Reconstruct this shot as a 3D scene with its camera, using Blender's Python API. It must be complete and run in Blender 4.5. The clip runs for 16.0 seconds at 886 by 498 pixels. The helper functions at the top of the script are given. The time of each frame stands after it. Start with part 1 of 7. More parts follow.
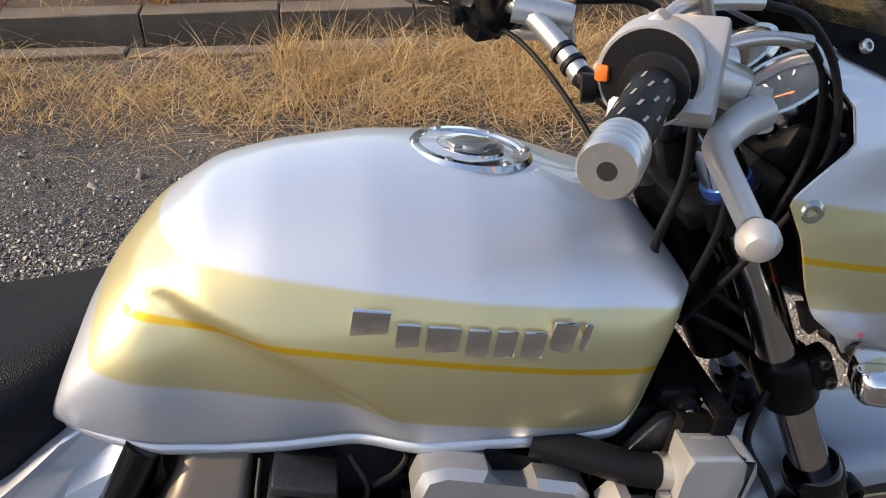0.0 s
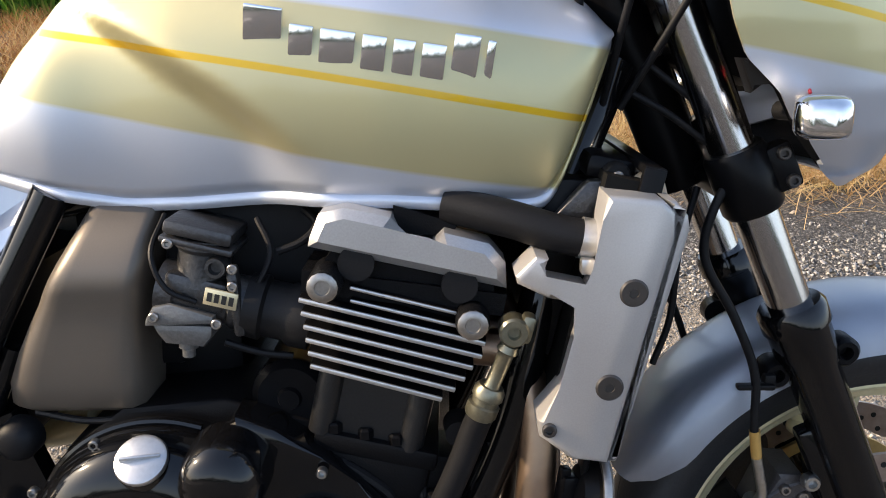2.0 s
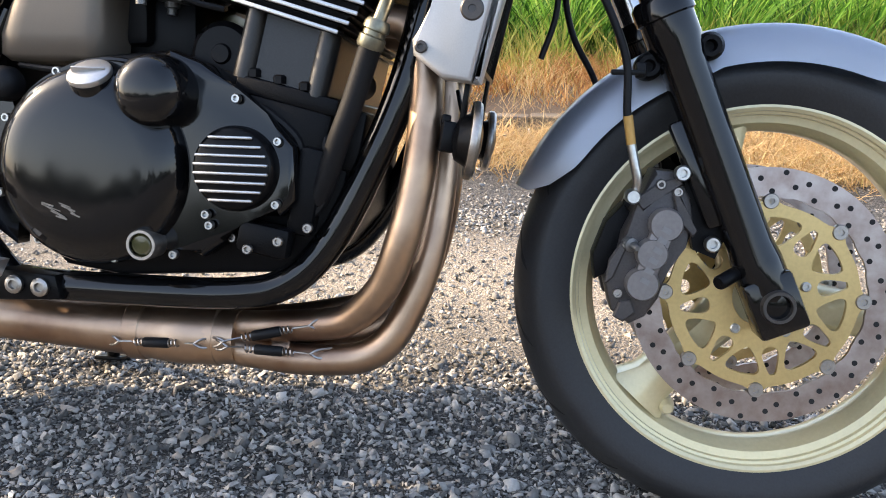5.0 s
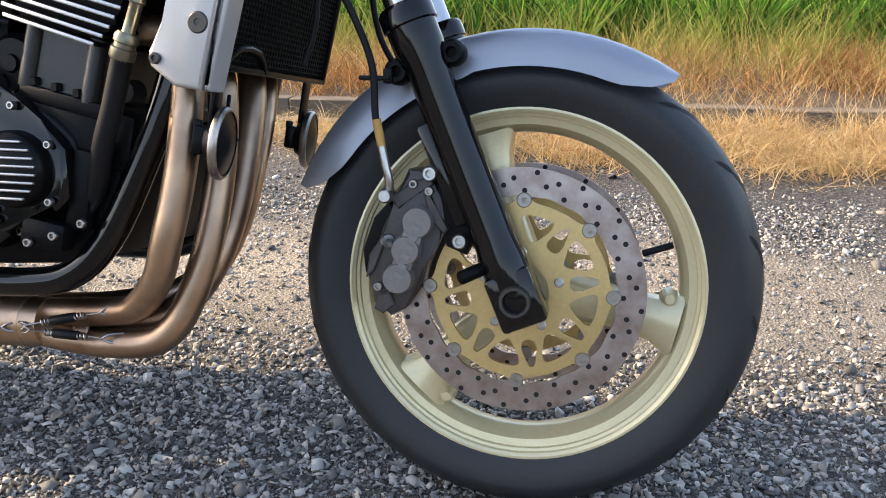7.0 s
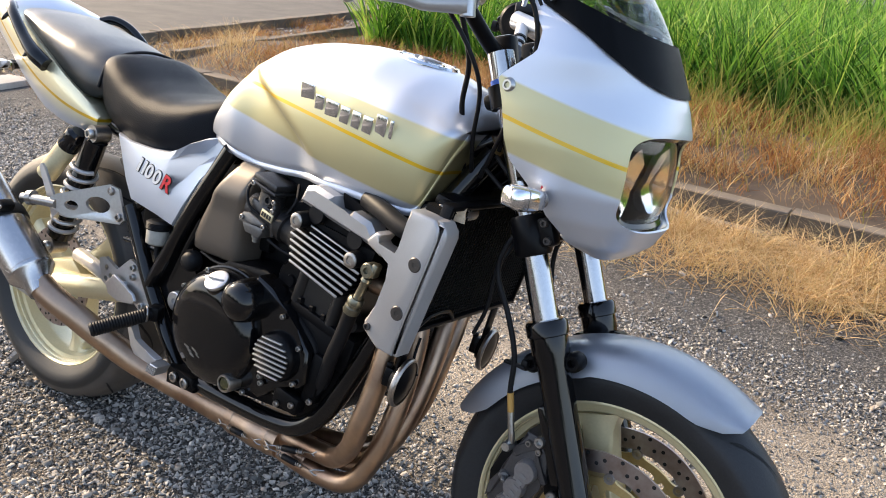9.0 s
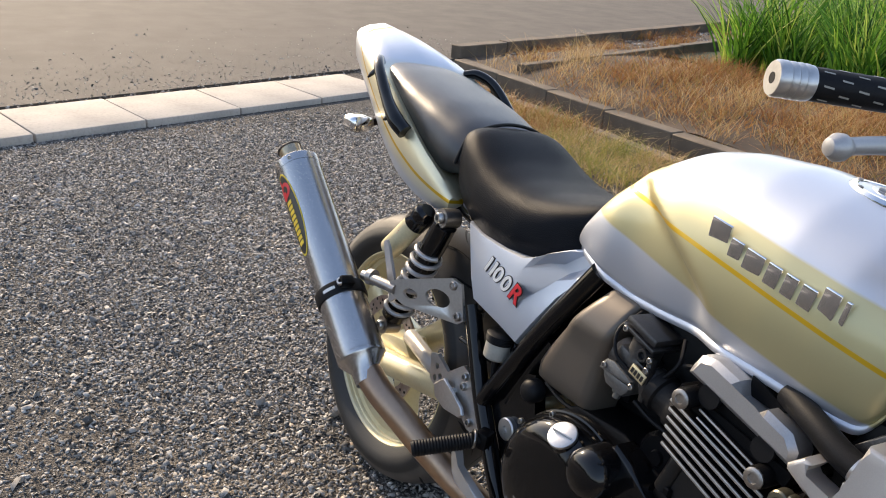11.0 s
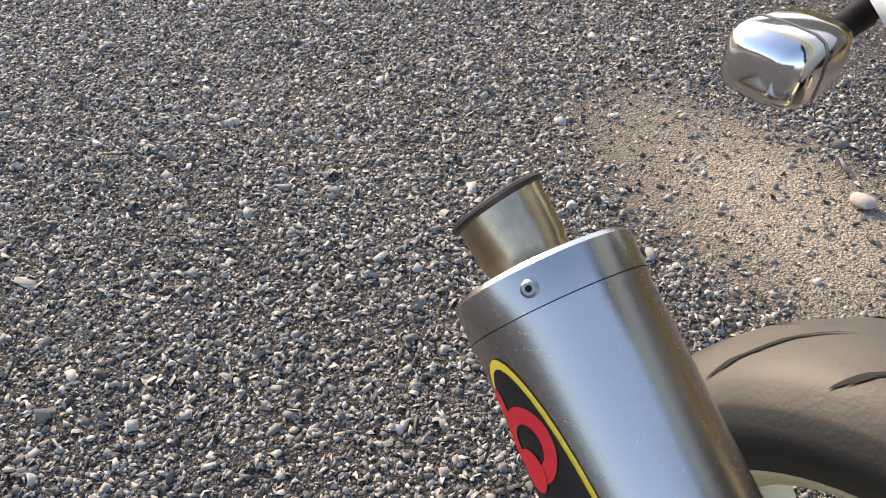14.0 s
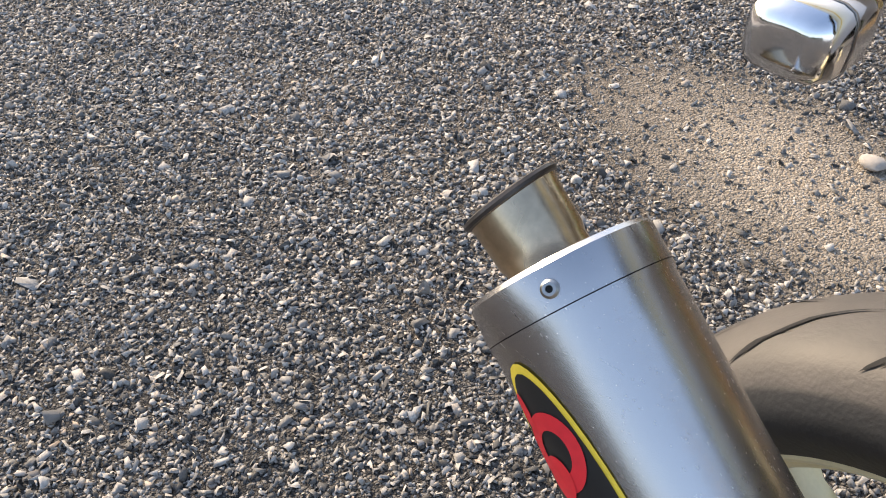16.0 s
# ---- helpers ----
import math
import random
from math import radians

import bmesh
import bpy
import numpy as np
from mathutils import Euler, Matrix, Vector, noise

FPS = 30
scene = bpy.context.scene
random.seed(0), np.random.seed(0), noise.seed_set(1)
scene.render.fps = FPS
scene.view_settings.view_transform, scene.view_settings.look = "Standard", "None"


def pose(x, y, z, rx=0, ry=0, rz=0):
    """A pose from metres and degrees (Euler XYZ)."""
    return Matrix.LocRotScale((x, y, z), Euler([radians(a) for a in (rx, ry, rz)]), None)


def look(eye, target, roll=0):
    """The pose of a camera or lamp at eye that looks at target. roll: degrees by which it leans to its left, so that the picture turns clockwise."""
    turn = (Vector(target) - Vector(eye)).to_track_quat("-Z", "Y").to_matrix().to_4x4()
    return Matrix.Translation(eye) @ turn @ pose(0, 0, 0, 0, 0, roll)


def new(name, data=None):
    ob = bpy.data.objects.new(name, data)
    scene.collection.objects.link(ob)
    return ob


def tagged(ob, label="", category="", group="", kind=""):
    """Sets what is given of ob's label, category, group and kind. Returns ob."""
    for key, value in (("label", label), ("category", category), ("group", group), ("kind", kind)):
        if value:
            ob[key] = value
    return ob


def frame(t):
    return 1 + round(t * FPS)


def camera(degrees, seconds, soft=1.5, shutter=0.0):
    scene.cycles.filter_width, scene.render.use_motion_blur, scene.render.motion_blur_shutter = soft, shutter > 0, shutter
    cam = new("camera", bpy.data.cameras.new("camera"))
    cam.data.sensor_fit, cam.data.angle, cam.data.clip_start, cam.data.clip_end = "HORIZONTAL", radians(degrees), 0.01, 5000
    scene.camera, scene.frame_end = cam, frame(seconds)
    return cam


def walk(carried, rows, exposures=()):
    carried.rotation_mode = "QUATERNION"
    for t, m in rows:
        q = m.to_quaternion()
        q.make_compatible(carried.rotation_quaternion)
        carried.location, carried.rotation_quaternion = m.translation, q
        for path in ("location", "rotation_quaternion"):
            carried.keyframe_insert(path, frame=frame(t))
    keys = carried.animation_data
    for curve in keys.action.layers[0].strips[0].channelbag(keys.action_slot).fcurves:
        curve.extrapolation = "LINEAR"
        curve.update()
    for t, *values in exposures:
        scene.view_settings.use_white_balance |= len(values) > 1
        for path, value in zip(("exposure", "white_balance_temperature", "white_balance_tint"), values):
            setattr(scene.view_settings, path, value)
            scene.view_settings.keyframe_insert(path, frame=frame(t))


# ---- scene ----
cam = camera(56.63, 16.0, soft=1.0)
# seconds, eye, a point one metre ahead, roll
ROWS = [
    (0.0, (0.8182, -0.5414, 1.3772), (0.9223, 0.2565, 0.7834), 1.06),
    (0.5, (0.8767, -0.6218, 1.3485), (0.9606, 0.1952, 0.7780), 1.12),
    (1.0, (0.8989, -0.7084, 1.2482), (0.9489, 0.1490, 0.7361), 0.63),
    (1.5, (0.9357, -0.6900, 1.1452), (0.9524, 0.1909, 0.6723), -0.00),
    (2.0, (0.9783, -0.7119, 1.0301), (0.9693, 0.1967, 0.6126), -0.75),
    (2.5, (0.9804, -0.7942, 0.9633), (0.9531, 0.1274, 0.5760), -1.18),
    (3.0, (0.9714, -0.9163, 0.8814), (0.9309, 0.0156, 0.5211), -1.19),
    (3.5, (0.9784, -0.9700, 0.8294), (0.9192, -0.0293, 0.4953), -0.77),
    (4.0, (0.9905, -1.0000, 0.7532), (0.9051, -0.0548, 0.4378), 0.09),
    (4.5, (1.0467, -1.0013, 0.6557), (0.9323, -0.0556, 0.3516), 0.60),
    (5.0, (1.1851, -0.9794, 0.6431), (1.0777, -0.0318, 0.3420), 0.77),
    (5.2, (1.2493, -0.9676, 0.6340), (1.1520, -0.0189, 0.3333), 0.73),
    (7.3, (1.5712, -0.9768, 0.6912), (1.3519, -0.0575, 0.3644), 0.20),
    (7.5, (1.5822, -0.9831, 0.7097), (1.3345, -0.0727, 0.3781), 0.72),
    (8.0, (1.6680, -1.0780, 0.8898), (1.3234, -0.2059, 0.5425), 2.58),
    (8.2, (1.7092, -1.0834, 0.9672), (1.3304, -0.2276, 0.6150), 3.38),
    (10.3, (1.8255, -1.0246, 1.3310), (1.1494, -0.3852, 0.9647), 4.91),
    (10.5, (1.6976, -0.9858, 1.3255), (0.9954, -0.3777, 0.9553), 4.65),
    (11.0, (1.4370, -0.8794, 1.2866), (0.6819, -0.3540, 0.8944), 4.28),
    (11.5, (1.1228, -0.7109, 1.2437), (0.3390, -0.2664, 0.8100), 3.62),
    (12.0, (0.7196, -0.5980, 1.1707), (-0.0606, -0.2039, 0.6849), 2.66),
    (12.5, (0.4121, -0.4659, 1.1183), (-0.3422, -0.0925, 0.5783), 1.11),
    (13.0, (0.1945, -0.3659, 1.0588), (-0.5232, 0.0058, 0.4700), -0.97),
    (13.5, (0.0682, -0.3602, 1.0225), (-0.6137, 0.0189, 0.3970), -2.61),
    (14.0, (0.0311, -0.3553, 1.0054), (-0.6247, 0.0341, 0.3587), -3.55),
    (14.5, (0.0261, -0.3530, 1.0117), (-0.6163, 0.0426, 0.3553), -4.02),
    (15.0, (0.0131, -0.3543, 1.0067), (-0.6253, 0.0385, 0.3447), -4.67),
    (15.5, (0.0085, -0.3542, 1.0087), (-0.6314, 0.0289, 0.3426), -5.50),
    (16.0, (0.0074, -0.3458, 1.0003), (-0.6342, 0.0288, 0.3310), -6.31),
]
walk(cam, [(t, look(eye, target, roll)) for t, eye, target, roll in ROWS],
     exposures=[(0.0, 0.14), (1.5, 0.45), (2.5, 0.76), (4.5, 1.20), (5.2, 1.17), (7.5, 0.93), (8.2, 0.92), (10.3, 0.30), (11.5, 0.28), (12.5, 0.32), (16.0, 0.42)])
# ---------------- world, sun, exposure ----------------
SUN_EL, SUN_AZ = 30.0, 179.5   # degrees; azimuth of the sun seen from the place, from +x towards +y
world = bpy.data.worlds.new("world")
scene.world = world
world.use_nodes = True
wn = world.node_tree.nodes
sky = wn.new("ShaderNodeTexSky")
sky.sky_type, sky.sun_disc = "NISHITA", False
sky.sun_elevation, sky.sun_rotation = radians(SUN_EL), radians(90 - SUN_AZ)
sky.air_density, sky.dust_density, sky.ozone_density = 1.0, 3.0, 1.0
wn["Background"].inputs["Strength"].default_value = 0.15
# a bright hazy sky: the haze thickens evenly towards the horizon, all the way round
wl = world.node_tree.links
tc = wn.new("ShaderNodeTexCoord")
sepw = wn.new("ShaderNodeSeparateXYZ")
wl.new(tc.outputs["Generated"], sepw.inputs[0])
ramp = wn.new("ShaderNodeValToRGB")
el = ramp.color_ramp.elements
el[0].position, el[0].color = 0.0, (1.0, 1.0, 1.0, 1)
el[1].position, el[1].color = 1.0, (0.15, 0.21, 0.33, 1)
mid = el.new(0.30)
mid.color = (0.42, 0.50, 0.64, 1)
wl.new(sepw.outputs[2], ramp.inputs[0])
haze = wn.new("ShaderNodeVectorMath")
haze.operation = "MULTIPLY_ADD"
haze.inputs[1].default_value = (5.5, 5.65, 5.95)
wl.new(ramp.outputs[0], haze.inputs[0])
wl.new(sky.outputs[0], haze.inputs[2])
wl.new(haze.outputs[0], wn["Background"].inputs["Color"])
sun_data = bpy.data.lights.new("sun", "SUN")
sun_data.energy, sun_data.angle, sun_data.color = 5.2, radians(0.6), (1.0, 0.78, 0.53)
sun = new("sun", sun_data)
sd = Vector((math.cos(radians(SUN_EL)) * math.cos(radians(SUN_AZ)), math.cos(radians(SUN_EL)) * math.sin(radians(SUN_AZ)), math.sin(radians(SUN_EL))))
sun.matrix_world = look(sd * 30, (0, 0, 0))


# ---------------- materials ----------------
class Nodes:
    """A short way to write a node material."""

    def __init__(self, name):
        self.m = bpy.data.materials.new(name)
        self.m.use_nodes = True
        self.t = self.m.node_tree
        self.b = self.t.nodes["Principled BSDF"]
        self.co = self.t.nodes.new("ShaderNodeTexCoord")

    def n(self, kind, ins=None, **kw):
        nd = self.t.nodes.new("ShaderNode" + kind)
        for k, v in kw.items():
            if k == "operation":
                nd.operation = v
            elif k == "feature":
                nd.feature = v
            elif k == "data_type":
                nd.data_type = v
            elif k == "blend_type":
                nd.blend_type = v
            elif k == "bands":
                nd.bands_direction = v
        for k, v in (ins or {}).items():
            self.put(nd.inputs[k], v)
        return nd

    def put(self, sock, v):
        if isinstance(v, bpy.types.NodeSocket):
            self.t.links.new(v, sock)
        elif isinstance(v, tuple) and len(v) == 3 and sock.type == "RGBA":
            sock.default_value = (*v, 1)
        else:
            sock.default_value = v

    def noise(self, scale, detail=4.0, rough=0.55, vec=None, lac=2.0):
        return self.n("TexNoise", {"Vector": vec or self.co.outputs["Object"], "Scale": scale, "Detail": detail, "Roughness": rough, "Lacunarity": lac}).outputs[0]

    def voro(self, scale, out="Distance", vec=None, feature="F1"):
        return self.n("TexVoronoi", {"Vector": vec or self.co.outputs["Object"], "Scale": scale}, feature=feature).outputs[out]

    def ramp(self, fac, stops):
        r = self.t.nodes.new("ShaderNodeValToRGB")
        e = r.color_ramp.elements
        while len(e) < len(stops):
            e.new(0.5)
        for el, (p, c) in zip(e, stops):
            el.position = p
            el.color = (*c, 1) if isinstance(c, tuple) else (c, c, c, 1)
        self.put(r.inputs[0], fac)
        return r.outputs[0]

    def mix(self, fac, a, b, blend="MIX"):
        nd = self.t.nodes.new("ShaderNodeMix")
        nd.data_type, nd.blend_type = "RGBA", blend
        for s, v in ((nd.inputs[0], fac), (nd.inputs[6], a), (nd.inputs[7], b)):
            self.put(s, v)
        return nd.outputs[2]

    def math(self, op, a, b=0.0, c=0.0):
        nd = self.t.nodes.new("ShaderNodeMath")
        nd.operation = op
        for s, v in zip(nd.inputs, (a, b, c)):
            self.put(s, v)
        return nd.outputs[0]

    def bump(self, height, strength=0.3, dist=0.002):
        nd = self.n("Bump", {"Height": height, "Strength": strength, "Distance": dist})
        self.put(self.b.inputs["Normal"], nd.outputs[0])

    def set(self, **kw):
        for k, v in kw.items():
            self.put(self.b.inputs[k.replace("_", " ")], v)
        return self.m


def plain(name, col, rough=0.5, metal=0.0, grain=200.0, vary=0.12, coat=0.0, bump=0.0, spec=0.5):
    """A surface of one colour with faint dirt at two scales."""
    s = Nodes(name)
    a = s.noise(grain, 3)
    b = s.noise(9.0, 4)
    f = s.math("ADD", s.math("MULTIPLY", a, 0.5), s.math("MULTIPLY", b, 0.5))
    lo = tuple(c * (1 - vary) for c in col)
    hi = tuple(min(1, c * (1 + vary)) for c in col)
    s.set(Base_Color=s.ramp(f, [(0.3, lo), (0.7, hi)]), Metallic=metal, Coat_Weight=coat, Coat_Roughness=0.05, Specular_IOR_Level=spec)
    s.set(Roughness=s.math("MULTIPLY_ADD", b, rough * 0.5, rough * 0.75))
    if bump:
        s.bump(a, bump)
    return s.m


def paint_material(name, bands, pearl=(0.52, 0.550, 0.615)):
    """Silver-white pearl paint with a cream band and a yellow line. bands: per stripe (a, b, c, half) with z = a + b x + c x x in the thing's own metres."""
    s = Nodes(name)
    sep = s.n("SeparateXYZ", {"Vector": s.co.outputs["Object"]})
    x, z = sep.outputs[0], sep.outputs[2]
    flake = s.voro(2500.0, "Color")
    fl = s.n("SeparateXYZ", {"Vector": flake}).outputs[0]
    col = s.mix(s.math("MULTIPLY", fl, 0.25), pearl, (0.60, 0.63, 0.69))
    for (c2, lo, hi, soft, col2) in bands:
        def curve(k):
            return s.math("MULTIPLY_ADD", x, s.math("MULTIPLY_ADD", x, k[2], k[1]), k[0])
        up = s.math("MULTIPLY_ADD", s.math("SUBTRACT", curve(hi), z), 1.0 / soft, 0.5)
        dn = s.math("MULTIPLY_ADD", s.math("SUBTRACT", z, curve(lo)), 1.0 / soft, 0.5)
        m = s.math("MULTIPLY", s.n("Clamp", {"Value": up}).outputs[0], s.n("Clamp", {"Value": dn}).outputs[0])
        if c2 is not None:
            xm = s.n("Clamp", {"Value": s.math("MULTIPLY_ADD", s.math("SUBTRACT", x, c2[0]), 1 / 0.004, 0.5)}).outputs[0]
            xn = s.n("Clamp", {"Value": s.math("MULTIPLY_ADD", s.math("SUBTRACT", c2[1], x), 1 / 0.004, 0.5)}).outputs[0]
            m = s.math("MULTIPLY", m, s.math("MULTIPLY", xm, xn))
        col = s.mix(m, col, col2)
    dust = s.noise(14.0, 5)
    s.set(Base_Color=col, Metallic=0.68, Roughness=s.math("MULTIPLY_ADD", dust, 0.12, 0.37), Coat_Weight=0.6, Coat_Roughness=0.06)
    return s.m


CREAM, YELLOW = (0.50, 0.45, 0.25), (0.58, 0.36, 0.010)
M = {}
M["pearl"] = paint_material("pearl_paint", [])
M["tank"] = paint_material("tank_paint", [
    ((0.575, 2.0), (0.9990, -0.3130, 0.0800), (0.9937, -0.0357, -0.0620), 0.004, CREAM),
    ((0.612, 2.0), (0.9457, -0.0436, -0.0695), (0.9521, -0.0436, -0.0695), 0.0012, YELLOW)])
M["cowl"] = paint_material("cowl_paint", [
    (None, (1.120, -0.197, 0.0), (1.250, -0.220, 0.0), 0.004, CREAM),
    (None, (1.1930, -0.220, 0.0), (1.1995, -0.220, 0.0), 0.0012, YELLOW)])
M["tail"] = paint_material("tail_paint", [
    (None, (0.7527, -0.3562, 0.7017), (0.930, 0.0, 0.0), 0.030, (0.66, 0.61, 0.42)),
    (None, (0.7712, -0.3562, 0.7017), (0.7782, -0.3562, 0.7017), 0.0014, YELLOW)])
M["black_gloss"] = plain("black_gloss_paint", (0.0035, 0.0035, 0.004), 0.10, vary=0.3, spec=0.40)
M["black_satin"] = plain("black_satin_paint", (0.004, 0.004, 0.0046), 0.30, vary=0.3, spec=0.11)
M["black_cast"] = plain("black_wrinkled_casting", (0.004, 0.004, 0.0045), 0.36, bump=0.25, grain=600, vary=0.4, spec=0.09)
M["rubber"] = plain("black_rubber", (0.007, 0.007, 0.0078), 0.50, bump=0.12, grain=400, vary=0.3, spec=0.17)
M["front_rubber"] = plain("clean_tyre_rubber", (0.017, 0.0175, 0.019), 0.52, bump=0.15, grain=300, vary=0.3, spec=0.35)
M["plastic"] = plain("black_plastic", (0.005, 0.005, 0.0055), 0.42, grain=500, bump=0.05, spec=0.14)
M["fork_tube"] = plain("polished_fork_tube", (0.44, 0.44, 0.45), 0.16, metal=1.0, vary=0.06)
M["block"] = plain("grey_black_block_paint", (0.013, 0.013, 0.0135), 0.30, metal=0.3, vary=0.4, bump=0.15, grain=500)
M["straw_metal"] = plain("straw_tinted_outlet", (0.52, 0.42, 0.29), 0.28, metal=1.0, vary=0.2)
M["tan_tag"] = plain("tan_sleeve", (0.42, 0.24, 0.06), 0.5)
M["bowl"] = plain("dull_bowl_alloy", (0.15, 0.149, 0.147), 0.42, metal=0.6, vary=0.3, bump=0.2, grain=350)
M["chrome"] = plain("chrome", (0.74, 0.75, 0.77), 0.12, metal=1.0, vary=0.04)
M["alu"] = plain("bare_aluminium", (0.50, 0.495, 0.49), 0.34, metal=0.9, vary=0.12, bump=0.03)
M["alu_paint"] = plain("silver_painted_aluminium", (0.41, 0.397, 0.388), 0.38, metal=0.5, vary=0.08, grain=700)
M["alu_cast"] = plain("cast_silver_paint", (0.40, 0.396, 0.398), 0.34, metal=0.65, vary=0.12, grain=500, bump=0.05)
M["bronze"] = plain("bronze_grey_plastic", (0.118, 0.099, 0.080), 0.42, metal=0.4, vary=0.06, grain=600)
M["steel"] = plain("dull_steel", (0.33, 0.31, 0.29), 0.36, metal=1.0, vary=0.25)
M["dark_steel"] = plain("dark_steel_screw", (0.055, 0.05, 0.047), 0.42, metal=0.6, vary=0.2)
M["brass_plate"] = plain("pale_brass", (0.66, 0.58, 0.38), 0.35, metal=0.7)
M["bolt"] = plain("zinc_bolt", (0.42, 0.42, 0.41), 0.30, metal=1.0, vary=0.25)
M["gold"] = plain("gold_anodised", (0.52, 0.385, 0.17), 0.36, metal=0.75, vary=0.12)
M["rim"] = plain("cream_gold_wheel_paint", (0.58, 0.51, 0.31), 0.30, metal=0.30, coat=0.4, vary=0.08)
M["scrap"] = plain("beige_torn_tape", (0.56, 0.44, 0.30), 0.8, vary=0.35, bump=0.3, grain=200)
M["carb"] = plain("grey_cast_alloy", (0.058, 0.058, 0.060), 0.36, metal=0.75, vary=0.45, bump=0.25, grain=350)
M["caliper"] = plain("grey_caliper_paint", (0.16, 0.147, 0.142), 0.45, metal=0.4, vary=0.2)
M["caliper_mark"] = plain("faint_caliper_print", (0.17, 0.165, 0.165), 0.5, metal=0.3)
M["caliper_body"] = plain("dark_grey_caliper_casting", (0.050, 0.045, 0.044), 0.45, metal=0.35, vary=0.35, bump=0.2, grain=350)
M["olive_metal"] = plain("olive_plated_metal", (0.20, 0.19, 0.14), 0.36, metal=0.85, vary=0.25)
M["sight"] = plain("oily_sight_glass", (0.035, 0.034, 0.012), 0.12, coat=0.5)
M["scuff"] = plain("scraped_paint", (0.12, 0.115, 0.105), 0.6, vary=0.5)
M["white_mark"] = plain("white_print", (0.7, 0.7, 0.68), 0.5)
M["red"] = plain("red_print", (0.6, 0.02, 0.03), 0.45)
M["gold_print"] = plain("yellow_print", (0.75, 0.55, 0.05), 0.45)
M["black_print"] = plain("black_print", (0.012, 0.012, 0.012), 0.4)
M["orange"] = plain("orange_plastic", (0.7, 0.16, 0.02), 0.4)
M["red_wire"] = plain("red_wire", (0.5, 0.02, 0.03), 0.5)
M["cream_tube"] = plain("cream_reservoir", (0.66, 0.58, 0.36), 0.4, metal=0.2)
M["blue_cap"] = plain("blue_anodised", (0.04, 0.10, 0.42), 0.3, metal=0.8)
M["milky"] = plain("milky_plastic", (0.26, 0.245, 0.21), 0.4)
M["fluid"] = plain("brake_fluid_pot", (0.50, 0.33, 0.25), 0.35)
# near-black that paints the shade inside holes, grooves and gaps
M["inner_shade"] = plain("painted_inner_shade", (0.008, 0.008, 0.008), 0.9)


def titanium():
    s = Nodes("heat_tinted_pipe")
    a, b = s.noise(6.0, 5), s.noise(60.0, 4)
    c = s.ramp(a, [(0.3, (0.22, 0.135, 0.09)), (0.5, (0.47, 0.335, 0.23)), (0.7, (0.36, 0.25, 0.18))])
    s.set(Base_Color=s.mix(s.math("MULTIPLY", b, 0.4), c, (0.30, 0.22, 0.17)), Metallic=1.0, Roughness=s.math("MULTIPLY_ADD", b, 0.3, 0.25))
    return s.m


def brushed(name, col, rough):
    s = Nodes(name)
    mp = s.n("Mapping", {"Vector": s.co.outputs["Object"], "Scale": (4.0, 600.0, 600.0)})
    g = s.noise(1.0, 3, vec=mp.outputs[0])
    b = s.noise(7.0, 4)
    s.set(Base_Color=s.mix(b, tuple(c * 0.85 for c in col), col), Metallic=1.0, Roughness=s.math("MULTIPLY_ADD", g, 0.05, rough - 0.02))
    s.bump(g, 0.012)
    return s.m


def disc_metal():
    s = Nodes("worn_brake_disc")
    b = s.noise(40.0, 5)
    s.set(Base_Color=s.ramp(b, [(0.3, (0.25, 0.19, 0.17)), (0.7, (0.42, 0.37, 0.35))]), Metallic=1.0, Roughness=0.36)
    return s.m


def vinyl(name, scale, strength, spec=0.28, rough=0.40):
    s = Nodes(name)
    v = s.voro(scale)
    n = s.noise(5.0, 4)
    s.set(Base_Color=s.ramp(n, [(0.3, (0.006, 0.0066, 0.0085)), (0.7, (0.010, 0.0108, 0.013))]), Roughness=rough, Specular_IOR_Level=spec)
    s.bump(v, strength, 0.002)
    return s.m


def tread_rubber():
    s = Nodes("dusty_tyre")
    n, d = s.noise(7.0, 5), s.noise(220.0, 3)
    sep = s.n("SeparateXYZ", {"Vector": s.co.outputs["Object"]})
    zz = s.math("SUBTRACT", sep.outputs[2], 0.304)
    r = s.math("SQRT", s.math("ADD", s.math("MULTIPLY", sep.outputs[0], sep.outputs[0]), s.math("MULTIPLY", zz, zz)))
    c = s.mix(s.ramp(n, [(0.4, 0.0), (0.75, 0.7)]), (0.040, 0.036, 0.033), (0.105, 0.092, 0.080))   # road dust on the tread, black walls
    s.set(Base_Color=s.mix(s.ramp(r, [(0.2825, 0.0), (0.2855, 1.0)]), (0.012, 0.012, 0.012), c), Roughness=0.6)
    s.bump(d, 0.2)
    return s.m


M["titan"] = titanium()
M["brushed"] = brushed("brushed_titanium_can", (0.52, 0.51, 0.51), 0.26)
M["disc"] = disc_metal()
M["seat"] = vinyl("textured_seat_vinyl", 620.0, 0.3, 0.07)
M["seat_top"] = vinyl("smooth_seat_vinyl", 900.0, 0.15, 0.85, 0.33)
M["tread"] = tread_rubber()


def clear(name, col, rough, ior=1.45):
    s = Nodes(name)
    n = s.noise(18.0, 4)
    s.set(Base_Color=col, Transmission_Weight=1.0, IOR=ior, Roughness=s.math("MULTIPLY_ADD", n, 0.05, rough))
    return s.m


M["smoke"] = clear("smoked_windscreen", (0.72, 0.78, 0.76), 0.0, 1.1)
M["glass"] = clear("clear_lens", (0.95, 0.95, 0.95), 0.02)
M["mesh"] = plain("radiator_mesh", (0.006, 0.006, 0.006), 0.7, spec=0.1)


# ---------------- shape helpers ----------------
def finish(me, angle=38):
    me.polygons.foreach_set("use_smooth", [True] * len(me.polygons))
    me.set_sharp_from_angle(angle=radians(angle))


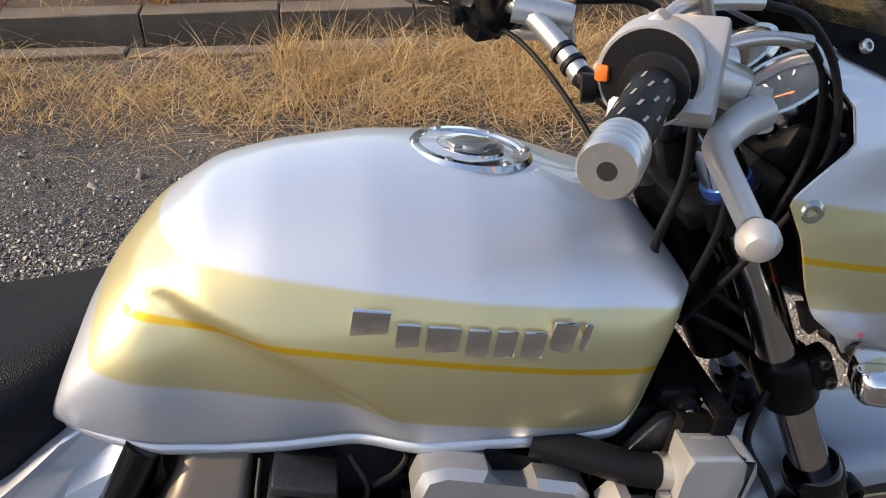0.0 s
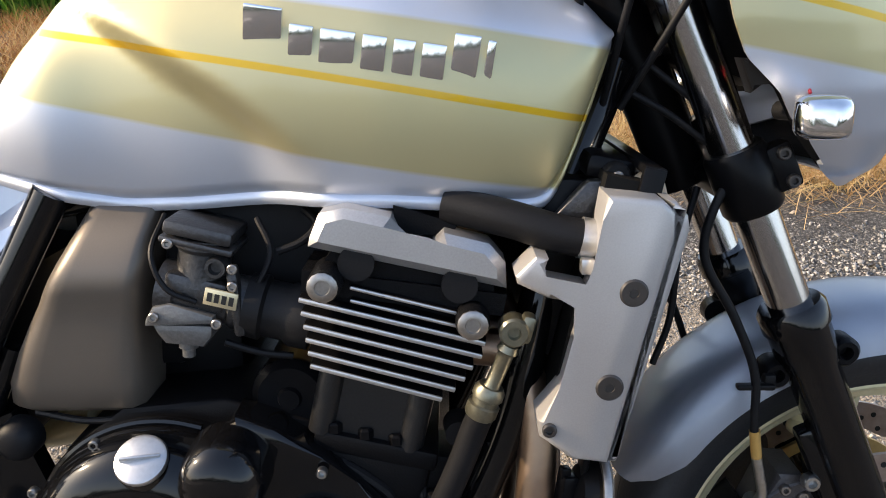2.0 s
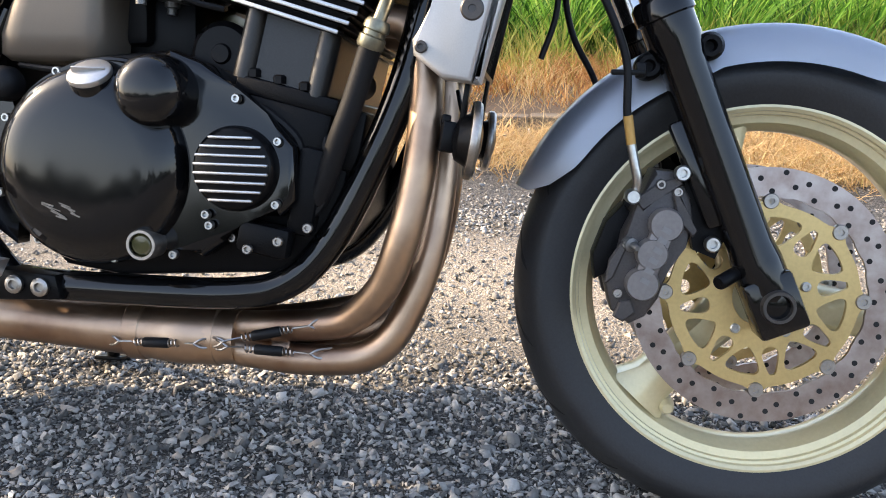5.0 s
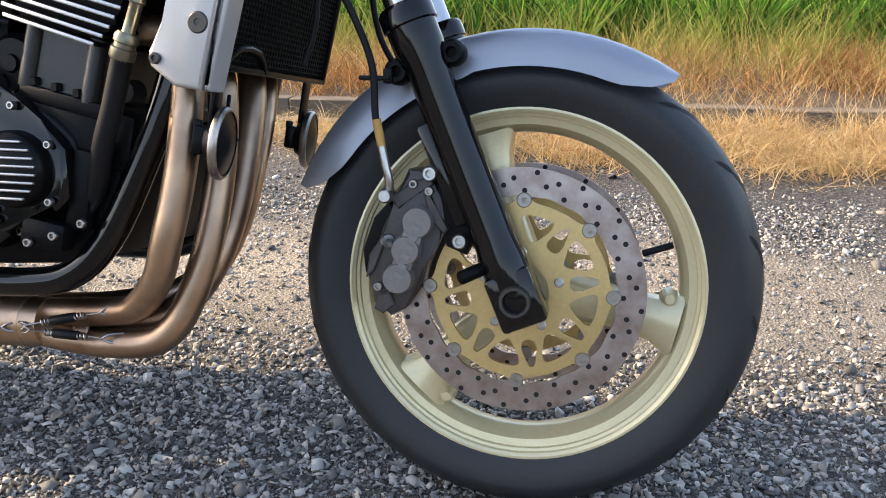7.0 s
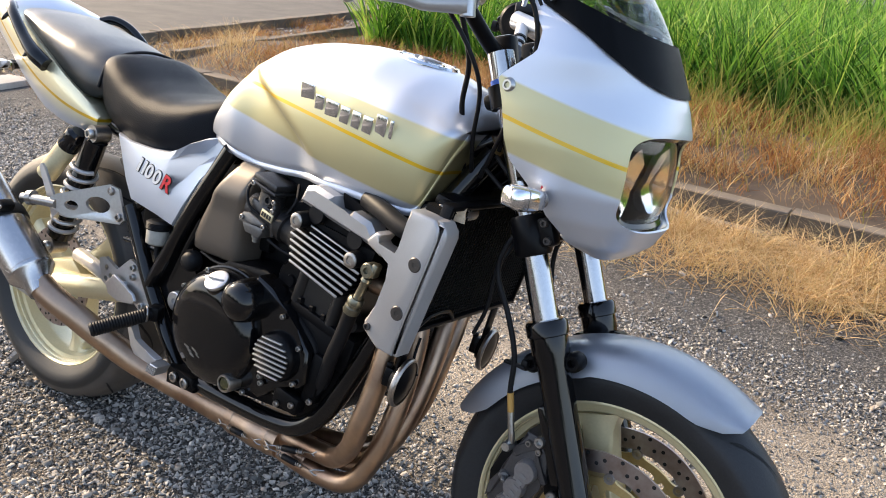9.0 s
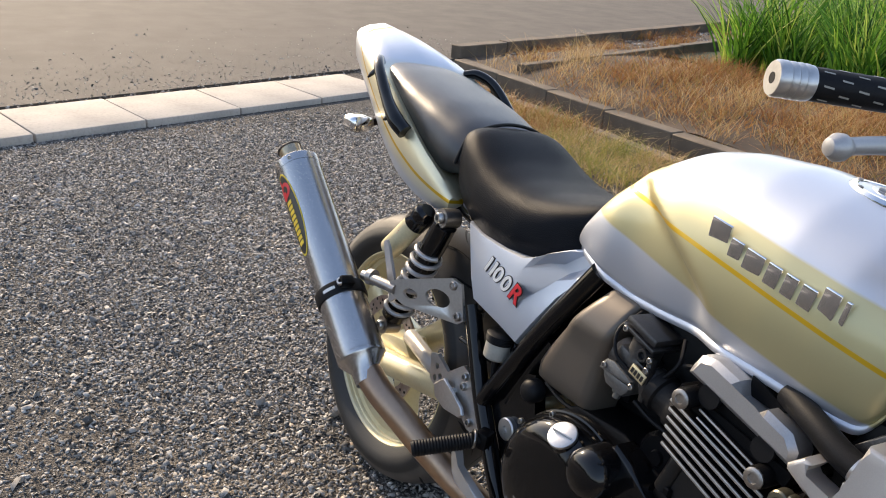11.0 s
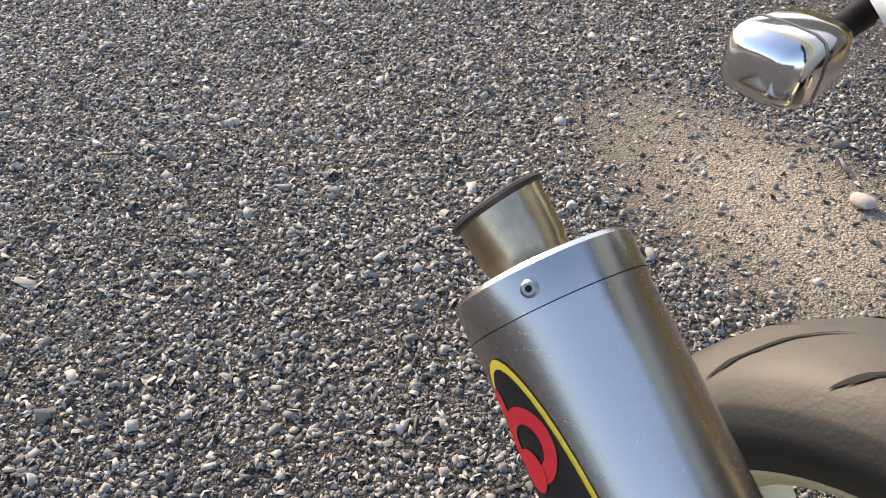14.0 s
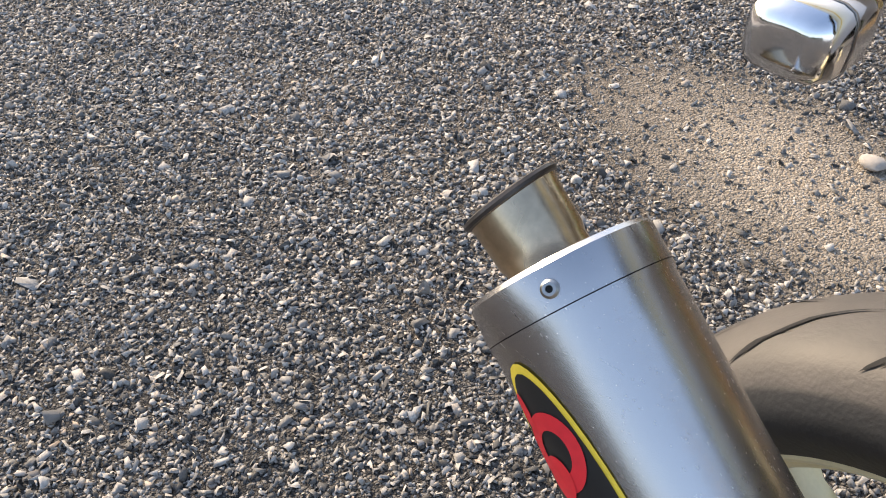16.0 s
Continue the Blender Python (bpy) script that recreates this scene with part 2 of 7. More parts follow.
def part(name, bm, material, parent=None, label="", angle=38):
    """Links a bmesh as one mesh object under a thing or under a part."""
    bmesh.ops.recalc_face_normals(bm, faces=bm.faces)
    me = bpy.data.meshes.new(name)
    bm.to_mesh(me)
    bm.free()
    finish(me, angle)
    me.materials.append(M[material] if isinstance(material, str) else material)
    ob = new(name, me)
    if parent:
        ob.parent = parent
    if label:
        ob["label"] = label
    return ob


def B():
    return bmesh.new()


def box(bm, c, size, rot=(0, 0, 0), bevel=0.0, seg=2, taper=1.0):
    r = bmesh.ops.create_cube(bm, size=1.0)
    vs = r["verts"]
    for v in vs:
        k = taper if v.co.z > 0 else 1.0
        v.co = Vector((v.co.x * size[0] * k, v.co.y * size[1] * k, v.co.z * size[2]))
    if bevel:
        es = list({e for v in vs for e in v.link_edges})
        out = bmesh.ops.bevel(bm, geom=es, offset=bevel, segments=seg, affect="EDGES", profile=0.5)
        vs = list({v for f in out["faces"] for v in f.verts} | {v for v in vs if v.is_valid})
    m = pose(*c, *rot)
    bmesh.ops.transform(bm, matrix=m, verts=vs)
    return vs


def frame_of(d):
    d = Vector(d).normalized()
    u = d.cross(Vector((0, 0, 1)) if abs(d.z) < 0.9 else Vector((0, 1, 0))).normalized()
    return u, d.cross(u)


def lathe(bm, p0, p1, prof, seg=24, cap=True):
    """A turned piece on the axis from p0 to p1; prof: (share of the way, radius)."""
    p0, p1 = Vector(p0), Vector(p1)
    d = p1 - p0
    u, v = frame_of(d)
    rings = []
    for f, r in prof:
        c = p0 + d * f
        if r <= 1e-6:
            rings.append([bm.verts.new(c)])
        else:
            rings.append([bm.verts.new(c + r * (math.cos(2 * math.pi * i / seg) * u + math.sin(2 * math.pi * i / seg) * v)) for i in range(seg)])
    for a, b in zip(rings, rings[1:]):
        for i in range(seg):
            j = (i + 1) % seg
            if len(a) == 1 and len(b) > 1:
                bm.faces.new((a[0], b[j], b[i]))
            elif len(b) == 1 and len(a) > 1:
                bm.faces.new((a[i], a[j], b[0]))
            elif len(a) > 1:
                bm.faces.new((a[i], a[j], b[j], b[i]))
    if cap:
        for r in (rings[0], rings[-1]):
            if len(r) > 2:
                bm.faces.new(r)
    return rings


def rod(bm, p0, p1, r, seg=16, bevel=0.12):
    L = (Vector(p1) - Vector(p0)).length
    e = min(0.3, bevel * r / L * 2)
    lathe(bm, p0, p1, [(0, r * 0.85), (e, r), (1 - e, r), (1, r * 0.85)], seg)


def spline(pts, n=8):
    """Catmull-Rom points through pts."""
    P = [Vector(p) for p in pts]
    P = [P[0] * 2 - P[1]] + P + [P[-1] * 2 - P[-2]]
    out = []
    for i in range(1, len(P) - 2):
        for k in range(n):
            t = k / n
            a, b, c, d = P[i - 1], P[i], P[i + 1], P[i + 2]
            out.append(0.5 * ((2 * b) + (c - a) * t + (2 * a - 5 * b + 4 * c - d) * t * t + (3 * b - a - 3 * c + d) * t ** 3))
    out.append(P[-2])
    return out


def tube(bm, pts, r, seg=12, n=8, cap=True, smooth=True):
    """A bent pipe; r: a radius, or one for each of pts."""
    path = spline(pts, n) if smooth else [Vector(p) for p in pts]
    rad = []
    for i in range(len(path)):
        if isinstance(r, (int, float)):
            rad.append(r)
        else:
            f = i / (len(path) - 1) * (len(r) - 1)
            k = min(int(f), len(r) - 2)
            rad.append(r[k] + (r[k + 1] - r[k]) * (f - k))
    t0 = (path[1] - path[0]).normalized()
    u, v = frame_of(t0)
    rings = []
    for i, p in enumerate(path):
        t = (path[min(i + 1, len(path) - 1)] - path[max(i - 1, 0)]).normalized()
        u = (u - t * u.dot(t)).normalized()
        v = t.cross(u)
        rings.append([bm.verts.new(p + rad[i] * (math.cos(2 * math.pi * k / seg) * u + math.sin(2 * math.pi * k / seg) * v)) for k in range(seg)])
    for a, b in zip(rings, rings[1:]):
        for k in range(seg):
            bm.faces.new((a[k], a[(k + 1) % seg], b[(k + 1) % seg], b[k]))
    if cap:
        bm.faces.new(rings[0])
        bm.faces.new(rings[-1])


def prism(bm, prof, y0, y1, bevel=0.0, seg=2, inset=None):
    """A plate cut to an outline of (x, z), from y0 to y1. inset: how much the y0 face shrinks towards its middle."""
    n = len(prof)
    cx, cz = sum(p[0] for p in prof) / n, sum(p[1] for p in prof) / n
    k = 1 - (inset or 0)
    a = [bm.verts.new((cx + (x - cx) * k, y0, cz + (z - cz) * k)) for x, z in prof]
    b = [bm.verts.new((x, y1, z)) for x, z in prof]
    fa, fb = bm.faces.new(a), bm.faces.new(b)
    for i in range(n):
        bm.faces.new((a[i], a[(i + 1) % n], b[(i + 1) % n], b[i]))
    if bevel:
        es = list(fa.edges) + ([e for v in a for e in v.link_edges if e not in fa.edges] if bevel < 0 else [])
        bmesh.ops.bevel(bm, geom=es, offset=abs(bevel), segments=seg, affect="EDGES", profile=0.5)


def loft(bm, secs, cap=True, closed=True):
    """Faces between rings of equal length."""
    rings = [[bm.verts.new(p) for p in s] for s in secs]
    n = len(rings[0])
    for a, b in zip(rings, rings[1:]):
        for i in range(n if closed else n - 1):
            j = (i + 1) % n
            bm.faces.new((a[i], a[j], b[j], b[i]))
    if cap and closed:
        bm.faces.new(rings[0])
        bm.faces.new(rings[-1])
    return rings


def lerp_table(tab, x):
    """Smooth values between the rows of a table whose first column is x."""
    if x <= tab[0][0]:
        return tab[0][1:]
    for a, b in zip(tab, tab[1:]):
        if x <= b[0]:
            f = (x - a[0]) / (b[0] - a[0])
            return tuple(p + (q - p) * f for p, q in zip(a[1:], b[1:]))
    return tab[-1][1:]


def smooth01(v):
    v = max(0.0, min(1.0, v))
    return v * v * (3 - 2 * v)


def bolt(bm, p, d, r=0.008, h=0.006, sock=0.35):
    """A cap screw with a socket, its head standing h out of p along d."""
    p, d = Vector(p), Vector(d).normalized()
    lathe(bm, p, p + d * h, [(0, r), (0.75, r), (1, r * 0.82), (1, r * 0.5), (sock, r * 0.45), (sock, 0)], 14)


R = Vector((0, -1, 0))   # towards the bike's right


def bolts(name, pts, material, parent, r=0.008, h=0.006, d=R, sock=0.35):
    """Alike screws, each an object of its own on one mesh."""
    bm = B()
    bolt(bm, (0, 0, 0), d, r, h, sock)
    first = part(name, bm, material, parent)
    first.location = pts[0]
    for p in pts[1:]:
        o = new(name, first.data)
        o.parent, o.location = parent, p



def alike(name, make, places, material, parent, label=""):
    """Copies of one small piece, made at the origin, each an object of its own on one mesh."""
    bm = B()
    make(bm)
    first = part(name, bm, material, parent, label)
    for i, p in enumerate(places):
        o = first if i == 0 else new(name, first.data)
        o.parent, o.location = parent, p
# ---------------- ground and surroundings ----------------
SAND = ((-0.72, 0.86, 0.55, 0.26), (1.05, 0.82, 1.55, 0.46), (0.35, -0.50, 0.55, 0.22))   # centre and half axes of the sandy patches


def sand_mask(s, co):
    """Where fine beige sand lies between the stones."""
    sep = s.n("SeparateXYZ", {"Vector": co})
    x, y = sep.outputs[0], sep.outputs[1]
    wob = s.math("MULTIPLY_ADD", s.noise(2.2, 5), 0.9, -0.45)
    out = None
    for cx, cy, rx, ry in SAND:
        dx = s.math("MULTIPLY", s.math("SUBTRACT", x, cx), 1 / rx)
        dy = s.math("MULTIPLY", s.math("SUBTRACT", y, cy), 1 / ry)
        r = s.math("SQRT", s.math("ADD", s.math("MULTIPLY", dx, dx), s.math("MULTIPLY", dy, dy)))
        m = s.n("Clamp", {"Value": s.math("SUBTRACT", 1.25, s.math("ADD", r, wob))}).outputs[0]
        out = m if out is None else s.math("MAXIMUM", out, m)
    return out


def ground_material():
    s = Nodes("packed_gravel")
    co = s.co.outputs["Object"]
    v1 = s.n("TexVoronoi", {"Vector": co, "Scale": 150.0})
    v2 = s.n("TexVoronoi", {"Vector": co, "Scale": 330.0})
    big = s.noise(0.7, 6)
    g1 = s.n("SeparateXYZ", {"Vector": v1.outputs["Color"]}).outputs[0]
    c = s.ramp(g1, [(0.0, (0.040, 0.037, 0.034)), (0.5, (0.100, 0.092, 0.083)), (1.0, (0.24, 0.222, 0.200))])
    # cell edges painted near black: the shade in the gaps between stones
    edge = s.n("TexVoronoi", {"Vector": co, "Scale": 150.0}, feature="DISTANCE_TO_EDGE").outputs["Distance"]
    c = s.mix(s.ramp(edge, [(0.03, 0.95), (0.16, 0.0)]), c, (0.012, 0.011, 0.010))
    c = s.mix(s.ramp(big, [(0.50, 0.0), (0.72, 0.45)]), c, (0.22, 0.17, 0.12))
    fine = s.n("SeparateXYZ", {"Vector": v2.outputs["Color"]}).outputs[0]
    sand = s.ramp(fine, [(0.0, (0.20, 0.16, 0.115)), (0.6, (0.39, 0.325, 0.245)), (1.0, (0.54, 0.47, 0.38))])
    c = s.mix(s.math("MULTIPLY", sand_mask(s, co), 0.85), c, sand)
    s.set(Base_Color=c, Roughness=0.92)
    h = s.math("ADD", s.math("MULTIPLY", v1.outputs["Distance"], -1.0), s.math("MULTIPLY", v2.outputs["Distance"], -0.6))
    s.bump(h, 1.0, 0.006)
    return s.m


def stone_material():
    s = Nodes("crushed_stone")
    isl = s.n("NewGeometry").outputs["Random Per Island"]
    n = s.noise(400.0, 3)
    c = s.ramp(isl, [(0.0, (0.055, 0.053, 0.050)), (0.30, (0.165, 0.158, 0.147)), (0.62, (0.34, 0.323, 0.298)), (0.88, (0.46, 0.435, 0.398)), (0.95, (0.36, 0.290, 0.225)), (1.0, (0.54, 0.512, 0.47))])
    c = s.mix(s.math("MULTIPLY", s.ramp(n, [(0.35, 0.0), (0.7, 1.0)]), 0.18), c, (0.08, 0.08, 0.08))
    s.set(Base_Color=c, Roughness=0.75, Specular_IOR_Level=0.3)
    s.bump(n, 0.15)
    return s.m


def concrete(name, col, dark=0.55):
    s = Nodes(name)
    a, b, c3 = s.noise(3.0, 6), s.noise(60.0, 5), s.voro(180.0)
    c = s.mix(s.ramp(a, [(0.35, 0.0), (0.75, 1.0)]), tuple(v * dark for v in col), col)
    c = s.mix(s.math("MULTIPLY", s.ramp(b, [(0.5, 0.0), (0.62, 1.0)]), 0.25), c, tuple(v * 0.45 for v in col))
    s.set(Base_Color=c, Roughness=0.88)
    s.bump(s.math("ADD", b, s.math("MULTIPLY", c3, 0.4)), 0.35)
    return s.m


def blade_material(name, stops):
    s = Nodes(name)
    isl = s.n("NewGeometry").outputs["Random Per Island"]
    s.set(Base_Color=s.ramp(isl, stops), Roughness=0.6, Specular_IOR_Level=0.25)
    tr = s.n("BsdfTranslucent", {"Color": s.ramp(isl, stops)})
    mx = s.n("MixShader", {0: 0.35, 1: s.b.outputs[0], 2: tr.outputs[0]})
    s.t.links.new(mx.outputs[0], s.t.nodes["Material Output"].inputs[0])
    return s.m


M["ground"] = ground_material()
M["stone"] = stone_material()
M["kerb"] = concrete("weathered_pale_concrete", (0.50, 0.445, 0.38), 0.70)
M["ditch"] = concrete("mossy_dark_concrete", (0.19, 0.148, 0.105), 0.45)
M["asphalt"] = concrete("worn_dusty_asphalt", (0.096, 0.080, 0.065), 0.62)
M["soil"] = concrete("dry_brown_soil", (0.10, 0.066, 0.040), 0.45)
M["mud"] = concrete("green_brown_field_mud", (0.06, 0.075, 0.028), 0.5)
M["straw"] = blade_material("dry_straw", [(0.0, (0.30, 0.17, 0.065)), (0.4, (0.50, 0.325, 0.14)), (0.8, (0.66, 0.49, 0.265)), (1.0, (0.38, 0.31, 0.11))])
M["weed"] = blade_material("rust_brown_weeds", [(0.0, (0.14, 0.052, 0.020)), (0.45, (0.31, 0.135, 0.044)), (0.75, (0.47, 0.26, 0.09)), (1.0, (0.18, 0.17, 0.04))])
M["rice"] = blade_material("green_rice", [(0.0, (0.014, 0.050, 0.006)), (0.45, (0.070, 0.19, 0.018)), (0.85, (0.23, 0.42, 0.050)), (1.0, (0.40, 0.44, 0.10))])
M["green_weed"] = blade_material("yellow_green_weeds", [(0.0, (0.14, 0.17, 0.03)), (0.6, (0.28, 0.27, 0.06)), (1.0, (0.42, 0.34, 0.10))])


def mesh_object(name, verts, faces, material, smooth=False):
    """A mesh from arrays: verts n x 3, faces m x k."""
    me = bpy.data.meshes.new(name)
    k = faces.shape[1]
    me.vertices.add(len(verts))
    me.vertices.foreach_set("co", np.ascontiguousarray(verts, dtype=np.float32).ravel())
    me.loops.add(faces.size)
    me.loops.foreach_set("vertex_index", np.ascontiguousarray(faces, dtype=np.int32).ravel())
    me.polygons.add(len(faces))
    me.polygons.foreach_set("loop_start", np.arange(0, faces.size, k, dtype=np.int32))
    if smooth:
        me.polygons.foreach_set("use_smooth", np.ones(len(faces), dtype=bool))
    me.update(calc_edges=True)
    me.validate()
    me.materials.append(M[material])
    return new(name, me)


bm = B()
# one sheet to the horizon, with the ditch cut out of it
xs = [-200, -60, -20, -9, -4.9, -4.35, -3.6, -2, 0, 2, 4, 9, 20, 60, 200]
ys = [-200, -60, -20, -6, -2, 0, 1, 2, 2.80, 3.10, 3.8, 4.6, 6, 9, 20, 60, 200]
gv = {}
for i, x in enumerate(xs):
    for j, y in enumerate(ys):
        gv[i, j] = bm.verts.new((x, y, 0))
for i in range(len(xs) - 1):
    for j in range(len(ys) - 1):
        if ys[j] == 2.80 and -4.4 < xs[i] < 9:
            continue
        bm.faces.new((gv[i, j], gv[i + 1, j], gv[i + 1, j + 1], gv[i, j + 1]))
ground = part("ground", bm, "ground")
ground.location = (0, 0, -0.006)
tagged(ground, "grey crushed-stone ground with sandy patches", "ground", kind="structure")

# ditches: two walls and a floor each
def ditch(name, a, b, y0, y1, label, bed=-0.31, tops=(0.012, 0.055)):
    """A concrete channel from a to b along x, between y0 and y1 (before turning), its bed at the given height."""
    bm = B()
    w = 0.09
    box(bm, ((a + b) / 2, (y0 + y1) / 2, bed - 0.03), (b - a, y1 - y0 + 0.05, 0.06))
    ob = part(name, bm, "ditch" if bed < 0 else "soil")
    tagged(ob, label, "ditch", kind="structure")
    g = random.Random(len(name))
    for (p, q, top) in ((y0 - w, y0, tops[0]), (y1, y1 + w + 0.03, tops[1])):
        n = int((b - a) / 0.6)
        bm = B()
        box(bm, (0, 0, 0), ((b - a) / n - 0.008, q - p, top + 0.34), (0, 0, 0), 0.006, 1)
        first = part("wall_block", bm, "ditch", ob)
        for k in range(n):
            o = first if k == 0 else new("wall_block", first.data)
            o.parent = ob
            o.matrix_local = pose(a + (b - a) * (k + 0.5) / n, (p + q) / 2 + g.uniform(-0.004, 0.004), (top - 0.34) / 2 + g.uniform(-0.006, 0.006), 0, g.uniform(-0.5, 0.5), g.uniform(-0.5, 0.5))
    return ob


ditch("ditch_long", -4.3, 9.0, 2.82, 3.08, "dark mossy concrete irrigation ditch")
verge = ditch("road_verge", -0.15, 12.0, -0.27, 0.37, "stony verge between two dark concrete walls", 0.035, (0.105, 0.13))
verge.matrix_world = pose(-4.07, 3.43, 0, 0, 0, 101)
# road and the flat concrete edging before it
KD = Vector((-0.190, 0.982, 0))
KN = Vector((-0.982, -0.190, 0))
K0 = Vector((-3.145, 0.020, 0))
bm = B()
c = K0 + KN * 4.9
box(bm, (c.x - 0.0, c.y, 0.006), (8.4, 60.0, 0.02), (0, 0, math.degrees(math.atan2(0.190, 0.982))))
road = part("road", bm, "asphalt")
tagged(road, "dusty sunlit asphalt lane", "road", kind="structure")
bm = B()
box(bm, (0, 0, 0), (0.56, 0.592, 0.09), (0, 0, 0), 0.010, 2)
edging = new("kerb")
tagged(edging, "pale concrete edging slabs in a row", "kerb", kind="structure")
slab = part("slab", bm, "kerb", edging)
kang = math.degrees(math.atan2(0.190, 0.982))
rnd = random.Random(4)
first = True
for k in range(-9, 4):
    p = K0 + KD * (0.30 + 0.600 * k - 0.352) + KN * 0.27
    o = slab if first else new("slab", slab.data)
    first = False
    o.parent = edging
    o.matrix_local = pose(p.x, p.y, -0.008 + rnd.uniform(-0.004, 0.004), rnd.uniform(-0.4, 0.4), rnd.uniform(-0.4, 0.4), kang + rnd.uniform(-0.5, 0.5))
# raised field bank and mud under the rice
rg = np.random.default_rng(11)
bm = B()
rows = []
for i in range(61):
    x = -4.2 + 16.0 * i / 60
    row = []
    for k, (y, z) in enumerate(((3.20, 0.03), (3.40, 0.06), (3.9, 0.09), (4.4, 0.10), (5.0, 0.07), (5.5, 0.0), (6.0, -0.05))):
        row.append(Vector((x, y + 0.05 * math.sin(x * 3 + k), z + 0.02 * noise.noise((x * 2, y * 2, 0)))))
    rows.append(row)
loft(bm, rows, closed=False)
bank = part("field_bank", bm, "soil")
tagged(bank, "dry brown earth bank beside the field", "bank", kind="structure")
bm = B()
box(bm, (10.0, 36.0, 0.01), (28.3, 61.0, 0.03))
mud = part("rice_field", bm, "mud")
tagged(mud, "muddy ground of the rice field", "field", kind="structure")


# ---- scattered stones ----
def stones(n, x0, x1, y0, y1, lo, hi, seed, keep=None, sides=4):
    """Broken stones: flat-topped chips with three or four sides."""
    g = np.random.default_rng(seed)
    ca = [(math.cos(2 * math.pi * (k + 0.5) / sides), math.sin(2 * math.pi * (k + 0.5) / sides)) for k in range(sides)]
    base = np.array([(0.72 * c, 0.72 * q, -0.5) for c, q in ca] + [(0.62 * c, 0.62 * q, 0.5) for c, q in ca])
    nv = 2 * sides
    tri = [(sides, sides + k, sides + k + 1) for k in range(1, sides - 1)]
    for k in range(sides):
        j = (k + 1) % sides
        tri += [(k, j, sides + j), (k, sides + j, sides + k)]
    tri = np.array(tri)
    p = np.stack([g.uniform(x0, x1, n), g.uniform(y0, y1, n)], 1)
    d_edge = np.minimum(np.minimum(p[:, 0] - x0, x1 - p[:, 0]), np.minimum(p[:, 1] - y0, y1 - p[:, 1]))
    p = p[g.random(n) < np.clip(d_edge / (0.25 * min(x1 - x0, y1 - y0, 2.0)), 0.08, 1.0)]   # thins out at its border
    if keep is not None:
        p = p[keep(p, g)]
    n = len(p)
    size = lo * (hi / lo) ** (g.random(n) ** 1.9)
    sc = size[:, None] * g.uniform([0.9, 0.60, 0.24], [1.8, 1.25, 0.56], (n, 3))
    v = base[None] * (1 + g.uniform(-0.40, 0.40, (n, nv, 3)))
    v = v * sc[:, None, :]
    q = g.normal(size=(n, 4))
    q[:, 1:3] *= 0.42
    q /= np.linalg.norm(q, axis=1)[:, None]
    w, x, y, z = q.T
    Rm = np.stack([1 - 2 * (y * y + z * z), 2 * (x * y - z * w), 2 * (x * z + y * w), 2 * (x * y + z * w), 1 - 2 * (x * x + z * z), 2 * (y * z - x * w), 2 * (x * z - y * w), 2 * (y * z + x * w), 1 - 2 * (x * x + y * y)], 1).reshape(n, 3, 3)
    v = np.einsum("nij,nkj->nki", Rm, v)
    v[:, :, 0] += p[:, 0, None]
    v[:, :, 1] += p[:, 1, None]
    v[:, :, 2] += (-0.006 + sc[:, 2] * g.uniform(0.0, 0.85, n))[:, None]
    f = (tri[None] + (np.arange(n) * nv)[:, None, None]).reshape(-1, 3)
    return v.reshape(-1, 3), f


def clear_of(p, g):
    """No stones on the slabs; fewer in the sand and beside the ditch."""
    d = (p[:, 0] - K0.x) * KN.x + (p[:, 1] - K0.y) * KN.y
    ok = (d < 0.0) & (p[:, 1] < 2.80)
    r = np.full(len(p), 9.0)
    for cx, cy, rx, ry in SAND[:2]:
        r = np.minimum(r, np.hypot((p[:, 0] - cx) / rx, (p[:, 1] - cy) / ry))
    thin = np.clip((r - 0.72) / 0.45, 0.16, 1.0)
    thin *= np.clip(1.25 - 0.5 * np.clip(p[:, 1] - 1.4, 0, 2), 0.25, 1)
    return ok & (g.random(len(p)) < thin)


sets = [stones(225000, -3.3, 2.4, -0.95, 1.7, 0.0038, 0.0100, 21, clear_of, 3), stones(42000, -3.2, 2.4, -0.95, 1.6, 0.0060, 0.0118, 27, clear_of), stones(6000, -3.1, 2.3, -1.0, 1.4, 0.0085, 0.0155, 25, clear_of), stones(22000, -3.6, 3.4, -1.8, 2.8, 0.004, 0.011, 22, clear_of), stones(420, -2.6, 2.8, -1.0, 2.2, 0.014, 0.025, 23, clear_of), stones(1500, -4.2, -3.7, -2, 4.5, 0.006, 0.02, 24)]


def road_edge(p, g):
    """Loose chips swept onto the lane's edge, fewer further out."""
    d = (p[:, 0] - K0.x) * KN.x + (p[:, 1] - K0.y) * KN.y
    return (d > 0.60) & (g.random(len(p)) < np.exp(-(d - 0.6) / 0.5))


v, f = stones(26000, -6.5, -3.2, -3.0, 4.0, 0.004, 0.013, 26, road_edge)
v[:, 2] += 0.022
sets.append((v, f))


def on_verge(p, g):
    """Stones strewn in the strip between the two walls."""
    d = (p[:, 0] + 4.07) * -0.982 + (p[:, 1] - 3.43) * -0.191
    return (np.abs(d - 0.05) < 0.31) & (p[:, 1] > 3.4) & (g.random(len(p)) < 0.55)


v, f = stones(16000, -6.5, -3.6, 3.4, 11.0, 0.007, 0.028, 28, on_verge)
v[:, 2] += 0.041
sets.append((v, f))
vv, ff, base_i = [], [], 0
for v, f in sets:
    vv.append(v)
    ff.append(f + base_i)
    base_i += len(v)
gravel = mesh_object("gravel", np.concatenate(vv), np.concatenate(ff), "stone")
tagged(gravel, "loose grey crushed stones over the yard", "gravel", kind="stuff")


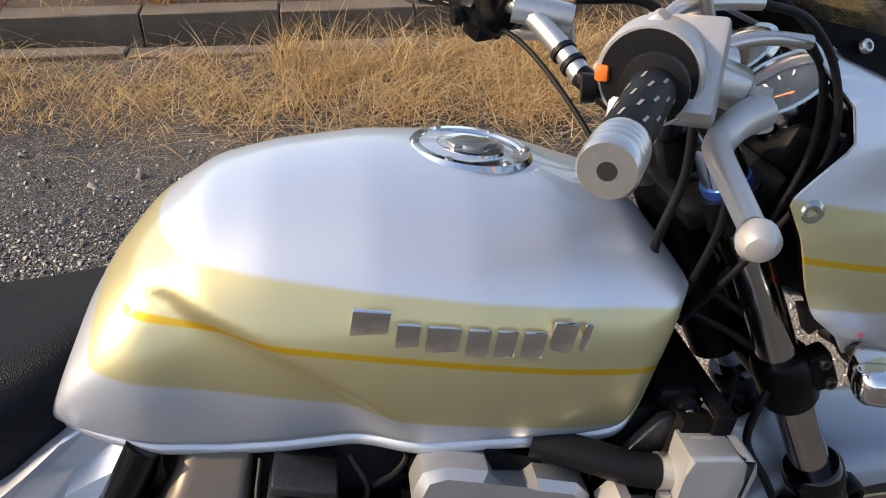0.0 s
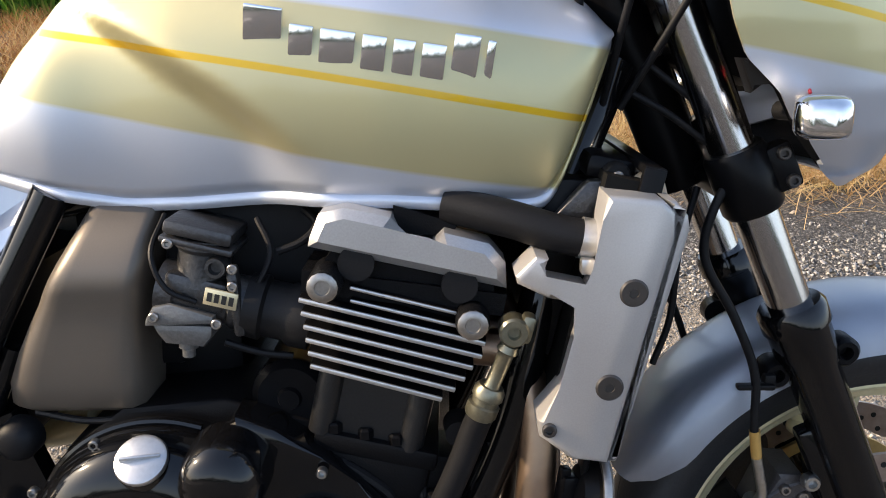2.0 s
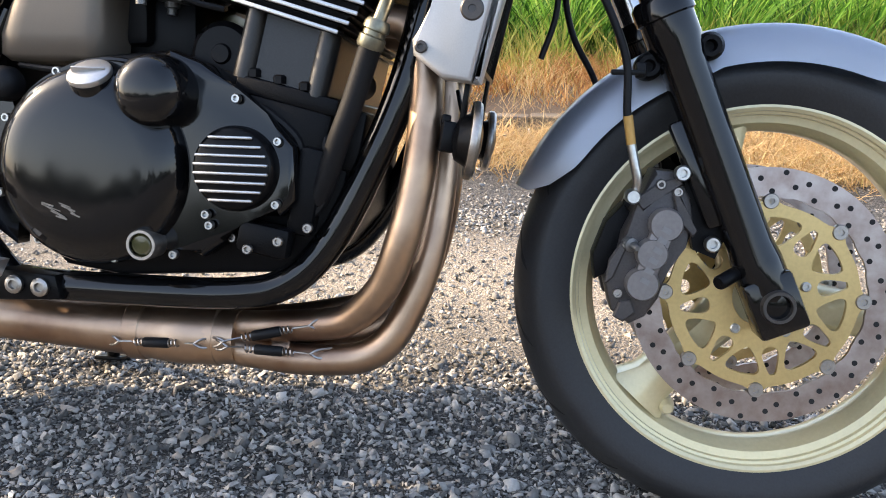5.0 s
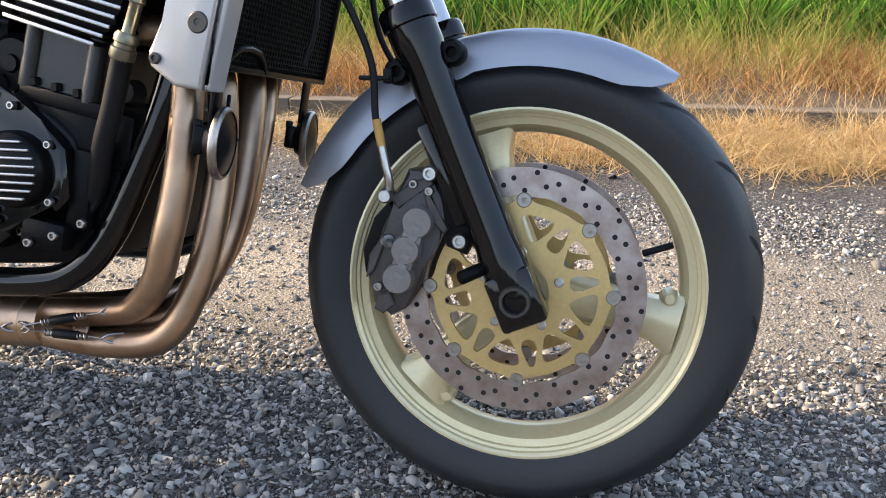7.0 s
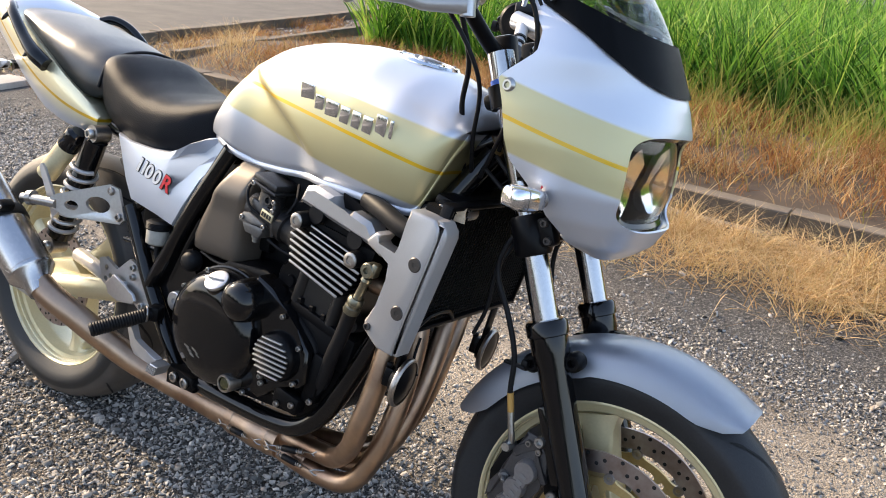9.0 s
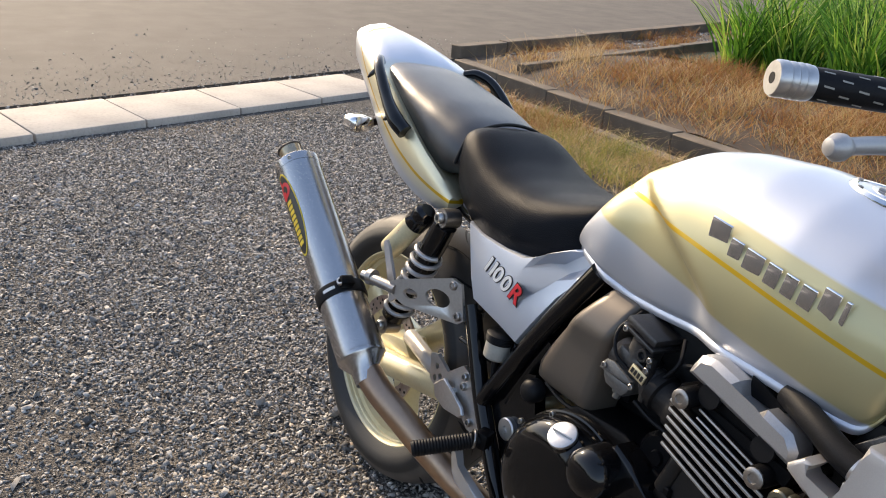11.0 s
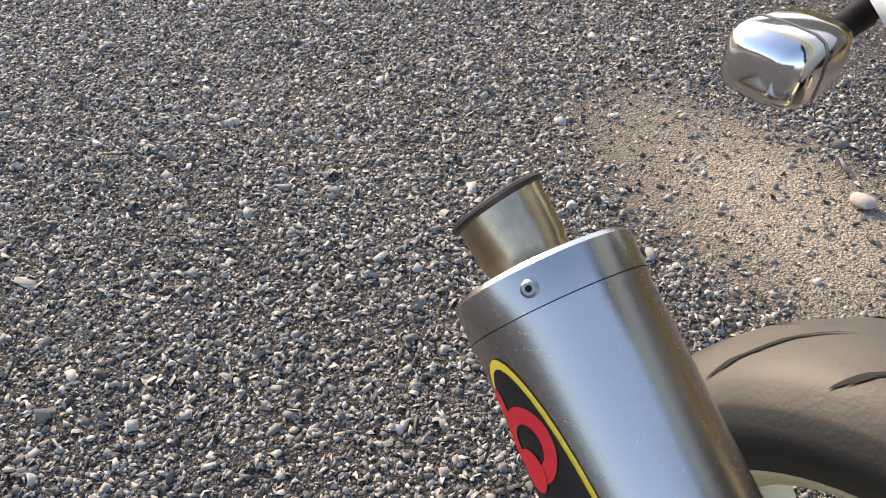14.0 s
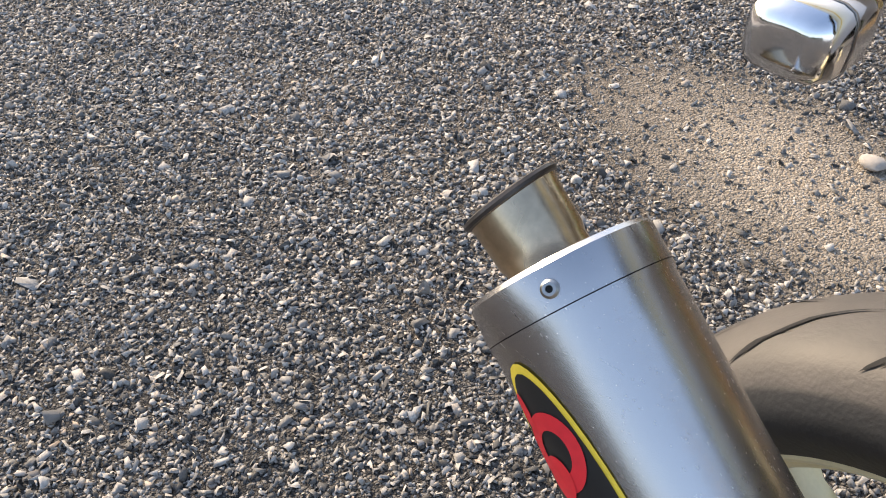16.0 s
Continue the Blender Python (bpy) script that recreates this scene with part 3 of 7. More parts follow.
# ---- grasses ----
def blades(n, place, h_lo, h_hi, width, bend, seed, seg=4, lean=0.25):
    """Curved tapering blades; place(n, g) gives their feet, n x 3."""
    g = np.random.default_rng(seed)
    p = place(n, g)
    n = len(p)
    h = g.uniform(h_lo, h_hi, n)
    az = g.uniform(0, 2 * np.pi, n)
    d = np.stack([np.cos(az), np.sin(az)], 1)
    ln = np.abs(g.normal(0, lean, n))
    b = g.uniform(0.2, 1.0, n) * bend
    faceaz = g.uniform(0, np.pi, n)
    s = np.stack([np.cos(faceaz), np.sin(faceaz), np.zeros(n)], 1)
    vs = np.zeros((n, (seg + 1) * 2, 3))
    for k in range(seg + 1):
        t = k / seg
        out = h * (ln * t + b * t * t)
        up = h * (t - 0.35 * np.minimum(b, 1.4) * t ** 2.5)
        c = p + np.stack([d[:, 0] * out, d[:, 1] * out, np.maximum(up, 0.004)], 1)
        w = width * (1 - 0.9 * t ** 1.5) * (0.7 + 0.6 * g.random(n))
        vs[:, 2 * k] = c - s * w[:, None] * 0.5
        vs[:, 2 * k + 1] = c + s * w[:, None] * 0.5
    f = []
    for k in range(seg):
        f.append([2 * k, 2 * k + 1, 2 * k + 3, 2 * k + 2])
    f = (np.array(f)[None] + (np.arange(n) * (seg + 1) * 2)[:, None, None]).reshape(-1, 4)
    return vs.reshape(-1, 3), f


def tufts(x0, x1, y0, y1, count, spread, zfun=None, wx=None):
    """Feet in clumps over a field."""
    def place(n, g):
        c = np.stack([g.uniform(x0, x1, count), g.uniform(y0, y1, count)], 1)
        if wx is not None:
            c = c[wx(c, g)]
        i = g.integers(0, len(c), n)
        p = c[i] + g.normal(0, spread, (n, 2))
        z = np.zeros(n) if zfun is None else zfun(p)
        return np.column_stack([p, z])
    return place


def bank_z(p):
    return np.clip((p[:, 1] - 3.35) / 0.5, 0, 1) * 0.08 * np.clip((5.6 - p[:, 1]) / 0.6, 0, 1)


def grass(name, groups, material, label, cat):
    vv, ff, b = [], [], 0
    for v, f in groups:
        vv.append(v)
        ff.append(f + b)
        b += len(v)
    ob = mesh_object(name, np.concatenate(vv), np.concatenate(ff), material)
    tagged(ob, label, cat, kind="stuff")
    return ob


near = lambda c, g: (g.random(len(c)) < np.clip((c[:, 1] - 1.55) / 1.0, 0.05, 1)) & ~((c[:, 0] < -2.2) & (c[:, 1] < 2.2))
grass("dry_grass", [
    blades(5500, tufts(-3.2, 0.7, 2.10, 2.66, 200, 0.06, None, near), 0.03, 0.10, 0.0034, 1.3, 31, lean=0.5),
    blades(3200, tufts(-3.2, 0.7, 2.05, 2.68, 130, 0.11, None, near), 0.05, 0.13, 0.0034, 2.4, 35, lean=0.9),
    blades(11500, tufts(0.7, 5.5, 2.05, 2.62, 220, 0.055, None, near), 0.05, 0.15, 0.0036, 1.2, 36),
    blades(8000, tufts(0.7, 5.5, 1.95, 2.70, 180, 0.11, None, near), 0.06, 0.18, 0.0036, 2.6, 32, lean=0.9),
    blades(1500, tufts(0.5, 5.5, 2.40, 2.72, 30, 0.05), 0.10, 0.26, 0.0036, 0.8, 33),
    blades(9000, tufts(-4.0, 7, 3.22, 4.4, 330, 0.07, bank_z), 0.08, 0.30, 0.0035, 1.1, 34)],
    "straw", "dry straw-coloured grass along the ditch", "grass")
grass("rust_weeds", [
    blades(8500, tufts(-3.5, -0.7, 3.30, 5.6, 150, 0.10, bank_z, lambda c, g: c[:, 0] > -3.0 - 0.194 * (c[:, 1] - 0.4)), 0.04, 0.24, 0.0058, 1.3, 41, lean=0.5),
    blades(13000, tufts(-0.9, 7, 3.30, 5.2, 210, 0.085, bank_z), 0.06, 0.30, 0.0058, 1.2, 42),
    blades(4200, tufts(-3.7, -2.2, 2.0, 2.7, 120, 0.07), 0.04, 0.15, 0.0035, 1.0, 43),
    blades(3200, tufts(-5.8, -3.7, 3.4, 9.0, 260, 0.06, lambda p: np.full(len(p), 0.03), lambda c, g: np.abs((c[:, 0] + 4.07) * -0.982 + (c[:, 1] - 3.43) * -0.191 - 0.05) < 0.26), 0.04, 0.16, 0.005, 1.0, 44)],
    "weed", "rust-brown withered weeds on the bank", "weeds")
grass("green_weeds", [
    blades(4200, tufts(-0.6, 7, 3.95, 5.4, 90, 0.10, bank_z), 0.15, 0.55, 0.006, 0.7, 51),
    blades(3600, tufts(-3.0, -0.6, 2.10, 2.65, 80, 0.07), 0.03, 0.13, 0.004, 1.0, 52)],
    "green_weed", "yellow-green weeds at the field edge", "weeds")
grass("rice_plants", [
    blades(15000, tufts(-3.4, 9.5, 5.2, 7.6, 420, 0.05), 0.55, 1.05, 0.022, 0.6, 61, 5, 0.22),
    blades(14000, tufts(-4.0, 15, 7.4, 13.0, 900, 0.10), 0.6, 0.95, 0.016, 0.5, 62, 4, 0.16),
    blades(6000, tufts(-4.2, 24, 13.0, 30.0, 1200, 0.25), 0.6, 0.95, 0.045, 0.5, 63, 3, 0.16),
    blades(1500, tufts(-12, -9.2, -6.0, 8.0, 140, 0.15), 0.1, 0.4, 0.02, 0.6, 64, 3)],
    "rice", "tall bright green rice in rows", "rice")


# a belt of trees far behind, which closes the yard
def wood(n, g):
    x = g.uniform(-60, 60, n)
    top = 3.4 + 1.0 * np.sin(x * 0.42) + 0.8 * np.sin(x * 1.13 + 1.0) + 0.4 * np.sin(x * 2.7)
    d = g.normal(0, 1.3, n)
    return np.column_stack([x, -40.0 + d, np.maximum(top, 2.0) * g.random(n) ** 0.75])


M["leaf"] = blade_material("dark_tree_leaves", [(0.0, (0.020, 0.036, 0.012)), (0.6, (0.045, 0.072, 0.022)), (1.0, (0.085, 0.11, 0.035))])
grass("far_trees", [blades(17000, wood, 0.35, 0.8, 0.42, 0.8, 71, 2, 0.9)], "leaf", "dark green belt of trees beyond the yard", "trees")
bm = B()
o = Vector((-0.62, 0.985, 0.006))
bmesh.ops.create_icosphere(bm, subdivisions=2, radius=0.5)
for v in bm.verts:
    v.co = Vector((v.co.x * 0.055, v.co.y * 0.04, v.co.z * 0.026)) * (1 + 0.25 * noise.noise(v.co * 4))
rock = part("rock", bm, "kerb")
rock.location = o
tagged(rock, "flat pale loose stone lying on the gravel", "stone")
# ---------------- the motorcycle ----------------
LEAN_DEG = 10.0
bike = new("motorcycle")
bike.empty_display_size = 0.2
bike.matrix_world = pose(0, 0, 0, -LEAN_DEG, 0, 0)
tagged(bike, "silver and cream retro motorcycle leaning on its side stand", "motorcycle")
FA, RA = Vector((1.463, 0, 0.289)), Vector((0, 0, 0.304))
FD = Vector((-0.403, 0, 0.915))       # up the fork


def fork(s, y=0.0, off=0.0):
    """A point s metres up the fork from the axle; off: ahead of it."""
    return FA + FD * s + Vector((0.915, 0, 0.403)) * off + Vector((0, y, 0))


def ring_wheel(name, c, tyre_r, half, rim_half, lip_r, tyre_label, spokes, mat_tyre, disc_side):
    """A cast wheel: rim with three broad spokes and a hub, tyre, tread grooves, valve."""
    half_rp = [(1, lip_r), (1.02, lip_r - 0.006), (0.96, lip_r - 0.010), (0.84, lip_r - 0.0105), (0.82, lip_r - 0.014), (0.70, lip_r - 0.0145), (0.66, lip_r - 0.024), (0.56, lip_r - 0.026), (0.30, lip_r - 0.033), (0.10, lip_r - 0.034)]
    rp = [(-y, r) for y, r in half_rp] + list(reversed(half_rp)) + [(0.9, lip_r + 0.001), (0.8, lip_r - 0.006), (-0.8, lip_r - 0.006), (-0.9, lip_r + 0.001)]
    bm = B()
    seg = 96
    rings = []
    for i in range(seg):
        a = 2 * math.pi * i / seg
        rings.append([bm.verts.new(c + Vector((math.cos(a) * r, y * rim_half, math.sin(a) * r))) for y, r in rp])
    n = len(rp)
    for i in range(seg):
        for k in range(n):
            a, b = rings[i], rings[(i + 1) % seg]
            bm.faces.new((a[k], a[(k + 1) % n], b[(k + 1) % n], b[k]))
    hub = B()
    lathe(hub, c + Vector((0, -0.052, 0)), c + Vector((0, 0.052, 0)), [(0, 0.026), (0, 0.036), (0.2, 0.042), (0.8, 0.042), (1, 0.036), (1, 0.026)], 32)
    wheel = part(name, bm, "rim", bike, "cream-gold three-spoke cast wheel")
    part("hub", hub, "rim", wheel)
    for ang in spokes:
        a = radians(ang)
        d, q = Vector((math.cos(a), 0, math.sin(a))), Vector((-math.sin(a), 0, math.cos(a)))
        bm = B()
        secs = []
        for f, w, t in ((0.03, 0.032, 0.040), (0.08, 0.027, 0.032), (0.13, 0.027, 0.028), (lip_r - 0.06, 0.030, 0.028), (lip_r - 0.030, 0.046, 0.031)):
            o = c + d * f
            ring = []
            for k in range(12):
                th = 2 * math.pi * k / 12
                cx, sx = math.cos(th), math.sin(th)
                e = 0.6
                ring.append(o + q * (w * math.copysign(abs(cx) ** e, cx)) + Vector((0, t * math.copysign(abs(sx) ** e, sx), 0)))
            secs.append(ring)
        loft(bm, secs)
        lug = c + d * (lip_r - 0.050) + q * 0.034
        lathe(bm, lug + Vector((0, -0.034, 0)), lug + Vector((0, -0.012, 0)), [(0, 0.006), (0.2, 0.009), (1, 0.012)], 12)
        part("spoke", bm, "rim", wheel)
    # tyre
    bm = B()
    tp = [(-rim_half * 1.0, lip_r - 0.004), (-half * 0.93, lip_r + 0.014), (-half * 1.0, lip_r + 0.030), (-half * 0.97, lip_r + 0.040), (-half * 0.82, tyre_r - 0.020), (-half * 0.6, tyre_r - 0.009), (-half * 0.3, tyre_r - 0.002), (0, tyre_r)]
    tp += [(-y, r) for y, r in reversed(tp[:-1])]
    rings = []
    for i in range(seg):
        a = 2 * math.pi * i / seg
        rings.append([bm.verts.new(c + Vector((math.cos(a) * r, y, math.sin(a) * r))) for y, r in tp])
    for i in range(seg):
        a, b = rings[i], rings[(i + 1) % seg]
        for k in range(len(tp) - 1):
            bm.faces.new((a[k], a[k + 1], b[k + 1], b[k]))
    tyre = part("tyre", bm, mat_tyre, wheel, tyre_label, 60)
    # tread grooves: thin curved strips, black for their shade, a hair over the rubber
    bm = B()

    def on_tyre(a, y, up=0.0013):
        yy = abs(y)
        tab = [(abs(p[0]), p[1]) for p in reversed(tp[:8])]
        r = lerp_table(tab, yy)[0] + up
        return c + Vector((math.cos(a) * r, y, math.sin(a) * r))
    for i in range(18):
        a0 = 2 * math.pi * i / 18
        for sgn, sh in ((-1, 0.0), (1, math.pi / 18)):
            for (y0, y1, da, w) in ((0.10, 0.74, 0.27, 0.0040), (0.48, 0.80, 0.13, 0.0034)):
                pts = []
                off = 0.0 if y0 < 0.2 else 0.17
                for k in range(9):
                    f = k / 8
                    pts.append((a0 + sh + off + da * f, sgn * half * (y0 + (y1 - y0) * f ** 1.6), w * math.sin(math.pi * min(1, max(0.06, f))) ** 0.4))
                va = [bm.verts.new(on_tyre(a - ww / tyre_r, y)) for a, y, ww in pts]
                vb = [bm.verts.new(on_tyre(a + ww / tyre_r, y)) for a, y, ww in pts]
                for k in range(8):
                    bm.faces.new((va[k], va[k + 1], vb[k + 1], vb[k]))
    tagged(part("tread_groove", bm, "inner_shade", tyre), kind="stuff")
    bm = B()
    a = radians(spokes[0] + 30)
    d = Vector((math.cos(a), 0, math.sin(a)))
    rod(bm, c + d * (lip_r - 0.036) + R * 0.005, c + d * (lip_r - 0.075) + R * 0.012, 0.0045, 10)
    part("valve", bm, "rubber", wheel)
    return wheel


def brake_disc(c, y, side, parent, r_out, r_in, carrier=True, name="brake_disc"):
    """A drilled floating disc on a gold carrier with slots and round buttons."""
    bm = B()
    seg = 120
    th = 0.0025
    # plain uncut friction ring; dark plugs set into it below stand for its drilled holes
    def P(r, a, yy):
        return c + Vector((math.cos(a) * r, yy, math.sin(a) * r))
    prof = [(r_in, -th), (r_out, -th), (r_out, th), (r_in, th)]
    rows = 4
    holes = []
    for k in range(64):
        a = 2 * math.pi * k / 64
        rr = r_in + (r_out - r_in) * (0.17, 0.62, 0.40, 0.85)[k % 4]
        holes.append((a, rr))
    ringv = []
    for i in range(seg):
        a = 2 * math.pi * i / seg
        wob = 0.0015 * (1 if (i // 3) % 2 else 0)
        ringv.append([bm.verts.new(P(r - (wob if r == r_in else 0), a, y + yy)) for r, yy in prof])
    for i in range(seg):
        p, q = ringv[i], ringv[(i + 1) % seg]
        for k in range(4):
            bm.faces.new((p[k], p[(k + 1) % 4], q[(k + 1) % 4], q[k]))
    disc = part(name, bm, "disc", parent, "drilled steel brake disc")
    # drilled holes: plugs coloured like the shade in them, a hair proud
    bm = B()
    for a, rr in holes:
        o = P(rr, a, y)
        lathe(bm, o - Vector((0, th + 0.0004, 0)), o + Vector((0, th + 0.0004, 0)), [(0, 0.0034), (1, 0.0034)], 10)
    tagged(part("drill_hole", bm, "inner_shade", disc), kind="stuff")
    if not carrier:
        return disc
    ro, ri, nb = r_in - 0.010, 0.036, 8

    def soft(lp):
        for _ in range(2):
            lp = [(p[0] * w + q[0] * (1 - w), p[1] * w + q[1] * (1 - w)) for p, q in zip(lp, lp[1:] + lp[:1]) for w in (0.75, 0.25)]
        return lp
    loops = [[((ro + 0.007 * max(0, math.cos(nb * a)) ** 3) * math.cos(a), (ro + 0.007 * max(0, math.cos(nb * a)) ** 3) * math.sin(a)) for a in [2 * math.pi * i / 96 for i in range(96)]],
             [(ri * math.cos(2 * math.pi * i / 32), ri * math.sin(2 * math.pi * i / 32)) for i in range(32)]]
    for k in range(2 * nb):
        a0 = math.pi * (k + 0.5) / nb
        ho, hi2 = (0.27, 0.07) if k % 2 else (0.05, 0.20)
        r0, r1 = 0.064, ro - 0.014
        lp = [(r1, a0 - ho), (r1 + 0.001, a0), (r1, a0 + ho), (r0, a0 + hi2), (r0, a0 - hi2)]
        loops.append(soft([(r * math.cos(t), r * math.sin(t)) for r, t in lp]))
    bm = B()
    t2 = 0.003
    ef = []
    for lp in loops:
        vs = [bm.verts.new((c.x + x, y - t2, c.z + z)) for x, z in lp]
        ef += [bm.edges.new((vs[k], vs[(k + 1) % len(vs)])) for k in range(len(vs))]
    bmesh.ops.triangle_fill(bm, use_beauty=True, use_dissolve=False, edges=ef)
    r = bmesh.ops.extrude_face_region(bm, geom=bm.faces[:])
    bmesh.ops.translate(bm, vec=(0, 2 * t2, 0), verts=[g for g in r["geom"] if isinstance(g, bmesh.types.BMVert)])
    part("disc_carrier", bm, "gold", disc, "gold anodised carrier with triangular windows")
    alike("disc_button", lambda m: lathe(m, (0, -0.005, 0), (0, 0.005, 0), [(0.2, 0), (0.2, 0.004), (0, 0.004), (0, 0.0085), (0.15, 0.0095), (0.85, 0.0095), (1, 0.0085), (1, 0.004), (0.8, 0.004), (0.8, 0)], 14, cap=False), [P(r_in - 0.006, 2 * math.pi * k / nb, y) for k in range(nb)], "steel", disc)
    bolts("carrier_bolt", [P(0.050, 2 * math.pi * k / 5 + 0.3, y - 0.003) for k in range(5)], "bolt", disc, 0.006, 0.004)
    return disc


fw = ring_wheel("front_wheel", FA, 0.300, 0.060, 0.048, 0.2315, "black front tyre, clean tread", (-12, 108, 228), "front_rubber", 1)
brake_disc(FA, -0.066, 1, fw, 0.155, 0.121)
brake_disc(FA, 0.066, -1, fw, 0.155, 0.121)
rw = ring_wheel("rear_wheel", RA, 0.318, 0.088, 0.068, 0.2315, "dusty grey-brown rear tyre", (40, 160, 280), "tread", 1)
brake_disc(RA, -0.072, 1, rw, 0.125, 0.095, carrier=False)

# front fender
bm = B()
secs = []
N = 30
for i in range(N + 1):
    f = i / N
    a = radians(158 - 101 * f)
    e = min(1, min(f, 1 - f) * 9 + 0.001)
    e2 = math.sqrt(e)
    d = Vector((math.cos(a), 0, math.sin(a)))
    drop = 0.050 * (0.25 + 0.75 * e2) if f > 0.5 else 0.054 * (0.3 + 0.7 * e2)
    w = 0.078 * (0.72 + 0.28 * e2)
    row = []
    for k in range(17):
        g = -1 + 2 * k / 16
        yy = math.copysign(1 - (1 - abs(g)) ** 1.6, g) * w
        rr = 0.326 - drop * (abs(g) ** 3.2)
        row.append(FA + d * rr + Vector((0, yy, 0)))
    secs.append(row)
loft(bm, secs, closed=False)
bmesh.ops.solidify(bm, geom=bm.faces[:], thickness=0.003)
part("front_fender", bm, "pearl", bike, "pale silver-white front mudguard")

# fork legs
for sg in (-1, 1):
    y = 0.103 * sg
    bm = B()
    lathe(bm, fork(0.0, y), fork(0.372, y), [(0, 0.026), (0.05, 0.030), (0.14, 0.029), (0.20, 0.026), (0.80, 0.0265), (0.86, 0.031), (0.93, 0.031), (0.935, 0.034), (0.985, 0.034), (1.0, 0.030), (1.0, 0.022)], 28)
    box(bm, fork(0.0, y * 1.03), (0.058, 0.048, 0.07), (0, -23.8, 0), 0.006)
    box(bm, fork(0.17, y * 0.97, -0.028), (0.022, 0.022, 0.13), (0, -23.8, 0), 0.005)
    leg = part("fork_slider", bm, "black_gloss", bike, "gloss black fork lower")
    bm = B()
    lathe(bm, fork(0.36, y), fork(0.80, y), [(0, 0.0215), (1, 0.0215)], 28)
    part("fork_tube", bm, "fork_tube", bike, "polished chrome fork tube")
    bm = B()
    lathe(bm, fork(0, y + sg * 0.024), fork(0, y + sg * 0.036), [(0, 0.0195), (0.6, 0.0195), (1, 0.0180), (1, 0.0145), (-0.6, 0.0140), (-0.6, 0)], 28, cap=False)
    axle = part("axle_end", bm, "dark_steel", leg, "hollow dark axle end")
    bm = B()
    lathe(bm, fork(0, y + sg * 0.012), fork(0, y + sg * 0.014), [(0, 0.0138), (1, 0.0138)], 20)
    part("axle_bore", bm, "inner_shade", axle)
    bm = B()
    rod(bm, (1.424, sg * 0.108, 0.324), (1.396, sg * 0.130, 0.312), 0.0085, 14)
    part("cable_stop", bm, "black_cast", leg)
    bolts("caliper_bolt", [Vector((1.391, sg * 0.104, 0.354)), Vector((1.352, sg * 0.104, 0.434))], "bolt", leg, 0.0095, 0.011, R * -sg)
    alike("fender_mount", lambda m: lathe(m, (0, -sg * 0.012, 0), (0, sg * 0.014, 0), [(0, 0.016), (0.8, 0.016), (1, 0.012), (1, 0.007), (0.5, 0.006), (0.5, 0)], 18), [fork(0.30, y * 0.93, 0.034), fork(0.305, y * 0.93, -0.036)], "black_cast", leg)
    # caliper
    bm = B()
    cal = [(1.322, 0.438), (1.348, 0.436), (1.366, 0.405), (1.372, 0.372), (1.358, 0.350), (1.345, 0.318), (1.336, 0.284), (1.322, 0.262), (1.304, 0.252), (1.282, 0.268), (1.272, 0.304), (1.286, 0.336), (1.290, 0.362), (1.306, 0.398)]
    prism(bm, cal, sg * 0.098, sg * 0.042, bevel=0.006)
    caliper = part("brake_caliper", bm, "caliper_body", bike, "dark grey six-piston caliper behind the fork leg")
    for pr, ya, yb in (([(1.300, 0.402), (1.330, 0.424), (1.352, 0.430), (1.356, 0.420), (1.334, 0.410), (1.312, 0.388)], 0.1005, 0.096), ([(1.344, 0.408), (1.352, 0.410), (1.360, 0.388), (1.376, 0.368), (1.370, 0.360), (1.352, 0.378)], 0.1040, 0.096),
                       ([(1.272, 0.300), (1.282, 0.308), (1.296, 0.345), (1.290, 0.352), (1.276, 0.330)], 0.1025, 0.096), ([(1.284, 0.262), (1.296, 0.256), (1.310, 0.268), (1.304, 0.284), (1.290, 0.280)], 0.1045, 0.096)):
        bm = B()
        prism(bm, pr, sg * ya, sg * yb, bevel=0.002, seg=1)
        part("caliper_rib", bm, "caliper_body", caliper)
    bm = B()
    prism(bm, [(1.262, 0.300), (1.258, 0.330), (1.272, 0.372), (1.292, 0.395), (1.304, 0.380), (1.288, 0.350), (1.280, 0.310)], sg * 0.072, sg * 0.030, bevel=0.005)
    part("caliper_back", bm, "black_cast", caliper)
    bm = B()
    lathe(bm, (1.296, sg * 0.092, 0.350), (1.306, sg * 0.116, 0.346), [(0, 0.0085), (0.5, 0.0085), (0.55, 0.0045), (0.9, 0.0045), (1, 0.003)], 12)
    part("bleed_nipple", bm, "bowl", caliper)
    bm = B()
    for (x, z, r) in ((1.338, 0.374, 0.020), (1.324, 0.339, 0.019), (1.315, 0.303, 0.020)):
        lathe(bm, (x, sg * 0.096, z), (x, sg * 0.114, z), [(0, r), (0.7, r), (1, r * 0.88), (1, 0)], 24)
    box(bm, (1.326, sg * 0.104, 0.338), (0.026, 0.016, 0.07), (0, 18, 0), 0.004)
    part("piston_housing", bm, "caliper", caliper, "grey cast caliper face")
    bolts("caliper_screw", [(x, sg * 0.098, z) for x, z in ((1.330, 0.420), (1.296, 0.348), (1.288, 0.290), (1.292, 0.266), (1.350, 0.412))], "steel", caliper, 0.006, 0.006, R * -sg)
    bm = B()
    prism(bm, [(1.352, 0.458), (1.375, 0.44), (1.408, 0.36), (1.398, 0.335), (1.372, 0.345), (1.362, 0.40)], sg * 0.094, sg * 0.078)
    part("caliper_bracket", bm, "black_cast", caliper)
    alike("caliper_mark", lambda m: box(m, (0, 0, 0), (0.011, 0.001, 0.0065), (0, 27, 0)), [(1.338 - 0.0042 * k, sg * 0.1144, 0.368 - 0.0120 * k) for k in range(6)], "caliper_mark", caliper)

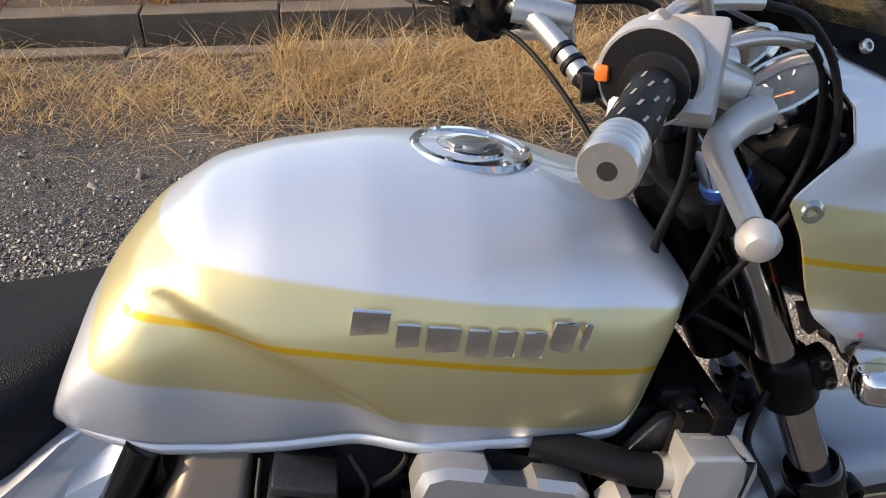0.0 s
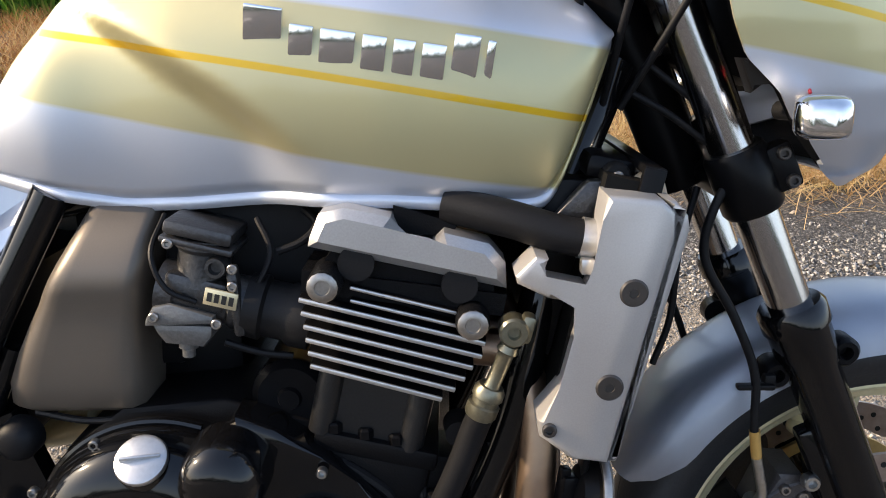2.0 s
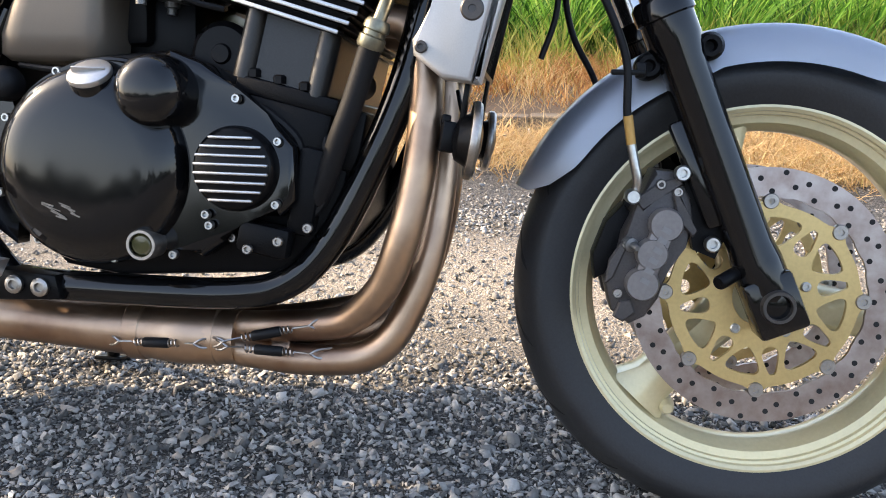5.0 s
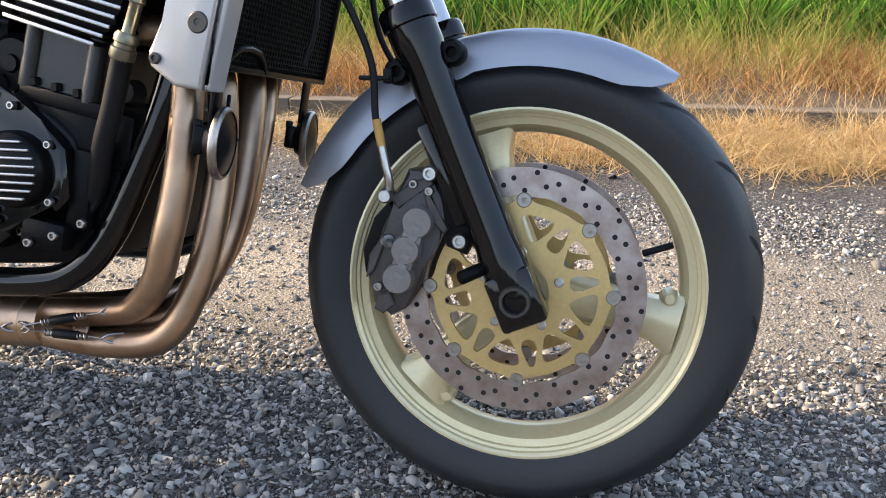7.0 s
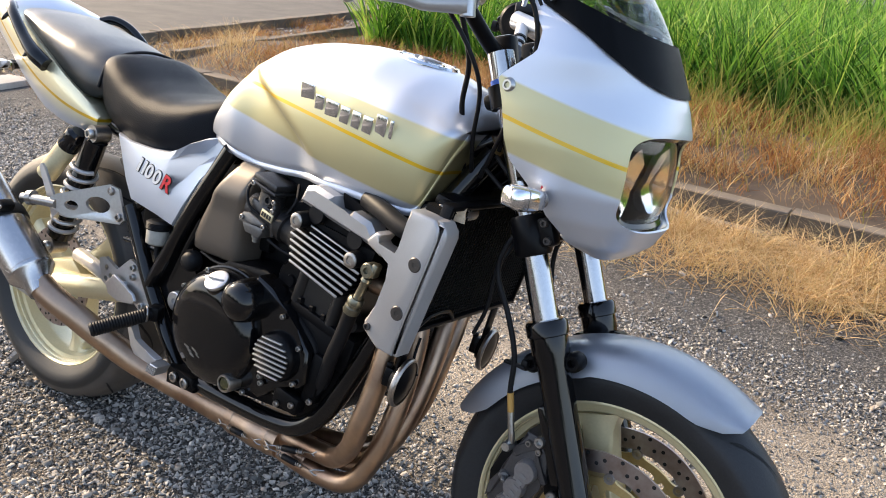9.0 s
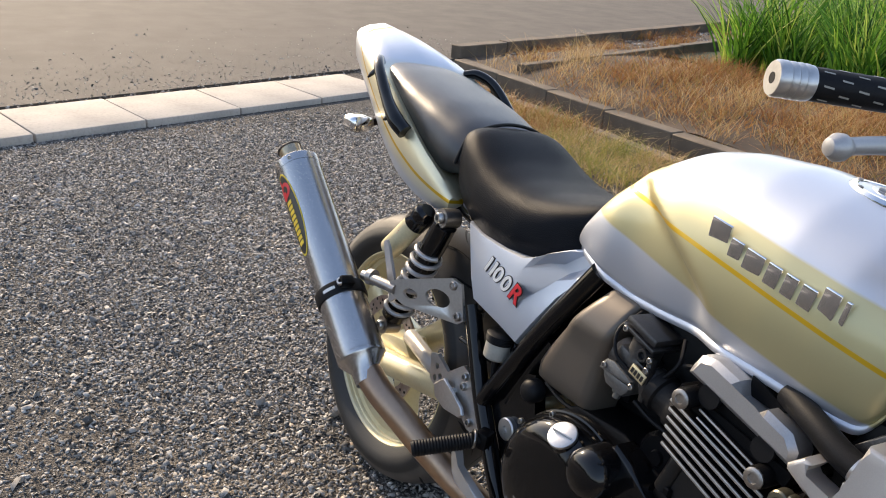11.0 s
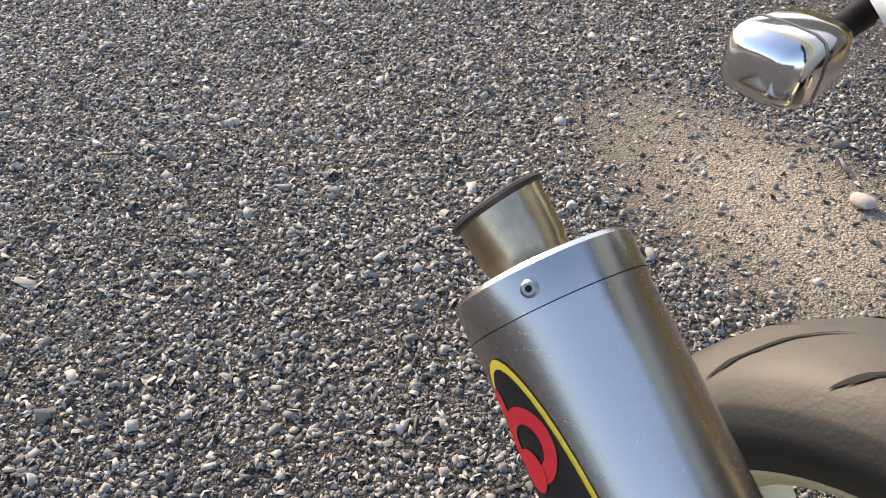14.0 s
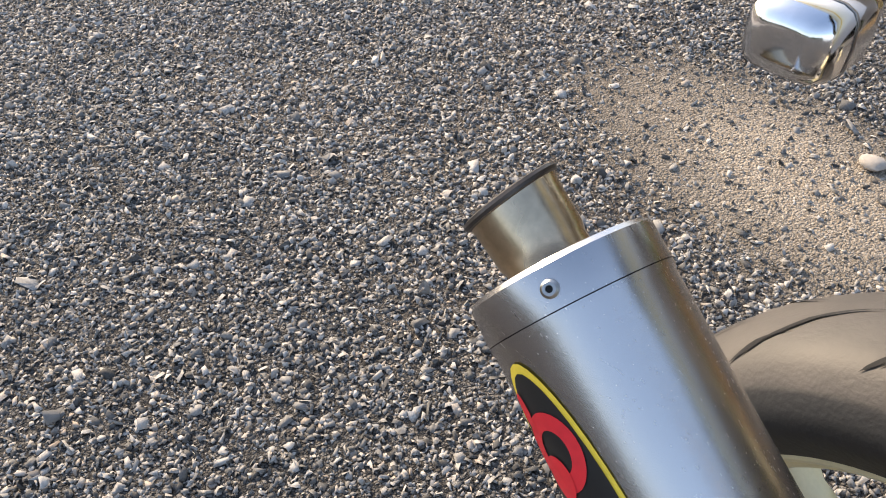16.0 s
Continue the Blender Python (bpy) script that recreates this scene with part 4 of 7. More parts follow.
# yokes
bm = B()
box(bm, fork(0.505), (0.052, 0.22, 0.032), (0, -23.8, 0), 0.010)
for sg in (-1, 1):
    lathe(bm, fork(0.475, 0.103 * sg), fork(0.54, 0.103 * sg), [(0, 0.027), (0.08, 0.030), (0.92, 0.030), (1, 0.027)], 24)
    box(bm, fork(0.508, 0.110 * sg, 0.034), (0.026, 0.026, 0.046), (0, -23.8, 0), 0.005)
yoke = part("lower_yoke", bm, "black_satin", bike)
bolts("yoke_bolt", [tuple(fork(0.508 + s, -0.123, 0.036)) for s in (-0.014, 0.014)], "dark_steel", yoke, 0.0065, 0.006)
bm = B()
box(bm, fork(0.73, 0, -0.01), (0.075, 0.21, 0.028), (0, -23.8, 0), 0.01)
for sg in (-1, 1):
    lathe(bm, fork(0.712, 0.103 * sg), fork(0.748, 0.103 * sg), [(0, 0.030), (1, 0.030)], 24)
part("top_yoke", bm, "black_satin", bike)
for sg in (-1, 1):
    bm = B()
    p0, p1 = fork(0.745, 0.103 * sg), fork(0.775, 0.103 * sg)
    lathe(bm, p0, p1, [(0, 0.024), (0.4, 0.024), (0.45, 0.017), (0.75, 0.017), (0.8, 0.010), (1, 0.008), (1, 0)], 20)
    part("fork_cap", bm, "blue_cap", bike, "blue anodised fork preload cap")
bm = B()
lathe(bm, fork(0.50, 0, -0.035), fork(0.74, 0, -0.035), [(0, 0.03), (1, 0.03)], 24)
part("steering_head", bm, "black_satin", bike)

# ---- tank ----
TANK = [  # x, top z, bottom z, half width, fullness of the shoulder
    (0.520, 0.795, 0.762, 0.112, 2.2), (0.540, 0.836, 0.761, 0.133, 2.4), (0.580, 0.897, 0.754, 0.152, 2.7), (0.620, 0.939, 0.746, 0.164, 2.7),
    (0.680, 0.977, 0.736, 0.175, 2.55), (0.740, 0.991, 0.738, 0.180, 2.45), (0.830, 0.998, 0.745, 0.184, 2.45), (0.920, 0.993, 0.744, 0.186, 2.5),
    (1.000, 0.977, 0.739, 0.183, 2.5), (1.040, 0.962, 0.737, 0.177, 2.5), (1.066, 0.953, 0.738, 0.172, 2.6), (1.075, 0.950, 0.752, 0.170, 2.6), (1.100, 0.930, 0.816, 0.161, 2.4), (1.118, 0.912, 0.864, 0.146, 2.2), (1.124, 0.900, 0.878, 0.132, 2.0)]


def tank_side(x, z):
    """Half width of the tank's side at x and height z (below the shoulder)."""
    zt, zb, w, e = lerp_table(TANK, x)
    zm = zb + (zt - zb) * 0.42
    if z >= zm:
        s = min(1.0, (z - zm) / (zt - zm))
        y = w * (1 - s ** e) ** (1 / 2.0)
    else:
        s = (zm - z) / (zm - zb)
        y = w * (1 - 0.10 * s ** 2)
    # the hollow for the knee, under a crease that runs down and forwards
    f = max(0.0, min(1.0, (x - 0.655) / 0.19))
    d = (0.919 - 0.085 * f - 0.036 * f * f) - z
    k = smooth01(d / (0.012 + 0.020 * f) + 0.10) * smooth01((0.872 - x) / 0.075) * (0.35 + 0.65 * smooth01((x - 0.60) / 0.09))
    return max(0.0, y - 0.024 * k)


bm = B()
secs = []
NX = 120
for i in range(NX + 1):
    x = 0.520 + (1.124 - 0.520) * i / NX
    zt, zb, w, e = lerp_table(TANK, x)
    zm = zb + (zt - zb) * 0.42
    half_ring = []
    half_ring.append((0.03, zb + 0.02))
    half_ring.append((tank_side(x, zb) - 0.012, zb + 0.008))
    half_ring.append((tank_side(x, zb) - 0.001, zb - 0.002))
    half_ring.append((tank_side(x, zb) + 0.0016, zb + 0.002))
    half_ring.append((tank_side(x, zb) + 0.0014, zb + 0.007))
    half_ring.append((tank_side(x, zb) - 0.0008, zb + 0.010))
    for k in range(1, 19):
        z = zb + 0.012 + (zm - zb - 0.012) * k / 18
        half_ring.append((tank_side(x, z), z))
    for k in range(1, 27):
        th = math.pi / 2 * k / 26
        z = zm + (zt - zm) * math.sin(th)
        y = tank_side(x, z) if k < 26 else 0.0
        half_ring.append((y, z))
    ring = [Vector((x, -y, z)) for y, z in half_ring] + [Vector((x, y, z)) for y, z in reversed(half_ring[:-1])]
    secs.append(ring)
for it in range(5):   # ease the table's corners along the tank
    sm = [list(r) for r in secs]
    for i in range(1, NX):
        for k in range(len(secs[i])):
            sm[i][k] = secs[i][k] * 0.5 + (secs[i - 1][k] + secs[i + 1][k]) * 0.25
            sm[i][k].x = secs[i][k].x
    secs = sm
loft(bm, secs)
tank = part("fuel_tank", bm, "tank", bike, "pearl silver tank with cream band and yellow line", 50)
# badge: plain bars in the place of the maker's raised letters
for sg in (-1,):
    widths = (0.034, 0.022, 0.031, 0.022, 0.020, 0.022, 0.024, 0.009)
    xx = 0.808
    for i, w in enumerate(widths):
        tall = 0.040 if i in (0, 6) else (0.038 if i == 7 else 0.029)
        bm = B()
        xm = xx + w / 2
        zb0 = 0.878 - (xm - 0.808) * 0.150
        zc = zb0 + tall / 2
        y = -tank_side(xm, zc) - 0.001
        dy = (tank_side(xm, zc + 0.01) - tank_side(xm, zc - 0.01)) / 0.02
        box(bm, (xm, y, zc), (w - 0.0015, 0.005, tall), (math.degrees(-math.atan(dy)), 8.5, 0), 0.0016)
        part("badge_bar", bm, "chrome", tank, "raised chrome badge piece")
        xx += w + 0.0035
# filler cap
cap_c = Vector((0.936, 0, 0.981))
capn = Vector((0.13, 0, 1)).normalized()
bm = B()
lathe(bm, cap_c - capn * 0.004, cap_c + capn * 0.008, [(0, 0.064), (0.6, 0.064), (1, 0.060), (1, 0.052), (0.8, 0.050), (0.8, 0.036), (1.05, 0.034), (1.05, 0)], 48)
cap = part("filler_cap", bm, "chrome", tank, "chrome aircraft-style filler cap")
bolts("cap_screw", [cap_c + capn * 0.007 + Vector((math.cos(math.pi / 3 * k) * 0.056, math.sin(math.pi / 3 * k) * 0.056, -0.13 * math.cos(math.pi / 3 * k) * 0.056)) for k in range(6)], "steel", cap, 0.004, 0.003, capn)
bm = B()
box(bm, cap_c + capn * 0.010, (0.05, 0.022, 0.005), (0, 7.5, 20), 0.002)
lathe(bm, cap_c + capn * 0.008, cap_c + capn * 0.012, [(0, 0.02), (1, 0.018)], 24)
part("lock_flap", bm, "steel", cap)
# ---- frame ----
FR = B()
for sg in (-1, 1):
    tube(FR, [(1.14, 0.06 * sg, 0.86), (1.085, 0.11 * sg, 0.74), (1.062, 0.135 * sg, 0.645), (1.036, 0.145 * sg, 0.53), (1.000, 0.150 * sg, 0.435), (0.955, 0.152 * sg, 0.345), (0.905, 0.155 * sg, 0.293), (0.84, 0.157 * sg, 0.276), (0.70, 0.158 * sg, 0.274), (0.57, 0.158 * sg, 0.276)], 0.019, 14, 6)
    tube(FR, [(0.575, 0.158 * sg, 0.272), (0.545, 0.156 * sg, 0.301), (0.443, 0.151 * sg, 0.424), (0.390, 0.148 * sg, 0.505), (0.345, 0.145 * sg, 0.575)], 0.0165, 14, 6)
    tube(FR, [(0.440, 0.150 * sg, 0.422), (0.485, 0.147 * sg, 0.515), (0.535, 0.142 * sg, 0.618), (0.608, 0.13 * sg, 0.752)], 0.0175, 14, 6)
    tube(FR, [(0.488, 0.135 * sg, 0.452), (0.525, 0.133 * sg, 0.540), (0.552, 0.130 * sg, 0.600)], 0.0105, 12, 5)
    tube(FR, [(1.13, 0.05 * sg, 0.88), (1.00, 0.10 * sg, 0.80), (0.80, 0.10 * sg, 0.77), (0.60, 0.095 * sg, 0.735), (0.35, 0.10 * sg, 0.70), (0.10, 0.10 * sg, 0.74), (-0.15, 0.09 * sg, 0.80)], 0.015, 12, 5)
    tube(FR, [(0.50, 0.13 * sg, 0.52), (0.38, 0.12 * sg, 0.62), (0.24, 0.11 * sg, 0.735)], 0.014, 12, 5)
    prism(FR, [(0.470, 0.505), (0.545, 0.535), (0.570, 0.46), (0.560, 0.32), (0.515, 0.352), (0.458, 0.43)], 0.118 * sg, 0.142 * sg)
tube(FR, [(1.16, 0, 0.86), (1.10, 0, 0.80), (1.05, 0, 0.76)], 0.022, 12, 5)
frame_ob = part("frame", FR, "black_gloss", bike, "gloss black tubular cradle frame")
bm = B()
prism(bm, [(0.560, 0.297), (0.634, 0.291), (0.640, 0.262), (0.560, 0.258)], -0.186, -0.15, bevel=0.004)
part("cradle_joint", bm, "black_satin", frame_ob)


bolts("joint_bolt", [(0.585, -0.187, 0.279), (0.617, -0.187, 0.277)], "steel", frame_ob, 0.011, 0.006)
bm = B()
lathe(bm, (0.519, -0.14, 0.415), (0.519, -0.154, 0.415), [(0, 0.0205), (0.85, 0.0205), (1, 0.018), (1, 0.0065), (0.6, 0.006), (0.6, 0)], 28)
part("pivot_nut", bm, "alu", frame_ob, "bright swingarm pivot nut")
bm = B()
lathe(bm, (0.555, -0.14, 0.512), (0.555, -0.168, 0.512), [(0, 0.021), (0.6, 0.021), (0.9, 0.016), (1, 0.010)], 22)
part("frame_plug", bm, "rubber", frame_ob)

# ---- engine ----
TA = radians(13.0)


def tilt(u, w, y=0.0):
    """A point of the tilted cylinder block: u along the fins, w up the bores."""
    return Vector((0.895 + u * math.cos(TA) + w * math.sin(TA), y, 0.515 - u * math.sin(TA) + w * math.cos(TA)))


bm = B()
prism(bm, [(0.60, 0.33), (0.585, 0.42), (0.60, 0.50), (0.66, 0.545), (0.76, 0.555), (0.84, 0.53), (0.94, 0.505), (0.975, 0.45), (0.965, 0.36), (0.92, 0.305), (0.70, 0.290), (0.63, 0.30)], -0.155, 0.17, bevel=0.006)
engine = part("engine_case", bm, "black_cast", bike, "black crankcase")
# the clutch cover
bm = B()
prof = []
for k in range(28):
    a = radians(62 + k * (310 - 62) / 27)
    prof.append((0.700 + 0.121 * math.cos(a), 0.425 + 0.113 * math.sin(a)))
prof += [(0.815, 0.322), (0.842, 0.340), (0.862, 0.372), (0.905, 0.372), (0.922, 0.39), (0.922, 0.45), (0.890, 0.485), (0.858, 0.51), (0.815, 0.54), (0.778, 0.553)]
prism(bm, prof, -0.192, -0.150, bevel=0.008, seg=3)
cover = part("clutch_cover", bm, "black_gloss", bike, "scuffed gloss black clutch cover")
for rr, yy in ((0.122, -0.172), (0.117, -0.183)):
    bm = B()
    tube(bm, [(0.700 + rr * math.cos(radians(a)), yy, 0.424 + (rr - 0.006) * math.sin(radians(a))) for a in range(70, 251, 12)], 0.0042, 8, 3)
    part("cover_rim", bm, "black_gloss", cover)
bm = B()
c0, c1 = Vector((0.690, -0.185, 0.420)), Vector((0.690, -0.224, 0.420))
lathe(bm, c0, c1, [(0, 0.112), (0.35, 0.110), (0.7, 0.103), (0.92, 0.088), (1.0, 0.070), (1.03, 0.03), (1.04, 0)], 56)
part("cover_dome", bm, "black_gloss", cover, "", 60)
bm = B()
lathe(bm, (0.772, -0.185, 0.505), (0.772, -0.246, 0.505), [(0, 0.041), (0.5, 0.040), (0.8, 0.036), (0.93, 0.028), (1, 0.018), (1.01, 0)], 40)
part("starter_cover", bm, "black_gloss", cover, "round black end cover", 60)
bm = B()
lathe(bm, (0.698, -0.177, 0.478), (0.698, -0.214, 0.523), [(0, 0.020), (0.55, 0.021), (0.60, 0.0245), (0.90, 0.0245), (0.93, 0.0235)], 30)
oil_cap = part("oil_cap", bm, "black_gloss", cover, "black oil filler cap with a worn bare top")
bm = B()
lathe(bm, (0.698, -0.2106, 0.5189), (0.698, -0.2155, 0.525), [(0, 0.0235), (0.5, 0.0245), (0.85, 0.0235), (1, 0.021), (1, 0)], 30)
box(bm, (0.698, -0.2158, 0.5255), (0.036, 0.008, 0.003), (-52, 0, 12), 0.0012)
part("cap_top", bm, "alu", oil_cap, "worn bare metal top")
bm = B()
lathe(bm, (0.757, -0.19, 0.337), (0.757, -0.222, 0.337), [(0, 0.0175), (0.93, 0.0175), (1, 0.0165), (1, 0.0135), (0.93, 0.013)], 30, cap=False)
sight = part("sight_glass", bm, "steel", cover, "oil sight glass with a bright ring")
bm = B()
lathe(bm, (0.757, -0.205, 0.337), (0.757, -0.2205, 0.337), [(0, 0.0134), (0.8, 0.0134), (1, 0.010), (1.03, 0)], 26)
part("glass", bm, "sight", sight)
rs_ = random.Random(8)
for k in range(9):   # scrapes in the paint
    bm = B()
    x0, z0 = 0.652 + 0.004 * k, 0.378 - 0.0035 * (k % 5)
    box(bm, (x0, -0.2252, z0), (0.010 + rs_.uniform(0, 0.018), 0.0008, 0.0009 + rs_.uniform(0, 0.0010)), (0, 24 + rs_.uniform(-12, 12), 0))
    part("scrape", bm, "scuff", cover)
pc = Vector((0.858, 0, 0.424))
bm = B()
lathe(bm, pc + R * 0.185, pc + R * 0.216, [(0, 0.047), (0.6, 0.047), (0.9, 0.044), (1, 0.040), (1, 0)], 44)
pulser = part("pulser_cover", bm, "black_satin", cover, "round black cover with polished ribs")
for k in range(8):
    z = -0.034 + 0.0097 * k
    w = math.sqrt(max(0.0, 0.042 ** 2 - z * z))
    bm = B()
    box(bm, pc + R * 0.2175 + Vector((0, 0, z)), (w * 2, 0.005, 0.0032), (0, 0, 0), 0.0012)
    part("rib", bm, "alu", pulser)
bolts("cover_bolt", [(0.796, -0.192, 0.530), (0.858, -0.196, 0.500), (0.905, -0.196, 0.455), (0.903, -0.196, 0.386), (0.823, -0.196, 0.372), (0.827, -0.196, 0.360), (0.719, -0.192, 0.519), (0.646, -0.186, 0.525), (0.579, -0.180, 0.472), (0.568, -0.180, 0.386), (0.625, -0.196, 0.335), (0.715, -0.196, 0.318), (0.785, -0.196, 0.325)], "bolt", cover, 0.0054, 0.007)
# cylinder block
bm = B()
secs = []
for w, hu, hy in ((0.0, 0.050, 0.165), (0.075, 0.050, 0.165)):
    secs.append([tilt(a * hu, w, b * hy) for a, b in ((-1, -1), (1, -1), (1, 1), (-1, 1))])
loft(bm, secs)
for u in (-0.043, 0.043):
    lathe(bm, tilt(u, 0.0, -0.160), tilt(u, 0.078, -0.160), [(0, 0.013), (1, 0.013)], 14)
block = part("cylinder_block", bm, "block", bike, "satin grey-black cylinder block")
bm = B()
box(bm, tilt(0.012, -0.006), (0.120, 0.345, 0.020), (0, 13, 0), 0.004)
part("block_flange", bm, "black_cast", block)
alike("base_nut", lambda m: lathe(m, (0, 0, 0), (0, 0, 0.010), [(0, 0.0075), (0.8, 0.0075), (1, 0.005)], 6), [tilt(u, 0.004, -0.166) for u in (-0.03, 0.0, 0.03)], "black_satin", block)
bm = B()
box(bm, tilt(0.012, -0.05, -0.12), (0.115, 0.10, 0.09), (0, 13, 0), 0.012)
part("upper_case", bm, "black_cast", engine)
# head
bm = B()
secs = []
for w, u0, u1, hy in ((0.078, -0.055, 0.050, 0.175), (0.10, -0.066, 0.070, 0.180), (0.175, -0.068, 0.085, 0.185), (0.190, -0.06, 0.08, 0.185)):
    secs.append([tilt(u0, w, -hy), tilt(u1, w, -hy), tilt(u1, w, hy), tilt(u0, w, hy)])
loft(bm, secs)
head = part("cylinder_head", bm, "black_cast", bike, "black finned cylinder head")
for k in range(8):   # two short thin fins over six long ones
    f = k - 2
    xa, za = (0.845 + 0.0014 * f, 0.668 - 0.0124 * f) if f >= 0 else (0.890, 0.655 - 0.0118 * f)
    xb = (0.984, 0.984, 1.009, 1.006, 0.998, 0.991, 0.982, 0.970)[k]
    zb = za - (xb - xa) * (0.262 + 0.005 * max(0, f))
    th = 0.0034 if f < 0 else 0.0048
    mid, ang = Vector(((xa + xb) / 2, 0, (za + zb) / 2)), math.degrees(math.atan2(za - zb, xb - xa))
    L = math.hypot(xb - xa, za - zb)
    bm = B()
    box(bm, mid, (L, 0.396, th - 0.0006), (0, ang, 0), 0.0012)
    fin = part("fin", bm, "black_satin", head)
    bm = B()
    box(bm, mid + Vector((0, -0.1985, 0)), (L - 0.001, 0.003, th), (0, ang, 0), 0.0012)
    part("fin_edge", bm, "alu", fin, "bare metal fin edge")
alike("head_boss", lambda m: lathe(m, (0, 0, 0), (0, -0.045, 0), [(0, 0.015), (0.9, 0.015), (1, 0.013)], 20), [Vector((0.870, -0.168, 0.684)), Vector((0.997, -0.168, 0.648))], "black_cast", head)
bolts("head_bolt", [(0.869, -0.210, 0.683), (0.997, -0.210, 0.648)], "steel", head, 0.0135, 0.006, R, 0.72)
# cam cover
bm = B()
cc = [(0.855, 0.714), (0.857, 0.723), (0.866, 0.743), (0.888, 0.748), (0.927, 0.739), (0.935, 0.720), (0.962, 0.714), (0.973, 0.725), (1.012, 0.715), (1.026, 0.698), (1.027, 0.675)]
prism(bm, cc, -0.200, -0.160, bevel=0.008, seg=1)
cam_cover = part("cam_cover", bm, "alu_cast", bike, "bare silver cam cover end")
bm = B()
prism(bm, [(0.848, 0.692), (1.028, 0.668), (1.024, 0.648), (0.846, 0.672)], -0.190, 0.19)
part("cover_gasket", bm, "black_cast", cam_cover)
bm = B()
prism(bm, [(x, z - 0.006) for x, z in cc], -0.161, 0.19, bevel=0.008, seg=1)
part("cover_body", bm, "black_cast", cam_cover, "black middle of the cam cover")
bm = B()
prism(bm, [(0.928, 0.745), (0.985, 0.728), (0.98, 0.716), (0.93, 0.72)], -0.17, 0.17)
part("plug_valley", bm, "black_cast", cam_cover)
alike("cam_plug", lambda m: lathe(m, (0, 0, 0), (0, -0.0075, 0), [(0, 0.016), (1, 0.016)], 22), [tilt(u, 0.180, -0.190) for u in (-0.040, 0.052)], "rubber", head)

# coolant tube and fittings in front of the head
bm = B()
tube(bm, [(1.006, -0.198, 0.560), (1.000, -0.195, 0.545), (0.985, -0.19, 0.50), (0.969, -0.185, 0.459), (0.955, -0.175, 0.42), (0.94, -0.165, 0.39)], 0.0128, 14, 5)
hose = part("coolant_hose", bm, "rubber", bike)
bm = B()
lathe(bm, (1.033, -0.190, 0.640), (1.033, -0.214, 0.640), [(0, 0.011), (0.1, 0.0135), (0.9, 0.0135), (1, 0.0115), (1, 0.006), (0.8, 0.005), (0.8, 0)], 22)
box(bm, (1.044, -0.203, 0.642), (0.012, 0.018, 0.026), (0, 15, 0), 0.004)
lathe(bm, (1.030, -0.202, 0.626), (1.012, -0.199, 0.580), [(0, 0.0085), (0.12, 0.010), (0.2, 0.0075), (0.85, 0.0075), (1, 0.010)], 16)
part("hose_elbow", bm, "olive_metal", hose, "dull plated metal elbow")
bm = B()
lathe(bm, (1.014, -0.199, 0.586), (1.003, -0.197, 0.556), [(0, 0.0115), (0.15, 0.0145), (0.35, 0.0145), (0.4, 0.0125), (0.55, 0.0125), (0.6, 0.015), (0.9, 0.015), (1, 0.0135)], 18)
part("hose_ferrule", bm, "olive_metal", hose)
bm = B()
tube(bm, [(0.975, -0.160, 0.744), (1.03, -0.180, 0.734), (1.075, -0.19, 0.722), (1.125, -0.19, 0.714)], 0.0168, 18, 6)
top_hose = part("radiator_hose", bm, "rubber", bike, "braided black radiator hose")
bm = B()
lathe(bm, (1.090, -0.19, 0.7195), (1.103, -0.19, 0.717), [(0, 0.0182), (1, 0.0182)], 22)
box(bm, (1.095, -0.204, 0.698), (0.012, 0.012, 0.014), (0, 0, 0), 0.002)
part("hose_clamp", bm, "alu", top_hose)

# ---- radiator ----
bm = B()
secs = []
for x, z in ((1.142, 0.770), (1.098, 0.560)):
    secs.append([Vector((x - 0.03, -0.19, z + 0.004)), Vector((x + 0.004, -0.19, z - 0.004)), Vector((x + 0.004, 0.19, z - 0.004)), Vector((x - 0.03, 0.19, z + 0.004))])
loft(bm, secs)
radiator = part("radiator", bm, "mesh", bike, "black radiator behind a mesh guard")
bm = B()
for k in range(30):
    f = (k + 0.5) / 30
    box(bm, (1.146 - 0.044 * f + 0.006, 0, 0.768 - 0.21 * f), (0.003, 0.374, 0.0018), (0, -12, 0))
for k in range(40):
    y = -0.185 + 0.37 * (k + 0.5) / 40
    box(bm, (1.124 + 0.0075, y, 0.664), (0.0018, 0.0016, 0.215), (0, 12, 0))
tagged(part("radiator_grille", bm, "mesh", radiator, "fine black mesh"), kind="stuff")
bm = B()
for y in (-0.19, 0.19):
    box(bm, (1.128, y, 0.664), (0.02, 0.008, 0.235), (0, 12, 0), 0.002)
box(bm, (1.152, 0, 0.776), (0.02, 0.385, 0.008), (0, 12, 0), 0.002)
box(bm, (1.104, 0, 0.553), (0.02, 0.385, 0.008), (0, 12, 0), 0.002)
tube(bm, [(1.112, -0.16, 0.552), (1.118, -0.13, 0.575), (1.118, -0.07, 0.575), (1.112, -0.04, 0.552)], 0.004, 8, 2)
part("grille_frame", bm, "black_satin", radiator)
bm = B()
box(bm, (1.122, 0.0, 0.772), (0.046, 0.310, 0.024), (0, 12, 0), 0.008)
part("radiator_tank", bm, "black_satin", radiator, "black upper tank of the radiator")
bm = B()
prism(bm, [(1.058, 0.600), (1.072, 0.592), (1.112, 0.762), (1.070, 0.765), (1.048, 0.70)], -0.150, 0.165, bevel=0.006)
lathe(bm, (1.030, 0.0, 0.685), (1.062, 0.0, 0.680), [(0, 0.030), (0.5, 0.045), (1, 0.080)], 24)
part("fan_housing", bm, "plastic", radiator, "black fan housing behind the core")
